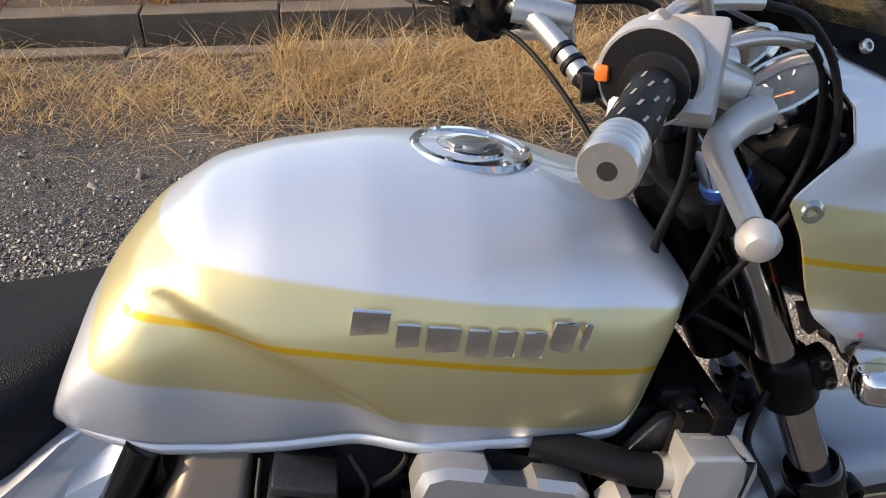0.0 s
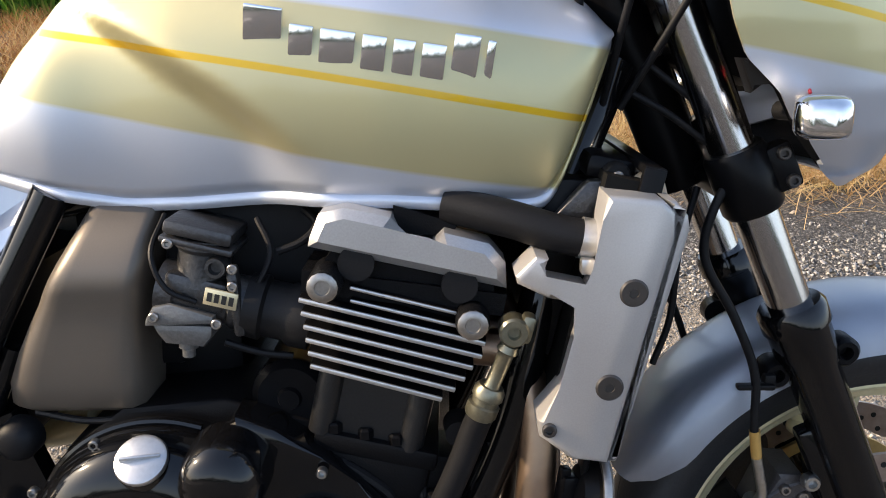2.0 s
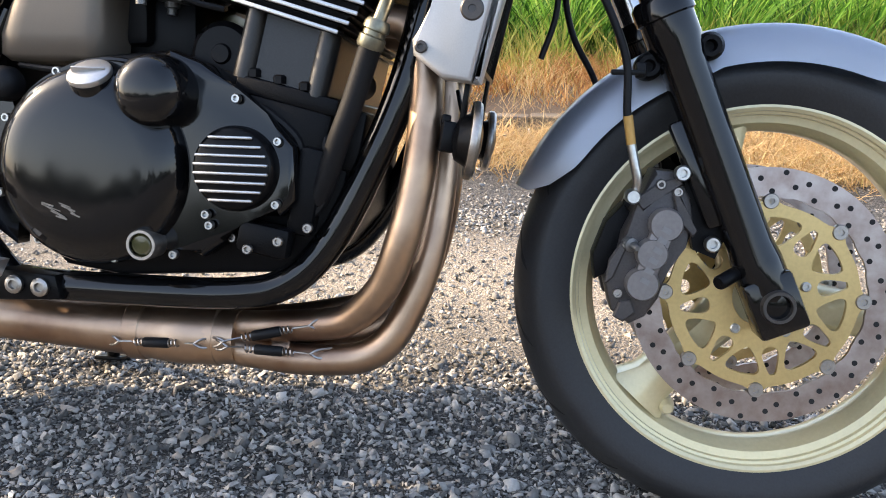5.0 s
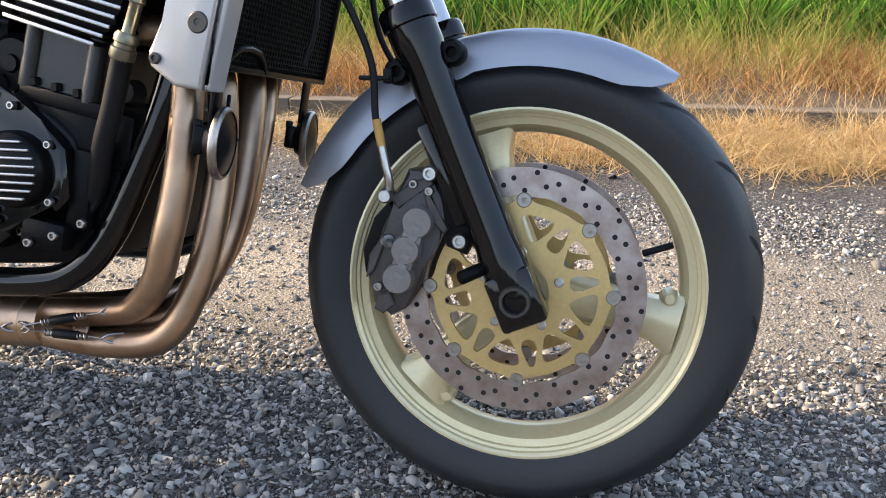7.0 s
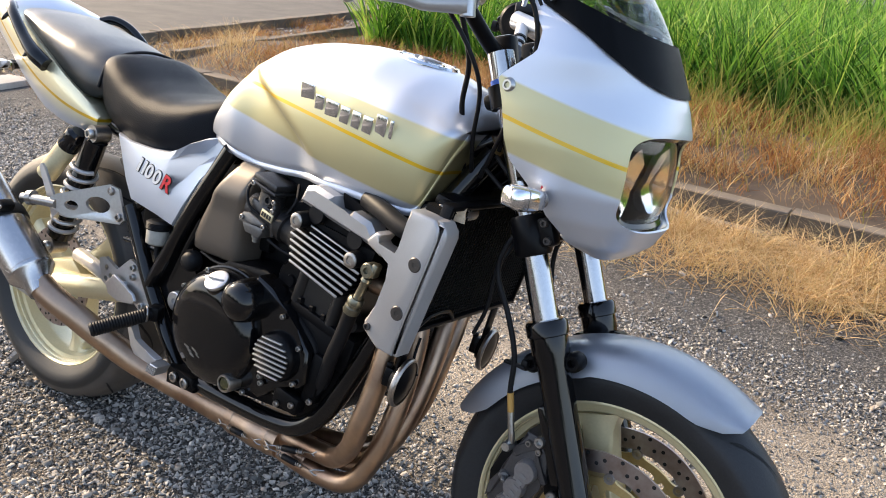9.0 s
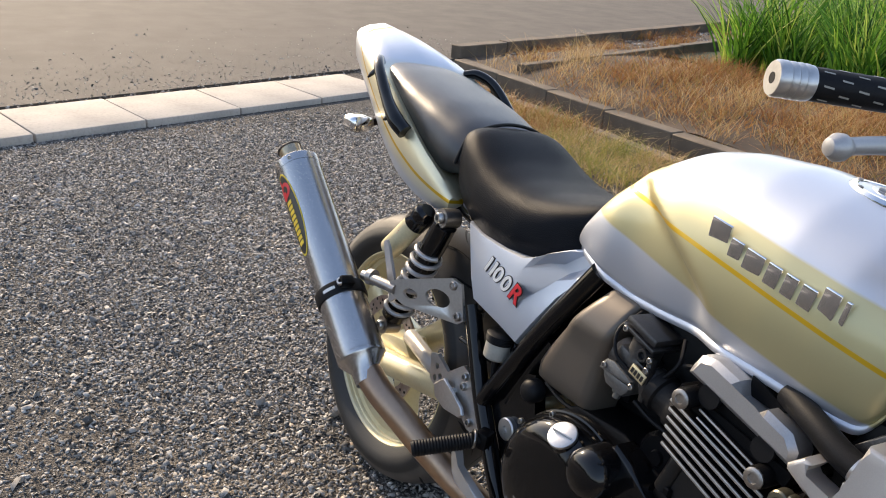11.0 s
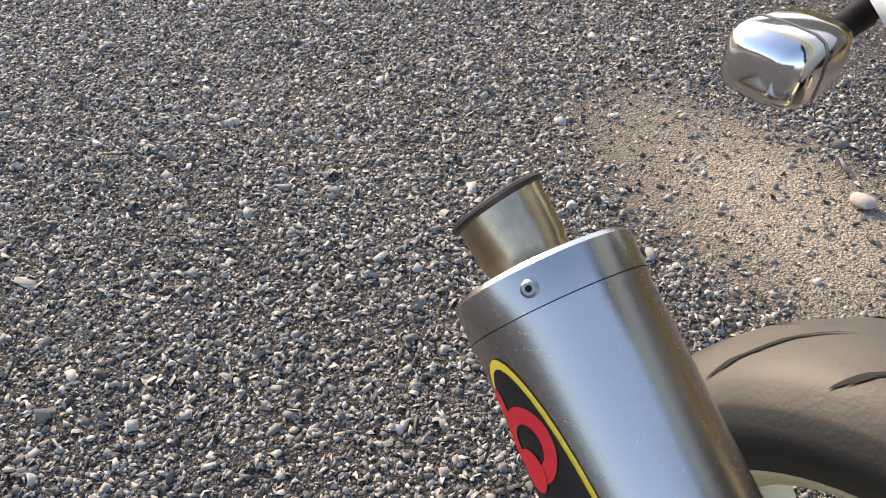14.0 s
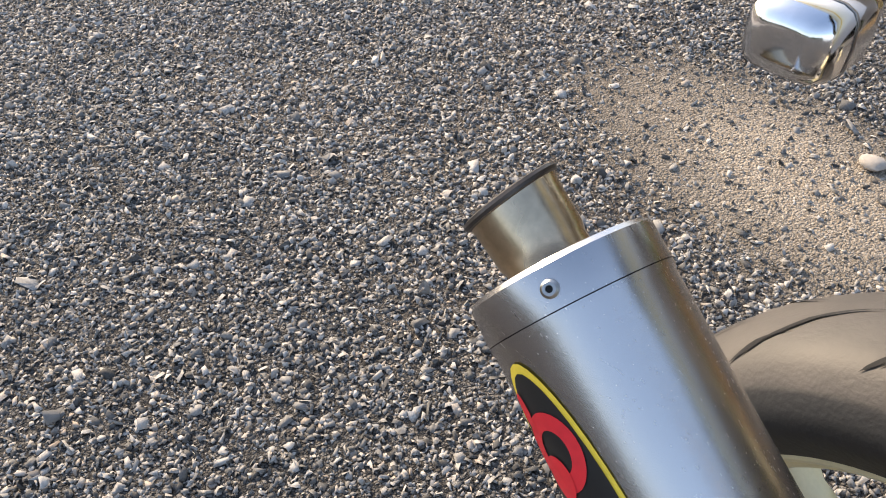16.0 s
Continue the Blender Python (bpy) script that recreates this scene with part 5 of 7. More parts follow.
# side cover with its hook, and the strip that turns forwards
bm = B()
rc = [(1.106, 0.763), (1.152, 0.758), (1.1625, 0.748), (1.163, 0.726), (1.1155, 0.522), (1.084, 0.526), (1.055, 0.548), (1.053, 0.564), (1.076, 0.593), (1.087, 0.640), (1.087, 0.672), (1.060, 0.675), (1.034, 0.688), (1.032, 0.695), (1.049, 0.712), (1.060, 0.709), (1.051, 0.695), (1.056, 0.690), (1.094, 0.682), (1.101, 0.700), (1.103, 0.742)]
prism(bm, rc, -0.226, -0.185, bevel=0.0050, seg=3)
shroud = part("radiator_shroud", bm, "alu_paint", bike, "silver plastic radiator side cover")
bm = B()
prism(bm, [(1.1535, 0.7585), (1.163, 0.757), (1.174, 0.744), (1.176, 0.732), (1.124, 0.522), (1.1165, 0.5215), (1.1642, 0.726), (1.1636, 0.7485)], -0.2235, -0.185, bevel=0.006, seg=3)
part("shroud_front", bm, "alu_paint", shroud)
bm = B()
secs = []
for y, dx, dz in ((-0.216, 0.0, -0.012), (-0.208, 0.0, -0.006), (-0.196, 0.0, -0.004), (-0.186, 0.0, -0.006)):
    secs.append([Vector((x + dx, y, z + (dz if z > 0.745 else 0.0))) for x, z in ((1.106, 0.737), (1.104, 0.752), (1.107, 0.762), (1.118, 0.766), (1.140, 0.764), (1.157, 0.757), (1.158, 0.742), (1.120, 0.732))])
loft(bm, secs)
part("shroud_top", bm, "alu_paint", shroud, "", 80)
bm = B()
prism(bm, [(1.058, 0.718), (1.071, 0.7345), (1.094, 0.761), (1.100, 0.7655), (1.116, 0.7655), (1.136, 0.757), (1.130, 0.735)], -0.172, -0.160, bevel=0.003)
stay = part("shroud_stay", bm, "carb", shroud, "dull grey stay behind the cover")
bm = B()
lathe(bm, (1.125, -0.150, 0.768), (1.125, -0.168, 0.768), [(0, 0.0125), (0.85, 0.0125), (1, 0.0105), (1, 0)], 24)
part("grommet", bm, "rubber", stay)
bolts("stay_bolt", [(1.125, -0.168, 0.768)], "steel", stay, 0.0055, 0.004)
bm = B()
secs = []
for dz, y, x0, x1 in ((0.0, -0.166, 1.132, 1.170), (0.009, -0.163, 1.134, 1.168), (0.015, -0.160, 1.143, 1.165), (0.023, -0.153, 1.155, 1.162)):
    secs.append([Vector((x0, y, 0.753 + dz)), Vector(((x0 + x1) / 2, y - 0.003, 0.754 + dz)), Vector((x1, y, 0.752 + dz)), Vector((x1, y + 0.002, 0.752 + dz)), Vector((x0, y + 0.002, 0.753 + dz))])
loft(bm, secs)
part("paper_scrap", bm, "scrap", stay, "torn beige scrap of tape")
for p in ((1.131, -0.226, 0.680), (1.114, -0.226, 0.595)):
    bm = B()
    lathe(bm, (p[0], -0.224, p[2]), (p[0], -0.2275, p[2]), [(0, 0.0125), (0.5, 0.0125), (1, 0.0105), (1, 0.0042), (0.72, 0.0038), (0.72, 0)], 24)
    part("shroud_screw", bm, "dark_steel", shroud, "flat dark socket screw")
bolts("shroud_bolt", [(1.063, -0.2265, 0.556)], "dark_steel", shroud, 0.0065, 0.004)
bm = B()
lathe(bm, (1.141, -0.10, 0.763), (1.141, -0.128, 0.763), [(0, 0.016), (0.7, 0.016), (1, 0.012), (1, 0.006), (0.6, 0.005), (0.6, 0)], 20)
part("frame_bolt", bm, "steel", frame_ob)
# horns
for y in (-0.170, 0.118):
    bm = B()
    d = Vector((0.97, 0.14, -0.12)).normalized()
    c = Vector((1.113, y, 0.463))
    lathe(bm, c - d * 0.022, c + d * 0.012, [(0, 0.008), (0.2, 0.024), (0.55, 0.030), (0.6, 0.039), (0.8, 0.039), (0.85, 0.032), (1, 0.012), (1, 0)], 30)
    box(bm, c - d * 0.026, (0.016, 0.020, 0.034), (0, 8, 15), 0.003)
    box(bm, c - d * 0.028 + Vector((0, 0, 0.018)), (0.010, 0.010, 0.012), (0, 8, 15), 0.002)
    box(bm, c + Vector((-0.006, 0, 0.05)), (0.006, 0.022, 0.07), (0, 8, 0), 0.002)
    horn = part("horn", bm, "black_satin", bike, "black disc horn under the radiator")
    bm = B()
    lathe(bm, c - d * 0.003, c + d * 0.007, [(0, 0.0385), (0, 0.042), (0.3, 0.0435), (0.7, 0.0435), (1, 0.041), (1, 0.0385)], 36, cap=False)
    part("horn_rim", bm, "steel", horn, "bright pressed rim")

# ---- intake: carburettors, boots, side cover of the airbox ----
for i, y in enumerate((-0.155, -0.075, 0.005, 0.085)):
    bm = B()
    lathe(bm, (0.750, y, 0.672), (0.757, y, 0.716), [(0, 0.026), (0.3, 0.024), (0.7, 0.024), (0.8, 0.028), (1, 0.028)], 22)
    box(bm, (0.748, y, 0.668), (0.058, 0.050, 0.030), (0, 14, 0), 0.006)
    lathe(bm, (0.712, y, 0.668), (0.790, y, 0.650), [(0, 0.027), (0.2, 0.027), (0.25, 0.022), (0.8, 0.022), (0.85, 0.026), (1, 0.026)], 20)
    box(bm, (0.785, y - 0.020, 0.660), (0.010, 0.014, 0.066), (0, -4, 0), 0.003)
    lathe(bm, (0.771, y - 0.020, 0.693), (0.771, y - 0.032, 0.693), [(0, 0.011), (1, 0.009), (1, 0.006), (0.5, 0.005), (0.5, 0)], 16)
    carb = part("carburettor", bm, "carb", bike, "grimy grey carburettor")
    bm = B()
    box(bm, (0.757, y, 0.724), (0.062, 0.060, 0.013), (0, 14, 0), 0.004)
    box(bm, (0.755, y, 0.713), (0.066, 0.062, 0.006), (0, 14, 0), 0.002)
    part("carb_lid", bm, "carb", carb)
    bm = B()
    prism(bm, [(0.703, 0.644), (0.711, 0.657), (0.726, 0.660), (0.765, 0.647), (0.764, 0.640), (0.702, 0.6385)], y - 0.029, y + 0.025, bevel=0.003)
    prism(bm, [(0.707, 0.640), (0.763, 0.638), (0.762, 0.627), (0.753, 0.616), (0.718, 0.620), (0.711, 0.630)], y - 0.026, y + 0.022, bevel=0.005)
    lathe(bm, (0.735, y - 0.01, 0.618), (0.734, y - 0.01, 0.603), [(0, 0.009), (0.4, 0.009), (0.5, 0.006), (1, 0.006)], 14)
    part("float_bowl", bm, "bowl", carb)
    bm = B()
    lathe(bm, (0.790, y, 0.650), (0.850, y, 0.636), [(0, 0.030), (0.25, 0.031), (0.3, 0.027), (0.6, 0.027), (0.7, 0.031), (1, 0.031)], 20)
    part("intake_boot", bm, "rubber", carb)
    if i == 0:
        bm = B()
        box(bm, (0.774, -0.186, 0.665), (0.030, 0.003, 0.016), (0, 14, 0), 0.001)
        plate = part("name_plate", bm, "brass_plate", carb, "small brass maker plate")
        bm = B()
        for k in range(4):
            box(bm, (0.7645 + 0.0063 * k, -0.188, 0.6674 - 0.0016 * k), (0.0042, 0.001, 0.008), (0, 14, 0))
        part("plate_mark", bm, "black_print", plate)
        bolts("carb_screw", [(0.786, -0.184, 0.692), (0.712, -0.184, 0.648), (0.768, -0.184, 0.641), (0.785, -0.184, 0.676), (0.731, -0.184, 0.716)], "steel", carb, 0.0048, 0.004)
bm = B()
secs = []
AB = [  # z, rear x, front x, how far out, roundness of the rear edge
    (0.540, 0.556, 0.681, 0.148), (0.547, 0.550, 0.682, 0.156), (0.570, 0.553, 0.684, 0.160), (0.600, 0.566, 0.686, 0.162), (0.632, 0.583, 0.689, 0.164), (0.650, 0.594, 0.692, 0.166), (0.664, 0.602, 0.695, 0.171), (0.676, 0.609, 0.697, 0.173), (0.690, 0.617, 0.700, 0.170), (0.712, 0.629, 0.704, 0.158), (0.744, 0.644, 0.709, 0.132)]
for z, xa, xb, w in AB:
    ring = []
    for k in range(13):
        f = k / 12
        x = xa + (xb - xa) * f
        ins = 0.012 * max(0.0, 1 - f * 6) ** 2 + 0.010 * max(0.0, 1 - (1 - f) * 9) ** 2
        ring.append(Vector((x, -w + ins, z)))
    ring += [Vector((xb, -0.09, z)), Vector((xa, -0.09, z))]
    secs.append(ring)
loft(bm, secs)
air = part("airbox_cover", bm, "bronze", bike, "bronze-grey airbox side cover", 60)
bm = B()
box(bm, (0.66, 0.0, 0.65), (0.10, 0.20, 0.17), (0, 0, 0), 0.01)
part("airbox", bm, "plastic", bike)
# lines round the carburettors
for pts, r in (([(0.715, -0.14, 0.732), (0.712, -0.176, 0.705), (0.725, -0.185, 0.675), (0.75, -0.18, 0.66)], 0.0045), ([(0.80, -0.14, 0.728), (0.815, -0.160, 0.70), (0.80, -0.168, 0.668), (0.79, -0.17, 0.66)], 0.005), ([(0.77, -0.17, 0.618), (0.80, -0.165, 0.606), (0.83, -0.16, 0.60)], 0.006), ([(0.84, -0.12, 0.732), (0.855, -0.14, 0.722), (0.842, -0.15, 0.708), (0.82, -0.155, 0.70)], 0.006), ([(0.57, -0.14, 0.535), (0.63, -0.15, 0.53), (0.70, -0.15, 0.54)], 0.006)):
    bm = B()
    tube(bm, pts, r * 0.6, 8, 6)
    part("fuel_line", bm, "rubber", bike)
bm = B()
lathe(bm, (0.822, -0.04, 0.552), (0.822, -0.150, 0.552), [(0, 0.036), (0.82, 0.036), (0.85, 0.038), (0.93, 0.038), (1, 0.031), (1, 0.012), (1.04, 0.010), (1.04, 0)], 30)
part("starter_motor", bm, "black_satin", engine)
# added block in a shade colour, darkens the gap under the tank
bm = B()
box(bm, (0.80, 0.0, 0.70), (0.20, 0.24, 0.10), (0, 0, 0), 0.02)
part("frame_underside", bm, "inner_shade", bike)
# added plain block in place of the black clutter behind the carburettors
bm = B()
box(bm, (0.690, 0.02, 0.585), (0.150, 0.20, 0.10), (0, 0, 0), 0.02)
part("breather_box", bm, "plastic", bike)
for x, z, d in ((0.905, 0.755, 0), (1.005, 0.735, 0)):
    bm = B()
    box(bm, (x, -0.15, z), (0.012, 0.02, 0.008), (0, 0, 0), 0.002)
    part("wire_tag", bm, "gold_print" if x < 0.95 else "white_mark", bike)
bm = B()
tube(bm, [(0.93, -0.08, 0.735), (0.955, -0.09, 0.735), (0.965, -0.09, 0.748), (0.99, -0.085, 0.755)], 0.012, 10, 5)
part("breather_hose", bm, "rubber", bike)
# dark odds and ends low on the case
for c, s in (((0.930, -0.165, 0.400), (0.03, 0.03, 0.10)), ((0.885, -0.178, 0.345), (0.06, 0.03, 0.035)), ((0.965, -0.13, 0.46), (0.05, 0.06, 0.07)), ((0.955, -0.165, 0.437), (0.012, 0.02, 0.05))):
    bm = B()
    box(bm, c, s, (0, 10, 0), 0.006)
    part("case_fitting", bm, "black_cast", engine)
bolts("case_bolt", [(0.845, -0.175, 0.345), (0.905, -0.195, 0.345), (0.935, -0.182, 0.36), (0.87, -0.195, 0.335)], "steel", engine, 0.006, 0.006)
bm = B()
tube(bm, [(0.948, -0.16, 0.47), (0.952, -0.17, 0.43), (0.948, -0.17, 0.39), (0.92, -0.17, 0.36), (0.89, -0.17, 0.352)], 0.005, 8, 5)
part("case_wire", bm, "rubber", engine)
bm = B()
tube(bm, [(0.862, -0.168, 0.497), (0.885, -0.172, 0.487), (0.915, -0.170, 0.462), (0.925, -0.168, 0.44)], 0.0055, 8, 5)
part("case_wire", bm, "rubber", engine)
bm = B()
lathe(bm, (0.985, -0.14, 0.52), (0.985, -0.165, 0.52), [(0, 0.016), (1, 0.013)], 16)
part("case_plug", bm, "rubber", engine)

# ---- exhaust ----
P1 = [(0.995, -0.125, 0.597), (1.034, -0.130, 0.589), (1.058, -0.145, 0.545), (1.060, -0.158, 0.475), (1.053, -0.164, 0.410), (1.038, -0.166, 0.345), (1.016, -0.152, 0.291), (0.973, -0.128, 0.247), (0.930, -0.118, 0.235), (0.88, -0.111, 0.229), (0.80, -0.105, 0.222)]
P2 = [(1.000, -0.060, 0.590), (1.043, -0.062, 0.580), (1.068, -0.074, 0.530), (1.074, -0.090, 0.440), (1.067, -0.106, 0.350), (1.050, -0.114, 0.282), (1.022, -0.117, 0.224), (0.984, -0.117, 0.197), (0.920, -0.115, 0.190), (0.87, -0.113, 0.192), (0.80, -0.113, 0.200)]
P3 = [(1.000, 0.055, 0.590), (1.043, 0.050, 0.580), (1.068, 0.020, 0.530), (1.074, -0.015, 0.440), (1.067, -0.050, 0.350), (1.046, -0.073, 0.285), (1.005, -0.083, 0.236), (0.95, -0.085, 0.222), (0.85, -0.080, 0.214), (0.72, -0.060, 0.210)]
P4 = [(0.995, 0.120, 0.597), (1.034, 0.115, 0.588), (1.058, 0.085, 0.530), (1.063, 0.040, 0.440), (1.055, 0.000, 0.350), (1.030, -0.030, 0.286), (0.985, -0.045, 0.250), (0.93, -0.050, 0.235), (0.85, -0.050, 0.222), (0.72, -0.050, 0.215)]
for pts in (P1, P2, P3, P4):
    bm = B()
    tube(bm, pts, 0.0195, 18, 7)
    part("exhaust_header", bm, "titan", bike, "heat-tinted brown exhaust header")
bm = B()
tube(bm, [(0.83, -0.108, 0.211), (0.76, -0.108, 0.211), (0.70, -0.110, 0.213), (0.60, -0.118, 0.219), (0.50, -0.132, 0.229), (0.42, -0.158, 0.250), (0.355, -0.196, 0.290), (0.300, -0.228, 0.328), (0.250, -0.246, 0.352), (0.205, -0.255, 0.376)], [0.034, 0.038, 0.033, 0.029, 0.028, 0.028, 0.028, 0.028, 0.028, 0.028], 22, 7)
link_pipe = part("link_pipe", bm, "titan", bike, "brown heat-tinted collector and link pipe")
for x, z in ((0.885, 0.226), (0.885, 0.199), (0.795, 0.211), (0.70, 0.213)):
    bm = B()
    lathe(bm, (x + 0.012, -0.106, z), (x - 0.012, -0.106, z), [(0, 0.0205), (0.1, 0.0225), (0.9, 0.0225), (1, 0.0205)] if x > 0.8 else [(0, 0.036), (0.1, 0.038), (0.9, 0.0375), (1, 0.035)], 20)
    part("pipe_sleeve", bm, "titan", link_pipe)
for x0, z0, x1, z1, y0, y1 in ((0.788, 0.209, 0.687, 0.206, -0.147, -0.145), (0.928, 0.238, 0.820, 0.214, -0.138, -0.147), (0.930, 0.203, 0.824, 0.208, -0.138, -0.147)):
    p0, p1 = Vector((x0, y0, z0)), Vector((x1, y1, z1))
    dd = (p1 - p0).normalized()
    u, v = frame_of(dd)
    coil = []
    for k in range(97):
        a = 2 * math.pi * 12 * k / 96
        coil.append(p0.lerp(p1, 0.22 + 0.56 * k / 96) + (u * math.cos(a) + v * math.sin(a)) * 0.0042)
    bm = B()
    tube(bm, [p0] + coil + [p1], 0.0012, 5, 1, smooth=False)
    sp = part("exhaust_spring", bm, "steel", link_pipe)
    for p, s2 in ((p0, 1), (p1, -1)):
        for side in (1, -1):   # the forked wire hook welded to the pipe
            bm = B()
            tube(bm, [p + dd * 0.003 * s2, p - dd * 0.006 * s2 + Vector((0, 0.002, 0.005 * side)), p - dd * 0.020 * s2 + Vector((0, 0.012, 0.006 * side))], 0.0016, 6, 4)
            part("spring_hook", bm, "steel", sp)
    bm = B()
    rod(bm, p0.lerp(p1, 0.34), p0.lerp(p1, 0.66), 0.0064, 12)
    part("spring_sleeve", bm, "rubber", sp)
MU0, MU1 = Vector((0.190, -0.2557, 0.385)), Vector((-0.224, -0.265, 0.674))
MD = (MU1 - MU0).normalized()
TIP = MU1 + MD * 0.041 + Vector((0, -0.0075, 0))   # the outlet leans outwards
TD = (TIP - MU1).normalized()
bm = B()
ML = (MU1 - MU0).length
lathe(bm, MU0 - MD * 0.045, MU1, [(0, 0.028), (0.05, 0.030), (0.088, 0.0470), (0.094, 0.0495), (0.096, 0.050), (0.105, 0.050), (0.106, 0.0492), (0.109, 0.0492), (0.110, 0.050), (0.948, 0.050), (0.952, 0.051), (0.995, 0.051), (1.0, 0.0485), (1.0, 0.0205)], 56)
muffler = part("muffler", bm, "brushed", bike, "brushed titanium muffler can")
bm = B()
lathe(bm, MU1 - MD * 0.02 + Vector((0, -0.001, 0)), TIP, [(0, 0.019), (0.0, 0.0225), (0.45, 0.0232), (0.52, 0.0246), (0.9, 0.0256), (1.0, 0.0268), (1.0, 0.0240), (0.0, 0.0200)], 40, cap=False)
part("muffler_tip", bm, "straw_metal", muffler, "straw-coloured outlet pipe")
bm = B()
lathe(bm, TIP - TD * 0.0025, TIP + TD * 0.0025, [(0, 0.0262), (0.15, 0.0283), (0.5, 0.0291), (0.85, 0.0283), (1.0, 0.0262), (0.8, 0.0242), (0, 0.0238)], 40, cap=False)
part("tip_rim", bm, "dark_steel", muffler, "dark rolled rim")
bm = B()
lathe(bm, MU1 - MD * 0.025, MU1 - MD * 0.02, [(0, 0.0195), (1, 0.0195)], 24)
part("muffler_core", bm, "inner_shade", muffler)
bm = B()
lathe(bm, MU1 - MD * 0.0235, MU1 - MD * 0.023, [(0, 0.0513), (1, 0.0513)], 56)
part("end_cap_seam", bm, "black_satin", muffler)
# muffler sticker: an oval with an emblem and plain bars
def on_can(s, a, up):
    """A point of the can: s along it, a degrees round it from the outer side upwards."""
    u = Vector((0, -1, 0))
    v = MD.cross(u) * -1
    if v.z < 0:
        v = -v
    r = 0.0503 + up
    return MU0 + MD * s + (u * math.cos(radians(a)) + v * math.sin(radians(a))) * r


def can_patch(name, s0, half_s, a0, half_a, up, material, parent, shape="oval", inner=0.0, label=""):
    bm = B()
    n = 40
    rings = []
    for f in ((inner, 1.0) if inner else (0.02, 0.35, 0.7, 1.0)):
        row = []
        for k in range(n):
            t = 2 * math.pi * k / n
            row.append(bm.verts.new(on_can(s0 + half_s * f * math.cos(t), a0 + half_a * f * math.sin(t), up)))
        rings.append(row)
    for p, q in zip(rings, rings[1:]):
        for k in range(n):
            bm.faces.new((p[k], p[(k + 1) % n], q[(k + 1) % n], q[k]))
    return part(name, bm, material, parent, label)


ST_A = 0.0
sticker = can_patch("sticker", 0.362, 0.107, ST_A, 30, 0.0006, "gold_print", muffler, label="oval black and yellow sticker with red emblem")
can_patch("sticker_field", 0.362, 0.102, ST_A, 27, 0.0010, "black_print", sticker)
can_patch("sticker_emblem", 0.424, 0.020, ST_A, 19, 0.0014, "red", sticker, inner=0.55)
can_patch("sticker_emblem", 0.412, 0.0115, ST_A - 7, 10, 0.0016, "red", sticker)
can_patch("sticker_emblem", 0.446, 0.010, ST_A - 10, 3.5, 0.0015, "red", sticker)
for k in range(9):
    bm = B()
    s0 = 0.391 - 0.0130 * k
    w = 11 - 0.3 * abs(k - 3)
    vs = [bm.verts.new(on_can(s0 + ds, ST_A + da * w, 0.0014)) for ds, da in ((0.0048, -1), (0.0048, -0.33), (0.0048, 0.33), (0.0048, 1), (-0.0048, 1), (-0.0048, 0.33), (-0.0048, -0.33), (-0.0048, -1))]
    for q in ((0, 1, 6, 7), (1, 2, 5, 6), (2, 3, 4, 5)):
        bm.faces.new([vs[j] for j in q])
    part("sticker_bar", bm, "gold_print", sticker)
for a in (44, 164, -76):
    bm = B()
    p, q = on_can(0.491, a, 0.0), on_can(0.491, a, 0.004)
    lathe(bm, p, q, [(0, 0.0045), (0.7, 0.0045), (1, 0.0032), (1, 0.0018), (0.3, 0.0017), (0.3, 0)], 16)
    rivet = part("cap_rivet", bm, "bolt", muffler)
    # small dark plug paints the shade of the rivet's hollow
    bm = B()
    lathe(bm, on_can(0.491, a, 0.0012), on_can(0.491, a, 0.0031), [(0, 0.0019), (1, 0.0019)], 12)
    part("rivet_hole", bm, "inner_shade", rivet)
bm = B()
p0, p1 = MU0 + MD * 0.138, MU0 + MD * 0.166
lathe(bm, p0, p1, [(0, 0.050), (0, 0.053), (0.1, 0.0537), (0.9, 0.0537), (1, 0.053), (1, 0.050)], 48, cap=False)
strap = part("muffler_strap", bm, "rubber", muffler, "black clamp band round the can")
bm = B()
can_s = 0.152
for k in range(1):
    vs = [bm.verts.new(on_can(can_s + ds, a, 0.0036)) for ds in (-0.0035, 0.0035) for a in (20, 30, 40, 50)]
    for j in range(3):
        bm.faces.new((vs[j], vs[j + 1], vs[j + 5], vs[j + 4]))
part("strap_mark", bm, "white_mark", strap)
bm = B()
box(bm, on_can(0.152, 75, 0.012), (0.022, 0.03, 0.02), (0, 30, 0), 0.004)
part("strap_lug", bm, "black_cast", strap)
bolts("strap_bolt", [tuple(on_can(0.152, 68, 0.010))], "bolt", strap, 0.010, 0.012, (0.2, -0.6, 0.5))

# ---- rear suspension ----
bm = B()
for sg in (-1, 1):
    tube(bm, [(0.53, 0.085 * sg, 0.42), (0.42, 0.105 * sg, 0.395), (0.22, 0.122 * sg, 0.35), (0.02, 0.125 * sg, 0.306), (-0.045, 0.125 * sg, 0.300)], [0.030, 0.030, 0.028, 0.027, 0.024], 16, 6)
tube(bm, [(0.42, -0.10, 0.395), (0.44, 0, 0.40), (0.42, 0.10, 0.395)], 0.03, 14, 5)
swing = part("swingarm", bm, "rim", bike, "cream-painted tubular swingarm")
bm = B()
rod(bm, RA + Vector((0, -0.165, 0)), RA + Vector((0, 0.165, 0)), 0.011, 16)
lathe(bm, RA + Vector((0, -0.150, 0)), RA + Vector((0, -0.168, 0)), [(0, 0.021), (0.8, 0.021), (1, 0.018)], 6)
part("rear_axle", bm, "bolt", swing)
bm = B()
prism(bm, [(0.02, 0.36), (0.10, 0.38), (0.15, 0.345), (0.135, 0.30), (0.05, 0.305), (0.0, 0.33)], -0.105, -0.045, bevel=0.006)
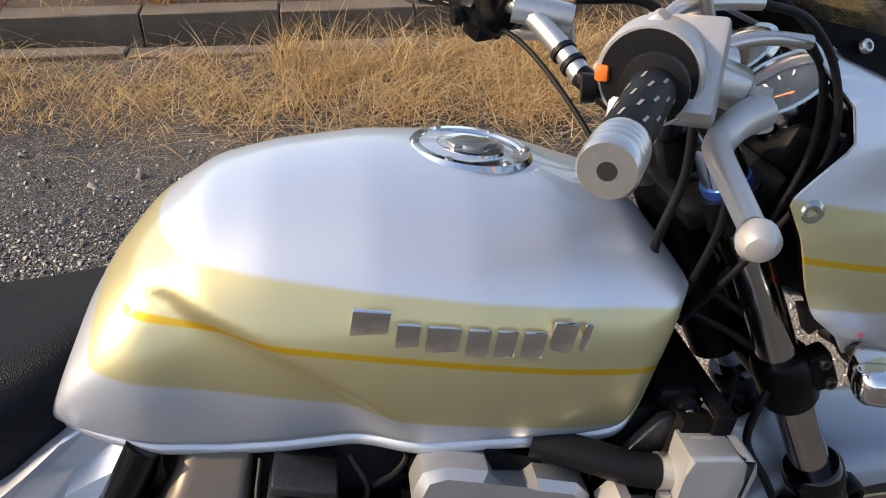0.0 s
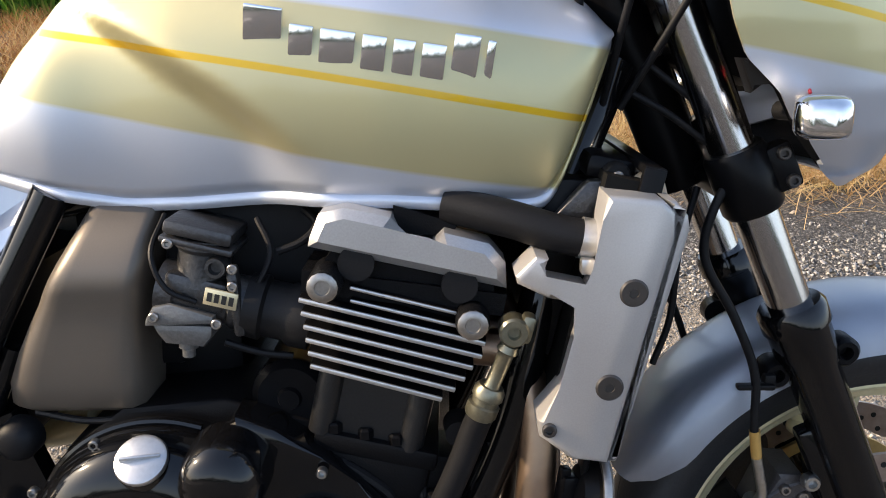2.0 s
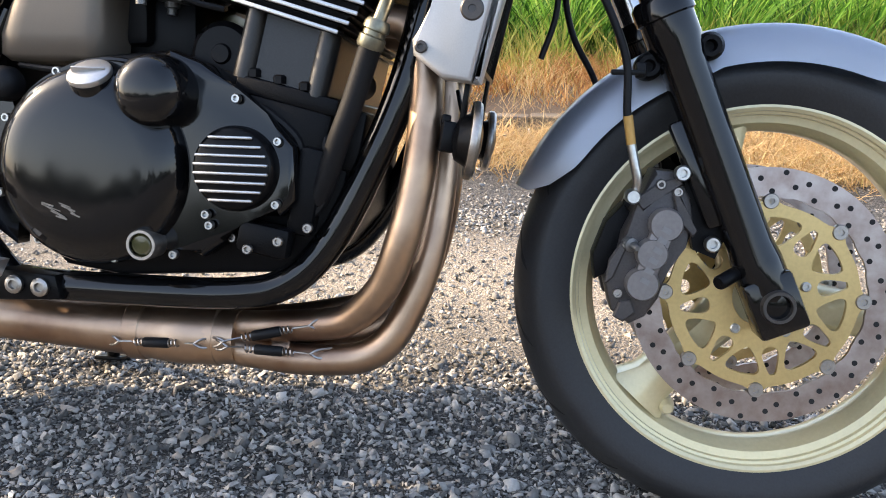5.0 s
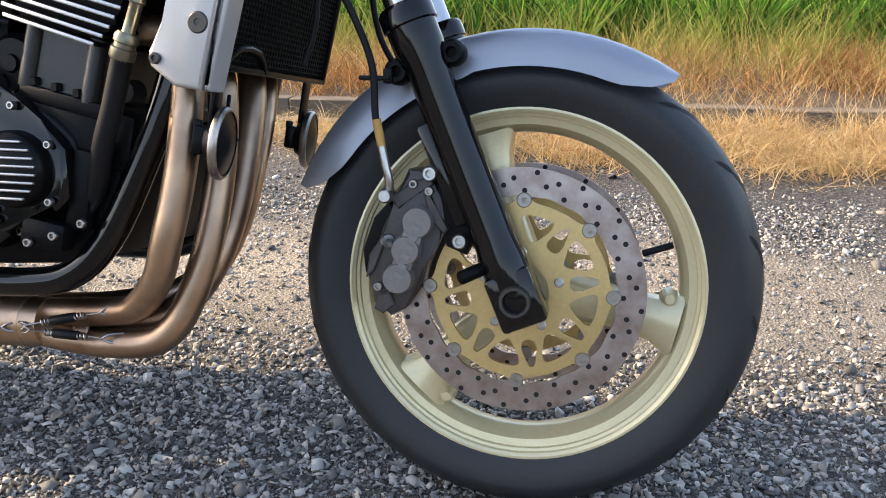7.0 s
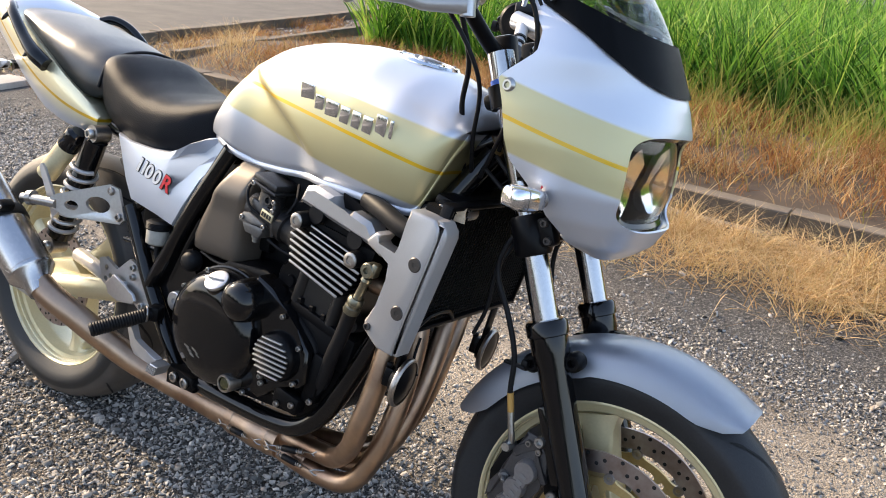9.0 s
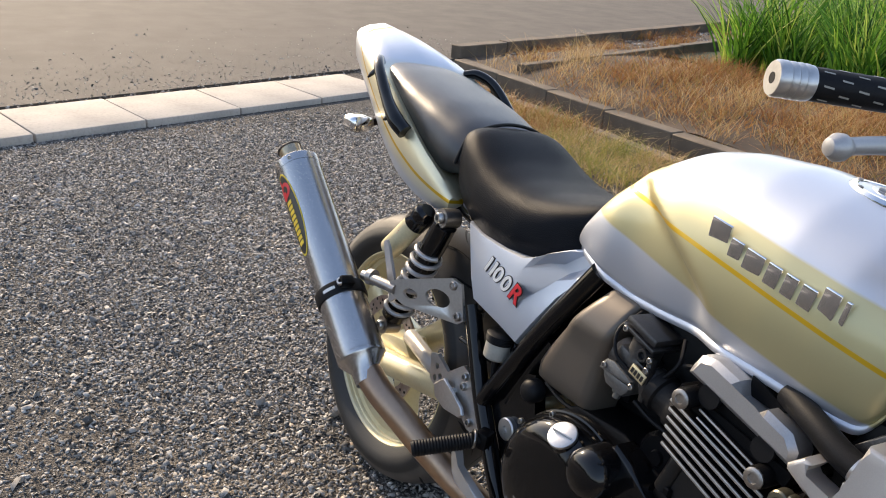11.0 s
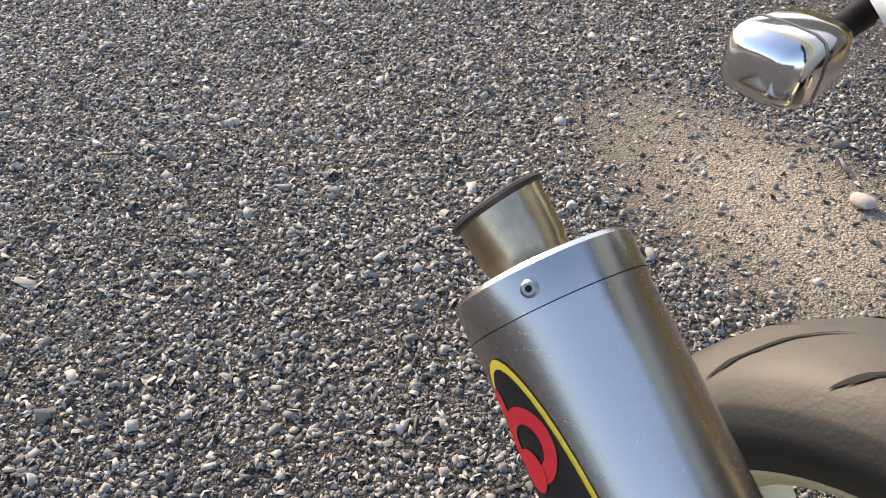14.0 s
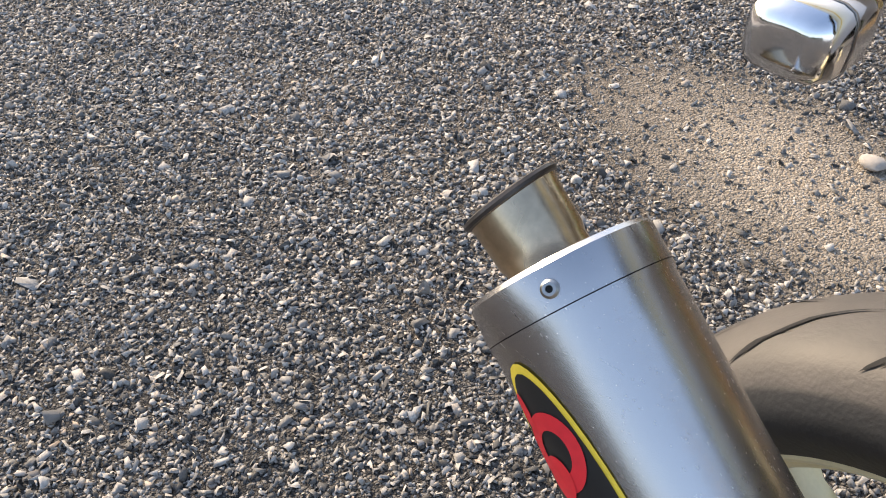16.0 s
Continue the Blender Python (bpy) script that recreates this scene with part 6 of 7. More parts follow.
rcal = part("rear_caliper", bm, "rim", bike, "cream rear brake caliper")
bm = B()
rod(bm, (0.12, -0.105, 0.40), (0.30, -0.125, 0.385), 0.017, 16)
part("torque_rod", bm, "alu_paint", rcal)
bm = B()
prism(bm, [(-0.075, 0.29), (-0.03, 0.275), (0.02, 0.27), (0.025, 0.33), (-0.04, 0.335), (-0.08, 0.315)], -0.160, -0.135, bevel=0.003)
part("chain_adjuster", bm, "alu", swing)
for sg in (-1, 1):
    y = 0.158 * sg
    a, b = Vector((0.233, y, 0.707)), Vector((0.112, y, 0.425))
    d = (b - a).normalized()
    bm = B()
    lathe(bm, a + d * 0.01, a + d * 0.14, [(0, 0.012), (0.05, 0.024), (0.75, 0.025), (0.8, 0.028), (1, 0.028)], 22)
    lathe(bm, a + d * 0.14, b - d * 0.02, [(0, 0.016), (1, 0.016)], 16)
    lathe(bm, b - d * 0.05, b - d * 0.03, [(0, 0.03), (1, 0.028)], 22)
    shock = part("rear_shock", bm, "black_gloss", bike, "black shock absorber with piggyback reservoir")
    bm = B()
    u, v = frame_of(d)
    hp = []
    n = 120
    for k in range(n + 1):
        t = 2 * math.pi * 7.5 * k / n
        hp.append(a + d * (0.085 + 0.175 * k / n) + (u * math.cos(t) + v * math.sin(t)) * 0.0285)
    tube(bm, hp, 0.0050, 8, 1, smooth=False)
    part("coil_spring", bm, "alu_paint", shock, "pale grey coil spring")
    for p in (a, b):
        bm = B()
        lathe(bm, p + Vector((0, 0.018, 0)), p + Vector((0, -0.018, 0)), [(0, 0.019), (1, 0.019)], 20)
        eye = part("shock_eye", bm, "steel", shock)
        bolts("eye_bolt", [tuple(p + Vector((0, sg * 0.019, 0)))], "bolt", eye, 0.011, 0.010, (0, sg, 0))
    bm = B()
    r0, r1 = Vector((0.150, y - 0.005 * sg, 0.690)), Vector((0.072, y + 0.012 * sg, 0.580))
    dd = (r1 - r0)
    lathe(bm, r0 + dd * 0.18, r1, [(0, 0.0235), (0.96, 0.0235), (1, 0.02)], 26)
    res = part("reservoir", bm, "cream_tube", shock, "cream damper reservoir with black cap")
    bm = B()
    lathe(bm, r0 - dd * 0.06, r0 + dd * 0.30, [(0, 0.016), (0.15, 0.024), (0.5, 0.026), (0.55, 0.0245), (1, 0.0245)], 26)
    part("reservoir_cap", bm, "black_gloss", res)
    bm = B()
    for k in range(4):
        q = r0 + dd * 0.62 + dd.normalized() * (0.006 * (k - 1.5)) + Vector((0.012, 0.0135 * sg, 0.0165))
        box(bm, q, (0.004, 0.012, 0.010), (25, -36, 20 * k - 30))
    part("reservoir_mark", bm, "red", res)
# muffler bracket plate with two real holes
def plate_with_holes(name, prof, holes, y0, y1, material, parent, label=""):
    bm = B()
    ef = []
    loops = [prof] + [[(cx + r * math.cos(2 * math.pi * k / 20) * ax, cz + r * math.sin(2 * math.pi * k / 20)) for k in range(20)] for cx, cz, r, ax in holes]
    for lp in loops:
        vs = [bm.verts.new((x, y0, z)) for x, z in lp]
        for k in range(len(vs)):
            ef.append(bm.edges.new((vs[k], vs[(k + 1) % len(vs)])))
    bmesh.ops.triangle_fill(bm, use_beauty=True, use_dissolve=False, edges=ef)
    fs = bm.faces[:]
    r = bmesh.ops.extrude_face_region(bm, geom=fs)
    bmesh.ops.translate(bm, vec=(0, y1 - y0, 0), verts=[g for g in r["geom"] if isinstance(g, bmesh.types.BMVert)])
    return part(name, bm, material, parent, label)


mb = plate_with_holes("muffler_bracket", [(0.192, 0.560), (0.206, 0.571), (0.302, 0.612), (0.320, 0.606), (0.350, 0.545), (0.334, 0.531), (0.226, 0.524), (0.200, 0.536)], [(0.234, 0.551, 0.0105, 1.25), (0.284, 0.563, 0.0175, 1.3)], -0.162, -0.156, "alu", bike, "drilled aluminium muffler hanger plate")
for v in mb.data.vertices:   # the plate is bent outwards to meet the can
    v.co.y -= 0.58 * max(0.0, 0.318 - v.co.x)
bolts("bracket_bolt", [(0.306, -0.166, 0.598), (0.334, -0.163, 0.547)], "steel", mb, 0.009, 0.007)
bm = B()
tube(bm, [(0.205, -0.226, 0.548), (0.165, -0.236, 0.546), (0.112, -0.246, 0.541)], [0.010, 0.011, 0.010], 14, 4)
lathe(bm, (0.138, -0.236, 0.545), (0.126, -0.240, 0.543), [(0, 0.0165), (1, 0.0165)], 18)
part("hanger_arm", bm, "steel", mb, "bare metal spacer between plate and can")
bm = B()
secs = []
for x, y, z, w in ((0.188, -0.213, 0.518, 0.013), (0.180, -0.212, 0.530, 0.014), (0.150, -0.209, 0.566, 0.011), (0.118, -0.206, 0.604, 0.009), (0.108, -0.205, 0.614, 0.005)):
    secs.append([Vector((x + a * w * 0.75, y + b * 0.003, z + a * w * 0.65)) for a, b in ((-1, -1), (1, -1), (1, 1), (-1, 1))])
loft(bm, secs)
part("hanger_blade", bm, "alu_cast", mb, "grey blade-like stay beside the shock")
bm = B()
tube(bm, [(0.335, -0.14, 0.55), (0.40, -0.13, 0.62), (0.47, -0.125, 0.68)], 0.012, 10, 4)
tube(bm, [(0.330, -0.14, 0.498), (0.385, -0.14, 0.500), (0.445, -0.14, 0.503)], 0.006, 10, 4)
part("rear_stay", bm, "black_gloss", frame_ob)
# footrest plate, peg and pedal
rs = plate_with_holes("footrest_plate", [(0.272, 0.440), (0.292, 0.447), (0.335, 0.430), (0.375, 0.465), (0.394, 0.460), (0.474, 0.376), (0.475, 0.362), (0.425, 0.358), (0.385, 0.382), (0.33, 0.372), (0.285, 0.392)], [(0.300, 0.425, 0.006, 1), (0.315, 0.410, 0.006, 1), (0.300, 0.400, 0.006, 1), (0.33, 0.392, 0.006, 1)], -0.157, -0.149, "alu", bike, "drilled aluminium footrest plate")
bolts("plate_bolt", [(0.391, -0.157, 0.450), (0.392, -0.157, 0.430), (0.430, -0.157, 0.376), (0.365, -0.157, 0.405)], "bolt", rs, 0.0080, 0.008)
bm = B()
prism(bm, [(0.318, 0.398), (0.345, 0.424), (0.375, 0.412), (0.412, 0.398), (0.420, 0.386), (0.412, 0.376), (0.362, 0.368), (0.33, 0.376)], -0.172, -0.166, bevel=0.002, seg=1)
part("heel_plate", bm, "alu", rs, "plain bare heel plate")
bm = B()
pg0, pg1 = Vector((0.500, -0.185, 0.388)), Vector((0.447, -0.292, 0.352))
lathe(bm, pg0, pg1, [(0, 0.012)] + [(0.12 + 0.86 * k / 40, 0.0150 if k % 2 else 0.0135) for k in range(41)] + [(1, 0.012)], 20)
peg = part("footrest", bm, "rubber", bike, "knurled black footrest")
bm = B()
box(bm, pg0 + Vector((0.000, 0.006, 0)), (0.026, 0.034, 0.032), (0, 0, 25), 0.006)
hinge = part("peg_hinge", bm, "black_cast", peg)
bm = B()
lathe(bm, pg0 + Vector((-0.004, -0.012, 0)), pg0 + Vector((-0.006, -0.016, 0)), [(0, 0.0165), (0.5, 0.0175), (1, 0.0165), (1, 0.0125), (0, 0.0125)], 24, cap=False)
part("hinge_ring", bm, "steel", hinge)
bm = B()
prism(bm, [(0.466, 0.362), (0.480, 0.366), (0.496, 0.335), (0.530, 0.325), (0.566, 0.316), (0.562, 0.296), (0.530, 0.302), (0.498, 0.304), (0.484, 0.318)], -0.222, -0.206, bevel=0.003)
pedal = part("brake_pedal", bm, "alu_paint", bike, "flat forged silver brake pedal")
bm = B()
prism(bm, [(0.556, 0.293), (0.570, 0.315), (0.592, 0.312), (0.581, 0.291)], -0.240, -0.206, bevel=0.002, seg=1)
for k in range(6):
    for q in range(4):
        box(bm, (0.5635 + 0.0045 * k + 0.001 * q, -0.2405, 0.2965 + 0.0046 * q), (0.0026, 0.002, 0.0028), (0, 20, 0))
part("pedal_pad", bm, "alu", pedal, "knurled pad")
bm = B()
lathe(bm, (0.446, -0.15, 0.518), (0.446, -0.15, 0.552), [(0, 0.020), (0.1, 0.024), (0.9, 0.024), (1, 0.022)], 22)
pot = part("brake_fluid_bottle", bm, "milky", bike, "milky rear brake fluid bottle")
bm = B()
lathe(bm, (0.446, -0.15, 0.550), (0.446, -0.15, 0.568), [(0, 0.025)] + [(0.1 + 0.08 * k, 0.0265 if k % 2 else 0.0255) for k in range(10)] + [(1, 0.022)], 22)
part("bottle_cap", bm, "plastic", pot)
bm = B()
tube(bm, [(0.446, -0.15, 0.52), (0.45, -0.15, 0.49), (0.47, -0.15, 0.46)], 0.006, 8, 4)
part("bottle_hose", bm, "rubber", pot)
bm = B()
box(bm, (0.435, 0.0, 0.575), (0.20, 0.215, 0.20), (0, 6, 0), 0.015)
box(bm, (0.40, 0.0, 0.46), (0.10, 0.17, 0.12), (0, 20, 0), 0.015)
part("battery_box", bm, "plastic", bike)
# side stand
bm = B()
tube(bm, [(0.52, 0.14, 0.27), (0.49, 0.20, 0.18), (0.45, 0.285, 0.062)], 0.011, 12, 5)
box(bm, (0.447, 0.290, 0.056), (0.05, 0.045, 0.008), (-10, 0, 0), 0.003)
part("side_stand", bm, "black_satin", bike)

# ---- seat, side covers, tail ----
def body_loft(bm, tab, n_top=14, e=2.6):
    """Cushion-like rings from rows of x, top z, bottom z, half width."""
    xs = [tab[0][0] + (tab[-1][0] - tab[0][0]) * i / 44 for i in range(45)]
    rows = []
    sgn = 1 if tab[-1][0] > tab[0][0] else -1
    t2 = tab if sgn > 0 else list(reversed(tab))
    for x in sorted(xs):
        rows.append((x,) + lerp_table(t2, x))
    sm = rows
    for _ in range(3):
        sm = [sm[0]] + [tuple([sm[i][0]] + [sm[i][k] * 0.5 + (sm[i - 1][k] + sm[i + 1][k]) * 0.25 for k in range(1, 4)]) for i in range(1, len(sm) - 1)] + [sm[-1]]
    secs = []
    for x, zt, zb, w in sm:
        half = [(w * 0.86, zb), (w * 0.97, zb + 0.004), (w, zb + (zt - zb) * 0.3)]
        for k in range(1, n_top + 1):
            th = math.pi / 2 * k / n_top
            half.append((w * max(0.0, math.cos(th)) ** (2 / e), zb + (zt - zb) * (0.3 + 0.7 * math.sin(th) ** (2 / e))))
        half[-1] = (0.0, half[-1][1])
        ring = [Vector((x, -y, z)) for y, z in half] + [Vector((x, y, z)) for y, z in reversed(half[:-1])]
        secs.append(ring)
    loft(bm, secs)


bm = B()
body_loft(bm, [(0.562, 0.856, 0.768, 0.085), (0.53, 0.846, 0.748, 0.108), (0.47, 0.830, 0.716, 0.135), (0.41, 0.820, 0.702, 0.149), (0.34, 0.824, 0.706, 0.153), (0.28, 0.842, 0.722, 0.150), (0.23, 0.868, 0.745, 0.142), (0.19, 0.885, 0.775, 0.132), (0.168, 0.880, 0.81, 0.115)], e=3.3)
seat = part("rider_seat", bm, "seat", bike, "black textured vinyl rider seat", 70)
bm = B()
body_loft(bm, [(0.19, 0.862, 0.785, 0.118), (0.14, 0.888, 0.770, 0.132), (0.06, 0.908, 0.800, 0.137), (-0.04, 0.925, 0.845, 0.133), (-0.12, 0.938, 0.880, 0.122), (-0.19, 0.942, 0.905, 0.102), (-0.235, 0.930, 0.915, 0.07)])
pillion = part("pillion_seat", bm, "seat_top", bike, "smooth black passenger seat", 70)
bm = B()
hump = [(0.168 + 0.0, -0.115 + 0.23 * k / 16, 0.0) for k in range(17)]
tube(bm, [(0.172, -0.128 + 0.256 * k / 16, 0.80 + 0.088 * math.sin(math.pi * k / 16) ** 0.35) for k in range(17)], 0.0035, 8, 3)
part("seat_piping", bm, "rubber", seat)
# tail: two skins with a rounded end
bm = B()
TL = [  # x, upper z, lower z, upper half width, lower half width
    (0.205, 0.740, 0.714, 0.143, 0.140), (0.16, 0.768, 0.700, 0.148, 0.141), (0.08, 0.806, 0.702, 0.152, 0.142), (-0.02, 0.862, 0.724, 0.152, 0.137), (-0.12, 0.910, 0.775, 0.144, 0.128),
    (-0.22, 0.945, 0.838, 0.130, 0.115), (-0.32, 0.970, 0.884, 0.108, 0.095), (-0.40, 0.982, 0.908, 0.078, 0.068), (-0.435, 0.980, 0.940, 0.045, 0.040), (-0.445, 0.970, 0.955, 0.02, 0.015)]
rows = []
for i in range(41):
    x = 0.205 - 0.65 * i / 40
    zu, zl, wu, wl = lerp_table(list(reversed(TL)), x)
    top = zu + 0.022 * smooth01((-0.18 - x) / 0.08)
    half = [(max(0.0, wl - 0.03), zl + 0.012), (wl - 0.006, zl), (wl + 0.006, zl + (zu - zl) * 0.25), (wl * 0.35 + wu * 0.65 + 0.004, zl + (zu - zl) * 0.62), (wu + 0.001, zl + (zu - zl) * 0.88), (wu - 0.006, zu), (wu * 0.6, zu * 0.45 + top * 0.55), (0.0, top)]
    if x > -0.18:
        half[-2], half[-1] = (wu - 0.03, zu - 0.01), (0.0, zu - 0.02)
    rows.append([Vector((x, -y, z)) for y, z in half] + [Vector((x, y, z)) for y, z in reversed(half[:-1])])
for _ in range(2):
    rows = [rows[0]] + [[rows[i][k] * 0.5 + (rows[i - 1][k] + rows[i + 1][k]) * 0.25 for k in range(len(rows[i]))] for i in range(1, len(rows) - 1)] + [rows[-1]]
loft(bm, rows)
tail = part("tail_cowl", bm, "tail", bike, "cream and silver tail cowl with yellow line", 60)
for sg in (-1, 1):
    bm = B()
    tube(bm, [(-0.190, 0.118 * sg, 0.930), (-0.165, 0.138 * sg, 0.938), (-0.120, 0.160 * sg, 0.922), (-0.05, 0.170 * sg, 0.872), (-0.002, 0.170 * sg, 0.840), (0.026, 0.160 * sg, 0.822)], [0.011, 0.012, 0.012, 0.013, 0.0175, 0.017], 14, 6)
    tube(bm, [(-0.13, 0.160 * sg, 0.922), (-0.135, 0.170 * sg, 0.908), (-0.142, 0.172 * sg, 0.900)], [0.006, 0.005, 0.002], 8, 3)
    tube(bm, [(-0.02, 0.170 * sg, 0.850), (-0.022, 0.180 * sg, 0.838), (-0.03, 0.182 * sg, 0.832)], [0.007, 0.005, 0.002], 8, 3)
    part("grab_rail", bm, "black_gloss", bike, "black grab handle beside the passenger seat")
    # side covers
    bm = B()
    sc = [(0.285, 0.722), (0.33, 0.714), (0.40, 0.712), (0.455, 0.716), (0.483, 0.728), (0.509, 0.746), (0.536, 0.762), (0.565, 0.770), (0.596, 0.757), (0.585, 0.730), (0.549, 0.679), (0.517, 0.615), (0.490, 0.566), (0.44, 0.576), (0.35, 0.590), (0.325, 0.63)]
    secs = []
    for yy, k in ((0.100, 1.0), (0.135, 1.0), (0.150, 0.985), (0.155, 0.95), (0.1585, 0.6)):
        secs.append([Vector((0.44 + (x - 0.44) * k, sg * (yy - 0.32 * max(0, x - 0.515) - 0.9 * max(0, z - 0.738) - 0.03 * max(0, 0.34 - x)), 0.66 + (z - 0.66) * k)) for x, z in sc])
    loft(bm, secs)
    cov = part("side_cover", bm, "pearl", bike, "pale silver side cover with model badge", 30)
    if sg < 0:
        for ch, x0, mt in (("1", 0.362, "white_mark"), ("1", 0.377, "white_mark"), ("0", 0.393, "white_mark"), ("0", 0.418, "white_mark"), ("R", 0.4445, "red")):
            for layer, (mat, ex, dy) in enumerate(((("black_print", 0.0022, 0.0) if ch != "R" else ("black_print", 0.0026, 0.0)), (mt, 0.0, 0.0012))):
                cu = bpy.data.curves.new("letter", "FONT")
                cu.body, cu.size, cu.extrude, cu.offset = ch, 0.047 if ch == "R" else 0.044, 0.0004, 0.0010 + ex * 0.7
                cu.shear = 0.22
                tmp = new("letter_tmp", cu)
                me = bpy.data.meshes.new_from_object(tmp.evaluated_get(bpy.context.evaluated_depsgraph_get()))
                bpy.data.objects.remove(tmp)
                me.materials.append(M[mat])
                o = new("badge_letter", me)
                o.parent = cov
                o.matrix_local = pose(x0, -0.1592 - dy, 0.662 - (x0 - 0.362) * 0.26, 90, 14.5, 0)
# ---- tail lamp and turn signals ----
def turn_signal(base, tip, stalk, k1=1.0, name="turn_signal"):
    """A chrome bullet on a black stalk, with a lens behind."""
    base, tip = Vector(base), Vector(tip)
    bm = B()
    d = (tip - base).normalized()
    u, v = frame_of(d)
    secs = []
    L = (tip - base).length
    for f, w, h in ((0, 0.013, 0.015), (0.05, 0.020, 0.024), (0.3, 0.025, 0.028), (0.76, 0.026, 0.029), (0.92, 0.023, 0.025), (0.99, 0.015, 0.017), (1.0, 0.010, 0.012)):
        ring = []
        for k in range(16):
            t = 2 * math.pi * k / 16
            c, s2 = math.cos(t), math.sin(t)
            ring.append(base + d * L * f + u * (k1 * w * math.copysign(abs(c) ** 0.5, c)) + v * (0.72 * k1 * h * math.copysign(abs(s2) ** 0.5, s2)))
        secs.append(ring)
    loft(bm, secs)
    ob = part(name, bm, "chrome", bike, "chrome turn signal on a black stalk", 55)
    bm = B()
    tube(bm, [base + d * 0.004, base * 0.5 + Vector(stalk) * 0.5, stalk], [0.010, 0.008, 0.009], 12, 4)
    part("signal_stalk", bm, "rubber", ob)
    bm = B()
    lathe(bm, base + d * 0.004, base - d * 0.008, [(0, 0.014), (1, 0.012)], 14)
    part("signal_collar", bm, "steel", ob)
    bm = B()
    secs = []
    for k in range(16):
        t = 2 * math.pi * k / 16
        c, s2 = math.cos(t), math.sin(t)
        e1 = u * (k1 * 0.0262 * math.copysign(abs(c) ** 0.5, c)) + v * (0.72 * k1 * 0.0292 * math.copysign(abs(s2) ** 0.5, s2))
        secs.append([base + d * L * f + e1 * g for f, g in ((0.60, 0.99), (0.60, 1.012), (0.625, 1.012), (0.625, 0.99))])
    loft(bm, secs + secs[:1], cap=False)
    part("signal_seam", bm, "steel", ob)


for sg in (-1, 1):
    turn_signal((-0.205, 0.113 * sg, 0.788), (-0.200, 0.171 * sg, 0.783), (-0.216, 0.060 * sg, 0.795), 0.94)
    turn_signal((1.292, 0.175 * sg, 0.822), (1.270, 0.236 * sg, 0.823), (1.280, 0.12 * sg, 0.820), 0.85)
bm = B()
tube(bm, [(1.275, -0.115, 0.87), (1.282, -0.14, 0.865), (1.285, -0.155, 0.852), (1.287, -0.165, 0.838)], 0.0016, 6, 5)
part("signal_wire", bm, "red_wire", bike)

# ---- cowl, headlight, screen ----
CW = [  # z, rear x, half width, front x
    (0.745, 1.360, 0.075, 1.380), (0.765, 1.325, 0.118, 1.405), (0.80, 1.288, 0.146, 1.424), (0.84, 1.262, 0.160, 1.434), (0.870, 1.228, 0.168, 1.436), (0.90, 1.214, 0.172, 1.434),
    (0.95, 1.200, 0.173, 1.424), (0.985, 1.184, 0.170, 1.412), (1.00, 1.200, 0.168, 1.404), (1.03, 1.236, 0.164, 1.392), (1.06, 1.234, 0.155, 1.378), (1.10, 1.200, 0.140, 1.355), (1.13, 1.175, 0.130, 1.33)]


def cowl_point(u, z, inset=0.0):
    """u from 0 (right rear edge) over 1 (front) to 2 (left rear edge)."""
    xr, w, xf = lerp_table(CW, z)
    uu = u if u <= 1 else 2 - u
    th = math.pi / 2 * uu
    e = 0.72
    y = -(w - inset) * max(0.0, math.cos(th)) ** e
    x = xr + (xf - inset - xr) * max(0.0, math.sin(th)) ** 0.86
    return Vector((x, y if u <= 1 else -y, z))


def cowl_top(u):
    uu = u if u <= 1 else 2 - u
    return 1.118 - 0.108 * math.sin(math.pi / 2 * uu) ** 0.9


bm = B()
NU, NV = 96, 52
rows = []
for i in range(NU + 1):
    u = 2 * i / NU
    zt = cowl_top(u)
    rows.append([cowl_point(u, 0.745 + (zt - 0.745) * k / NV) for k in range(NV + 1)])
loft(bm, rows, closed=False)
# open the front for the headlight: a rounded oblong hole
HW, HZ, HC, HN = 0.122, 0.072, 0.870, 5.0


def oblong(y, z):
    return (abs(y / HW) ** HN + abs((z - HC) / HZ) ** HN) ** (1 / HN)


def cowl_front(y, z):
    """The skin's x at y and z."""
    xr, w, xf = lerp_table(CW, z)
    c = min(1.0, abs(y) / w) ** (1 / 0.72)
    return xr + (xf - xr) * math.sqrt(max(0.0, 1 - c * c)) ** 0.86


bmesh.ops.delete(bm, geom=[f for f in bm.faces if f.calc_center_median().x > 1.30 and oblong(f.calc_center_median().y, f.calc_center_median().z) < 1.0], context="FACES")
for v in bm.verts:
    if v.co.x > 1.28 and v.is_boundary and 0.6 < oblong(v.co.y, v.co.z) < 1.4 and 0.76 < v.co.z < 0.97:
        k = 1 / oblong(v.co.y, v.co.z)
        y, z = v.co.y * k, HC + (v.co.z - HC) * k
        v.co = Vector((cowl_front(y, z), y, z))
bmesh.ops.solidify(bm, geom=bm.faces[:], thickness=0.004)
cowl = part("front_cowl", bm, "cowl", bike, "silver and cream half fairing", 60)
bm = B()
loft(bm, [[cowl_point(2 * i / 48, 0.752 + (cowl_top(2 * i / 48) - 0.006 - 0.752) * k / 20, 0.008) for k in range(21)] for i in range(49)], closed=False)
bmesh.ops.delete(bm, geom=[f for f in bm.faces if f.calc_center_median().x > 1.30 and oblong(f.calc_center_median().y, f.calc_center_median().z) < 1.15], context="FACES")
part("cowl_lining", bm, "plastic", cowl, "black inside of the fairing", 60)
bm = B()
ring = []
outl = []
for k in range(64):
    t = 2 * math.pi * k / 64
    c, s2 = math.cos(t), math.sin(t)
    outl.append((math.copysign(abs(c) ** (2 / HN), c), math.copysign(abs(s2) ** (2 / HN), s2)))


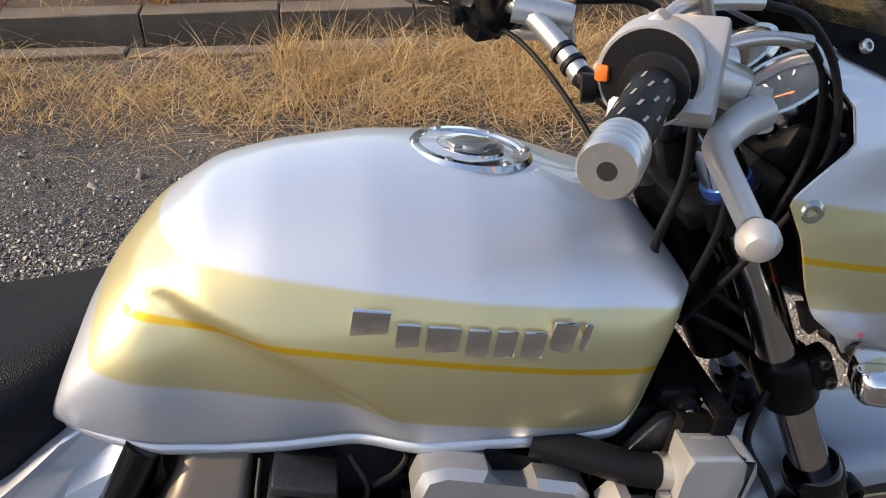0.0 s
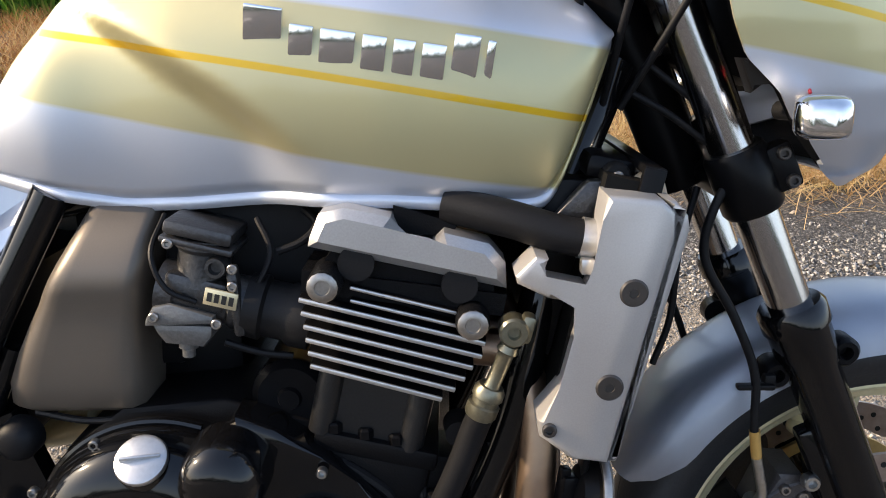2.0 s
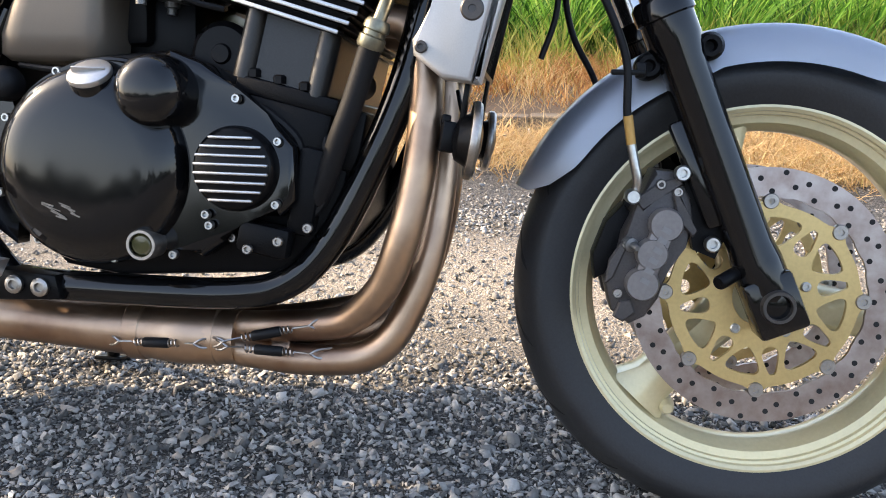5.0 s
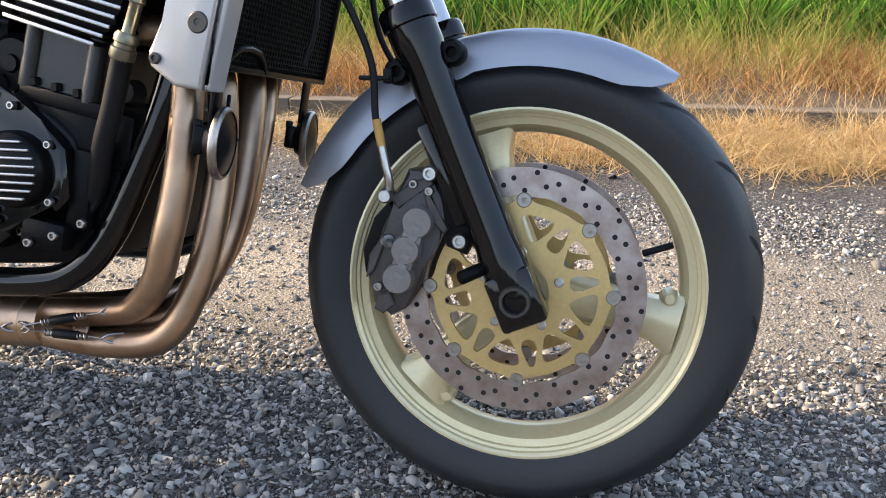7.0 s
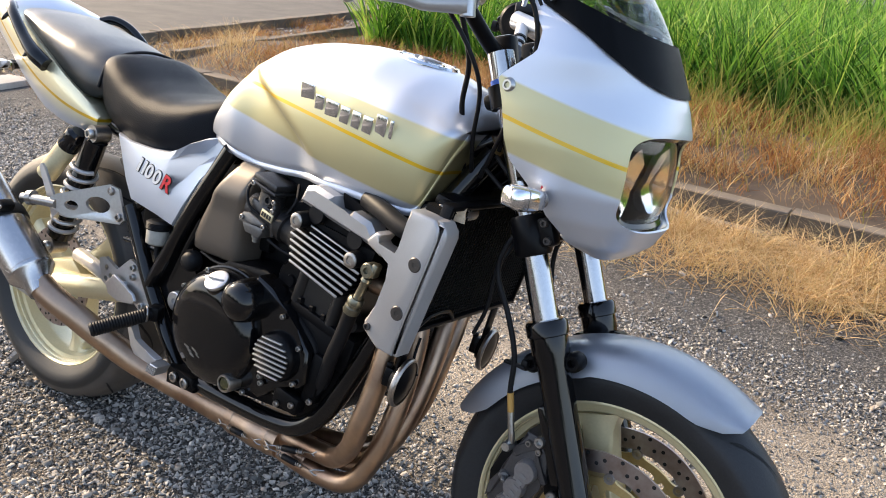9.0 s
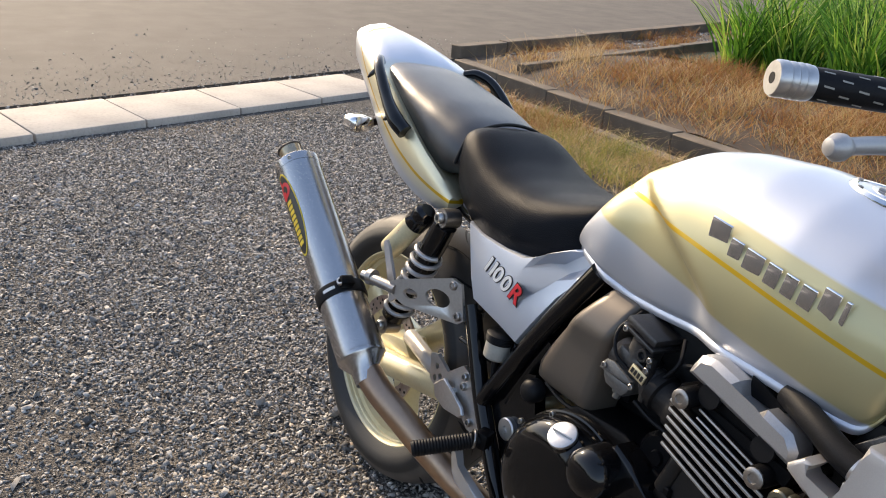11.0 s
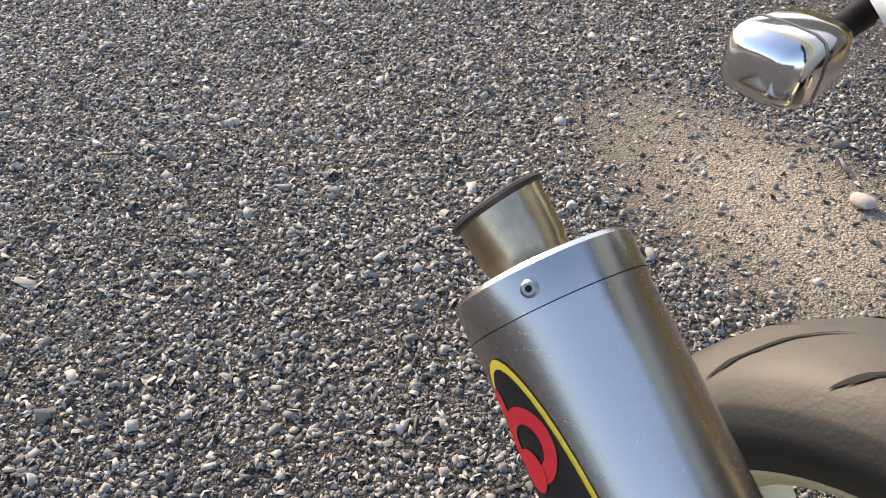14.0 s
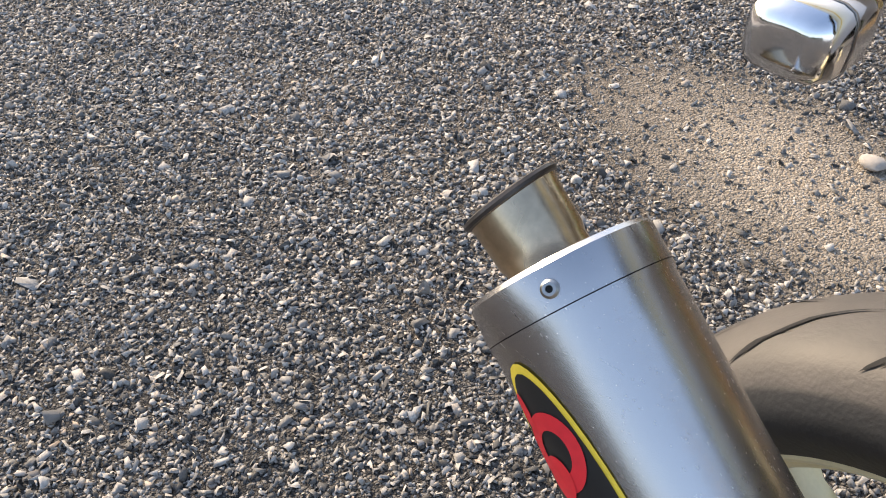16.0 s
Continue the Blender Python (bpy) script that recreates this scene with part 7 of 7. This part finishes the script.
def hl(a, b, k, out):
    y, z = a * HW * k, HC + b * HZ * k
    return Vector((cowl_front(a * HW * min(k, 1), HC + b * HZ * min(k, 1)) * 0.5 + (cowl_front(0, HC) - 0.16 * abs(y)) * 0.5 + out if k < 0.99 else cowl_front(y, z) + out, y, z))
rows = [[hl(a, b, k, o) for a, b in outl] for k, o in ((1.015, -0.004), (1.0, -0.001), (0.985, -0.016), (0.90, -0.022), (0.89, -0.04))]
loft(bm, rows, cap=False)
lamp = part("headlight_bezel", bm, "black_gloss", cowl, "black headlight surround")
bm = B()
loft(bm, [[hl(a, b, k, o) for a, b in outl] for k, o in ((0.905, -0.024), (0.5, -0.018), (0.05, -0.016))])
lens = part("headlight_lens", bm, "glass", lamp)
lens.visible_shadow = False
bm = B()
loft(bm, [[hl(a, b, k, o) for a, b in outl] for k, o in ((0.905, -0.034), (0.6, -0.075), (0.2, -0.10), (0.02, -0.105))])
part("reflector", bm, "dark_steel", lamp)
for sg in (-1, 1):
    bm = B()
    p = Vector((1.204, 0.172 * sg, 0.976))
    n = Vector((-0.15, sg, 0.0)).normalized()
    lathe(bm, p - n * 0.004, p + n * 0.006, [(0, 0.012), (0.5, 0.012), (1, 0.008), (1, 0.005), (0.6, 0.004), (0.6, 0)], 20)
    part("cowl_screw", bm, "bolt", cowl)
    bm = B()
    prism(bm, [(1.228, 0.868), (1.262, 0.866), (1.298, 0.860), (1.318, 0.866), (1.322, 0.852), (1.304, 0.838), (1.280, 0.846), (1.252, 0.850), (1.240, 0.838)], 0.158 * sg, 0.140 * sg, bevel=0.004)
    part("cowl_bracket", bm, "plastic", cowl)
# screen
bm = B()
rows = []
NU2 = 40
for i in range(NU2 + 1):
    u = 0.04 + 1.92 * i / NU2
    b0 = cowl_point(u, cowl_top(u) - 0.012, -0.003)
    uu = u if u <= 1 else 2 - u
    s1 = math.sin(math.pi / 2 * uu)
    c1 = math.cos(math.pi / 2 * uu) * (1 if u > 1 else -1)
    topp = Vector((1.092 + 0.080 * s1, 0.104 * math.copysign(abs(c1) ** 0.75, c1), 1.205 + 0.070 * s1 ** 0.6))
    rows.append([b0 + (topp - b0) * (k / 12) + Vector((0.03, 0, 0.01)) * math.sin(math.pi * k / 12) * s1 for k in range(13)])
loft(bm, rows, closed=False)
bmesh.ops.solidify(bm, geom=bm.faces[:], thickness=0.003)
screen = part("windscreen", bm, "smoke", cowl, "smoked clear windscreen", 60)
screen.visible_shadow = False
bm = B()
loft(bm, [[q + (r[1] - r[0]).cross(Vector((0, 0, 1))).normalized() * 0 + Vector((0, 0, 0.0)) for q in (r[0] * 1.0, r[0] * 0.87 + r[4] * 0.13, r[0] * 0.0 + r[3] * 1.0)] for r in [[v + (Vector((0.004, 0, 0.004)) + Vector((0, math.copysign(0.003, v.y), 0))) for v in rr] for rr in rows]], closed=False)
bmesh.ops.solidify(bm, geom=bm.faces[:], thickness=0.002)
part("screen_base", bm, "plastic", screen, "black lower edge of the screen")
bm = B()
edge = [rows[0][k] for k in range(0, 13, 2)] + [r[12] for r in rows[1:-1:3]] + [rows[-1][k] for k in range(12, -1, -2)]
tube(bm, edge, 0.0028, 8, 2)
part("screen_edge", bm, "rubber", screen)
bolts("screen_screw", [(1.235, -0.150, 1.110), (1.331, -0.127, 1.050), (1.235, 0.150, 1.110), (1.331, 0.127, 1.050)], "bolt", screen, 0.006, 0.005, (0.3, -1, 0.5))

# ---- handlebar and controls ----
BAR = [(0.954, 0.372, 1.102), (1.022, 0.250, 1.110), (1.062, 0.180, 1.112), (1.092, 0.125, 1.085), (1.115, 0.075, 1.052), (1.122, 0.03, 1.046)]
bm = B()
LEFT_BAR = Vector((-0.045, 0.0, -0.020))   # the bar is turned a little towards the stand
tube(bm, [(x, -y, z) for x, y, z in BAR[:4]], 0.0112, 16, 6)
handlebar = part("handlebar", bm, "alu", bike, "bare aluminium handlebar")
bm = B()
tube(bm, [(x + LEFT_BAR.x, y, z + LEFT_BAR.z) for x, y, z in BAR[:5]], 0.0125, 16, 6)
bar_tube = part("bar_tube", bm, "alu", handlebar)
for f in (0.30, 0.62):   # black ties round the wiring
    p, q = Vector(BAR[3]) + LEFT_BAR, Vector(BAR[4]) + LEFT_BAR
    bm = B()
    lathe(bm, p.lerp(q, f), p.lerp(q, f + 0.12), [(0, 0.0130), (0.1, 0.0150), (0.9, 0.0150), (1, 0.0130)], 18)
    part("cable_tie", bm, "rubber", handlebar)
bm = B()
tube(bm, [(0.985, 0.215, 1.062), (1.010, 0.165, 1.060), (1.040, 0.110, 1.030), (1.075, 0.050, 0.975), (1.085, 0.02, 0.94)], 0.0032, 10, 6)
part("switch_wire", bm, "rubber", handlebar)
bm = B()
tube(bm, [(1.085, -0.135, 1.080), (1.110, -0.085, 1.030), (1.118, -0.03, 1.005), (1.108, 0.02, 1.005), (1.085, 0.055, 1.022), (1.068, 0.078, 1.034)], 0.0130, 14, 6)
part("bar_centre", bm, "black_satin", handlebar, "black clamp between the two bars")
for sg in (-1, 1):
    bm = B()
    box(bm, (1.125, 0.05 * sg, 1.010), (0.035, 0.03, 0.085), (0, -15, 0), 0.006)
    part("bar_clamp", bm, "black_satin", handlebar)
for sg in (-1, 1):
    side = LEFT_BAR if sg > 0 else Vector((0, 0, 0))
    e0, e1 = Vector((0.954, 0.372 * sg, 1.102)) + side, Vector((1.022, 0.250 * sg, 1.110)) + side
    d = (e1 - e0).normalized()
    bm = B()
    lathe(bm, e0 + d * 0.036, e1 + d * 0.012, [(0, 0.015), (0.02, 0.0165), (0.90, 0.0165), (0.91, 0.024), (0.98, 0.024), (1, 0.018)], 24)
    grip = part("grip", bm, "rubber", handlebar, "black rubber grip with slots")
    bm = B()
    u, v = frame_of(d)
    for ring_i in range(5):
        for k in range(7):
            t = 2 * math.pi * (k + 0.5 * (ring_i % 2)) / 7
            o = e0 + d * (0.050 + 0.018 * ring_i) + (u * math.cos(t) + v * math.sin(t)) * 0.0164
            q = (u * -math.sin(t) + v * math.cos(t))
            vs = [bm.verts.new(o + d * a * 0.0055 + q * b * 0.0016 + (u * math.cos(t) + v * math.sin(t)) * 0.0006) for a, b in ((-1, -1), (1, -0.2), (1, 1), (-1, 0.2))]
            bm.faces.new(vs)
    tagged(part("grip_slot", bm, "milky", grip), kind="stuff")
    bm = B()
    lathe(bm, e0, e0 + d * 0.038, [(0.2, 0), (0.2, 0.0054), (0, 0.0058), (0, 0.0165), (0.08, 0.0182), (0.3, 0.0182), (0.34, 0.0168), (0.42, 0.0182), (0.5, 0.0182), (0.54, 0.0168), (0.62, 0.0182), (0.7, 0.0182), (0.74, 0.0168), (0.82, 0.0182), (1, 0.0172)], 32, cap=False)
    weight = part("bar_end", bm, "alu", handlebar, "turned aluminium bar end weight")
    # flat disc over the opening, dark as the hole's inside would be in shade
    bm = B()
    lathe(bm, e0 - d * 0.0004, e0 + d * 0.006, [(0, 0.0057), (1, 0.0057)], 16)
    part("bar_end_hole", bm, "inner_shade", weight)
    # throttle housing / switch box
    s0 = Vector((1.030, 0.220 * sg, 1.111)) + side
    bm = B()
    d2 = Vector((0.50, -0.86 * sg, 0.03)).normalized()
    lathe(bm, s0 - d2 * 0.002, s0 + d2 * 0.034, [(0, 0.030), (0, 0.0365), (0.12, 0.0385), (0.85, 0.0385), (1, 0.034)], 36)
    yaw = math.degrees(math.atan2(d2.y, d2.x))
    box(bm, s0 + d2 * 0.016 + Vector((0.020, 0.0, 0.0)), (0.030, 0.060, 0.076), (0, 38, yaw), 0.004)
    box(bm, s0 + d2 * 0.018, (0.024, 0.064, 0.064), (45, 0, yaw), 0.005)
    box(bm, s0 + d2 * 0.016 + Vector((-0.012, 0, -0.026)), (0.03, 0.034, 0.03), (0, 20, yaw), 0.004)
    sw = part("switch_housing", bm, "alu_paint" if sg < 0 else "plastic", handlebar, "silver throttle and switch housing" if sg < 0 else "black switch housing")
    bm = B()
    lathe(bm, s0 - d2 * 0.003, s0 + d2 * 0.004, [(0, 0.020), (0, 0.0345), (1, 0.0355)], 34)
    part("grip_flange", bm, "rubber", sw)
    bm = B()
    box(bm, s0 + d2 * 0.02 + Vector((-0.038, 0.0, 0.0)), (0.014, 0.010, 0.012), (0, 0, yaw), 0.002)
    part("kill_switch", bm, "orange" if sg < 0 else "plastic", sw)
    bm = B()
    lathe(bm, s0 + d2 * 0.024 + Vector((-0.028, 0, -0.014)), s0 + d2 * 0.03 + Vector((-0.056, 0, -0.014)), [(0, 0.008), (0.6, 0.008), (0.62, 0.011), (1, 0.011)], 14)
    part("start_button", bm, "plastic", sw)
    # lever and its perch
    bm = B()
    lv = [(1.126, 0.204 * sg, 1.078), (1.102, 0.220 * sg, 1.074), (1.077, 0.246 * sg, 1.069), (1.064, 0.275 * sg, 1.070), (1.054, 0.322 * sg, 1.066), (1.046, 0.366 * sg, 1.060)]
    tube(bm, [Vector(p) + side for p in lv], [0.0150, 0.0128, 0.0112, 0.0098, 0.0088, 0.0082], 14, 6)
    lathe(bm, Vector((1.048, 0.366 * sg, 1.059)) + side, Vector((1.040, 0.390 * sg, 1.056)) + side, [(0, 0.008), (0.3, 0.0125), (0.6, 0.013), (0.9, 0.008), (1, 0)], 18)
    lever = part("brake_lever" if sg < 0 else "clutch_lever", bm, "alu_paint", handlebar, "silver ball-ended lever")
    bm = B()
    box(bm, (1.095, 0.178 * sg, 1.098), (0.060, 0.040, 0.030), (0, 20, 25 * sg), 0.006)
    lathe(bm, (1.055, 0.165 * sg, 1.113), (1.12, 0.150 * sg, 1.100), [(0, 0.018), (1, 0.016)], 18)
    lathe(bm, (1.128, 0.200 * sg, 1.062), (1.124, 0.200 * sg, 1.092), [(0, 0.012), (1, 0.011)], 14)
    bmesh.ops.translate(bm, vec=side, verts=bm.verts)
    part("lever_perch", bm, "alu", lever)
# front brake fluid pot, on the right only
bm = B()
lathe(bm, (1.090, -0.142, 1.160), (1.104, -0.137, 1.202), [(0, 0.017), (0.1, 0.022), (0.9, 0.0255), (1, 0.0255)], 26)
lathe(bm, (1.086, -0.150, 1.118), (1.091, -0.142, 1.162), [(0, 0.007), (1, 0.007)], 12)
pot = part("front_brake_pot", bm, "fluid", bike, "cloudy front brake fluid pot with pale cap")
bm = B()
lathe(bm, (1.1035, -0.137, 1.200), (1.109, -0.135, 1.217), [(0, 0.0285), (0.7, 0.0285), (0.75, 0.024), (1, 0.022)], 26)
part("pot_cap", bm, "alu", pot)
# mirror stems stand on the perches
for pts in ([(1.015, 0.17, 1.095), (1.005, 0.20, 1.15), (1.0, 0.245, 1.185)], [(1.094, -0.186, 1.110), (1.070, -0.191, 1.177), (1.027, -0.200, 1.236), (0.985, -0.208, 1.292)]):
    bm = B()
    tube(bm, pts, 0.0052, 10, 5)
    part("mirror_stem", bm, "steel", bike)
# bright cable elbows over the bar
for pts in ([(1.030, -0.205, 1.128), (1.048, -0.19, 1.142), (1.066, -0.18, 1.152), (1.10, -0.175, 1.153), (1.131, -0.17, 1.151)], [(1.085, -0.165, 1.085), (1.101, -0.155, 1.102), (1.117, -0.15, 1.114), (1.152, -0.148, 1.119), (1.191, -0.145, 1.114)]):
    bm = B()
    tube(bm, pts, 0.006, 12, 6)
    part("cable_elbow", bm, "alu", handlebar, "bright metal throttle cable elbow")
# gauges
for y in (-0.058, 0.058):
    c = Vector((1.225, y, 1.050))
    n = Vector((-0.55, 0, 0.83)).normalized()
    bm = B()
    lathe(bm, c - n * 0.055, c + n * 0.008, [(0, 0.030), (0.3, 0.046), (0.85, 0.050), (0.88, 0.054), (1, 0.054), (1, 0.048), (0.8, 0.046)], 40, cap=False)
    g = part("gauge", bm, "chrome", bike, "chrome round instrument")
    bm = B()
    lathe(bm, c - n * 0.012, c - n * 0.008, [(0, 0.047), (1, 0.047)], 36)
    part("gauge_face", bm, "plastic", g)
    u, v = frame_of(n)
    bm = B()
    for k in range(13):
        t = radians(-130 + 260 * k / 12) + math.pi / 2
        o = c - n * 0.0072 + (u * math.cos(t) + v * math.sin(t)) * 0.038
        q = (u * math.cos(t) + v * math.sin(t))
        s3 = n.cross(q)
        vs = [bm.verts.new(o + q * a * 0.004 + s3 * b * 0.0009) for a, b in ((-1, -1), (1, -1), (1, 1), (-1, 1))]
        bm.faces.new(vs)
    tagged(part("gauge_tick", bm, "white_mark", g), kind="stuff")
    bm = B()
    q = u * 0.6 + v * 0.8
    s3 = n.cross(q)
    bm.faces.new([bm.verts.new(c - n * 0.006 + q * a + s3 * b) for a, b in ((-0.008, -0.0014), (0.034, -0.0006), (0.034, 0.0006), (-0.008, 0.0014))])
    part("needle", bm, "orange", g)
    bm = B()
    lathe(bm, c + n * 0.004, c + n * 0.0055, [(0, 0.048), (1, 0.047)], 36)
    gl = part("gauge_glass", bm, "glass", g)
    gl.visible_shadow = False
bm = B()
box(bm, (1.24, 0, 1.00), (0.07, 0.22, 0.05), (0, 25, 0), 0.012)
part("gauge_tray", bm, "plastic", bike)
bm = B()
box(bm, (1.255, 0, 0.905), (0.10, 0.17, 0.12), (0, 20, 0), 0.02)
part("headlight_bucket", bm, "plastic", bike)
# cables and hoses
CAB = [
    ([(1.131, -0.17, 1.151), (1.175, -0.165, 1.135), (1.212, -0.155, 1.09), (1.226, -0.150, 1.03), (1.212, -0.14, 0.97), (1.18, -0.12, 0.90), (1.14, -0.09, 0.82)], 0.0037, "rubber"),
    ([(1.07, -0.19, 1.085), (1.12, -0.17, 1.02), (1.14, -0.145, 0.96), (1.13, -0.12, 0.88), (1.12, -0.08, 0.80)], 0.0037, "rubber"),
    ([(1.191, -0.145, 1.114), (1.212, -0.14, 1.08), (1.217, -0.135, 1.02), (1.20, -0.125, 0.95), (1.17, -0.10, 0.87)], 0.0037, "rubber"),
    ([(1.08, 0.16, 1.10), (1.17, 0.15, 1.09), (1.21, 0.12, 1.00), (1.16, 0.08, 0.88), (1.10, 0.07, 0.78)], 0.006, "rubber"),
    ([(1.09, -0.17, 1.085), (1.105, -0.135, 1.00), (1.095, -0.115, 0.93), (1.10, -0.09, 0.86), (1.09, -0.06, 0.79)], 0.0045, "rubber"),
    ([(1.165, -0.095, 0.86), (1.205, -0.10, 0.83), (1.245, -0.10, 0.80)], 0.0037, "rubber"),
    ([(1.150, -0.095, 0.835), (1.185, -0.10, 0.815), (1.22, -0.10, 0.79), (1.25, -0.10, 0.775)], 0.0037, "rubber"),
    ([(1.255, -0.110, 0.775), (1.228, -0.118, 0.73), (1.222, -0.118, 0.68), (1.255, -0.118, 0.62), (1.280, -0.118, 0.56), (1.285, -0.116, 0.50), (1.292, -0.112, 0.465)], 0.0046, "rubber"),
    ([(1.25, 0.105, 0.77), (1.215, 0.11, 0.70), (1.225, 0.11, 0.62), (1.262, 0.112, 0.55), (1.29, 0.11, 0.47)], 0.0046, "rubber"),
    ([(1.225, -0.07, 0.74), (1.205, -0.09, 0.68), (1.20, -0.09, 0.61), (1.185, -0.09, 0.56)], 0.0036, "rubber"),
    ([(1.09, -0.10, 0.52), (1.10, -0.125, 0.49), (1.115, -0.13, 0.465)], 0.0026, "rubber"),
]
for pts, r, mt in CAB:
    bm = B()
    tube(bm, pts, r, 10, 7)
    part("cable", bm, mt, bike)
bm = B()
tube(bm, [(1.292, -0.112, 0.465), (1.298, -0.112, 0.44), (1.302, -0.110, 0.422), (1.300, -0.104, 0.408)], 0.0055, 10, 5)
lathe(bm, (1.298, -0.118, 0.405), (1.298, -0.092, 0.405), [(0, 0.007), (0.2, 0.009), (1, 0.009)], 14)
part("hose_union", bm, "bolt", bike)
bm = B()
lathe(bm, (1.286, -0.1155, 0.497), (1.292, -0.112, 0.465), [(0, 0.0056), (1, 0.0056)], 12)
part("hose_tag", bm, "tan_tag", bike)
bm = B()
box(bm, (1.283, -0.115, 0.545), (0.038, 0.010, 0.006), (0, 0, 0), 0.002)
box(bm, (1.298, -0.108, 0.548), (0.012, 0.014, 0.018), (0, 0, 0), 0.003)
part("hose_clip", bm, "plastic", bike)

# pieces of sub-parts stand beside them: never deeper than thing, part, sub-part
for ob in list(bpy.data.objects):
    chain = [ob]
    while chain[-1].parent:
        chain.append(chain[-1].parent)
    if len(chain) > 3:
        ob.parent = chain[-2]
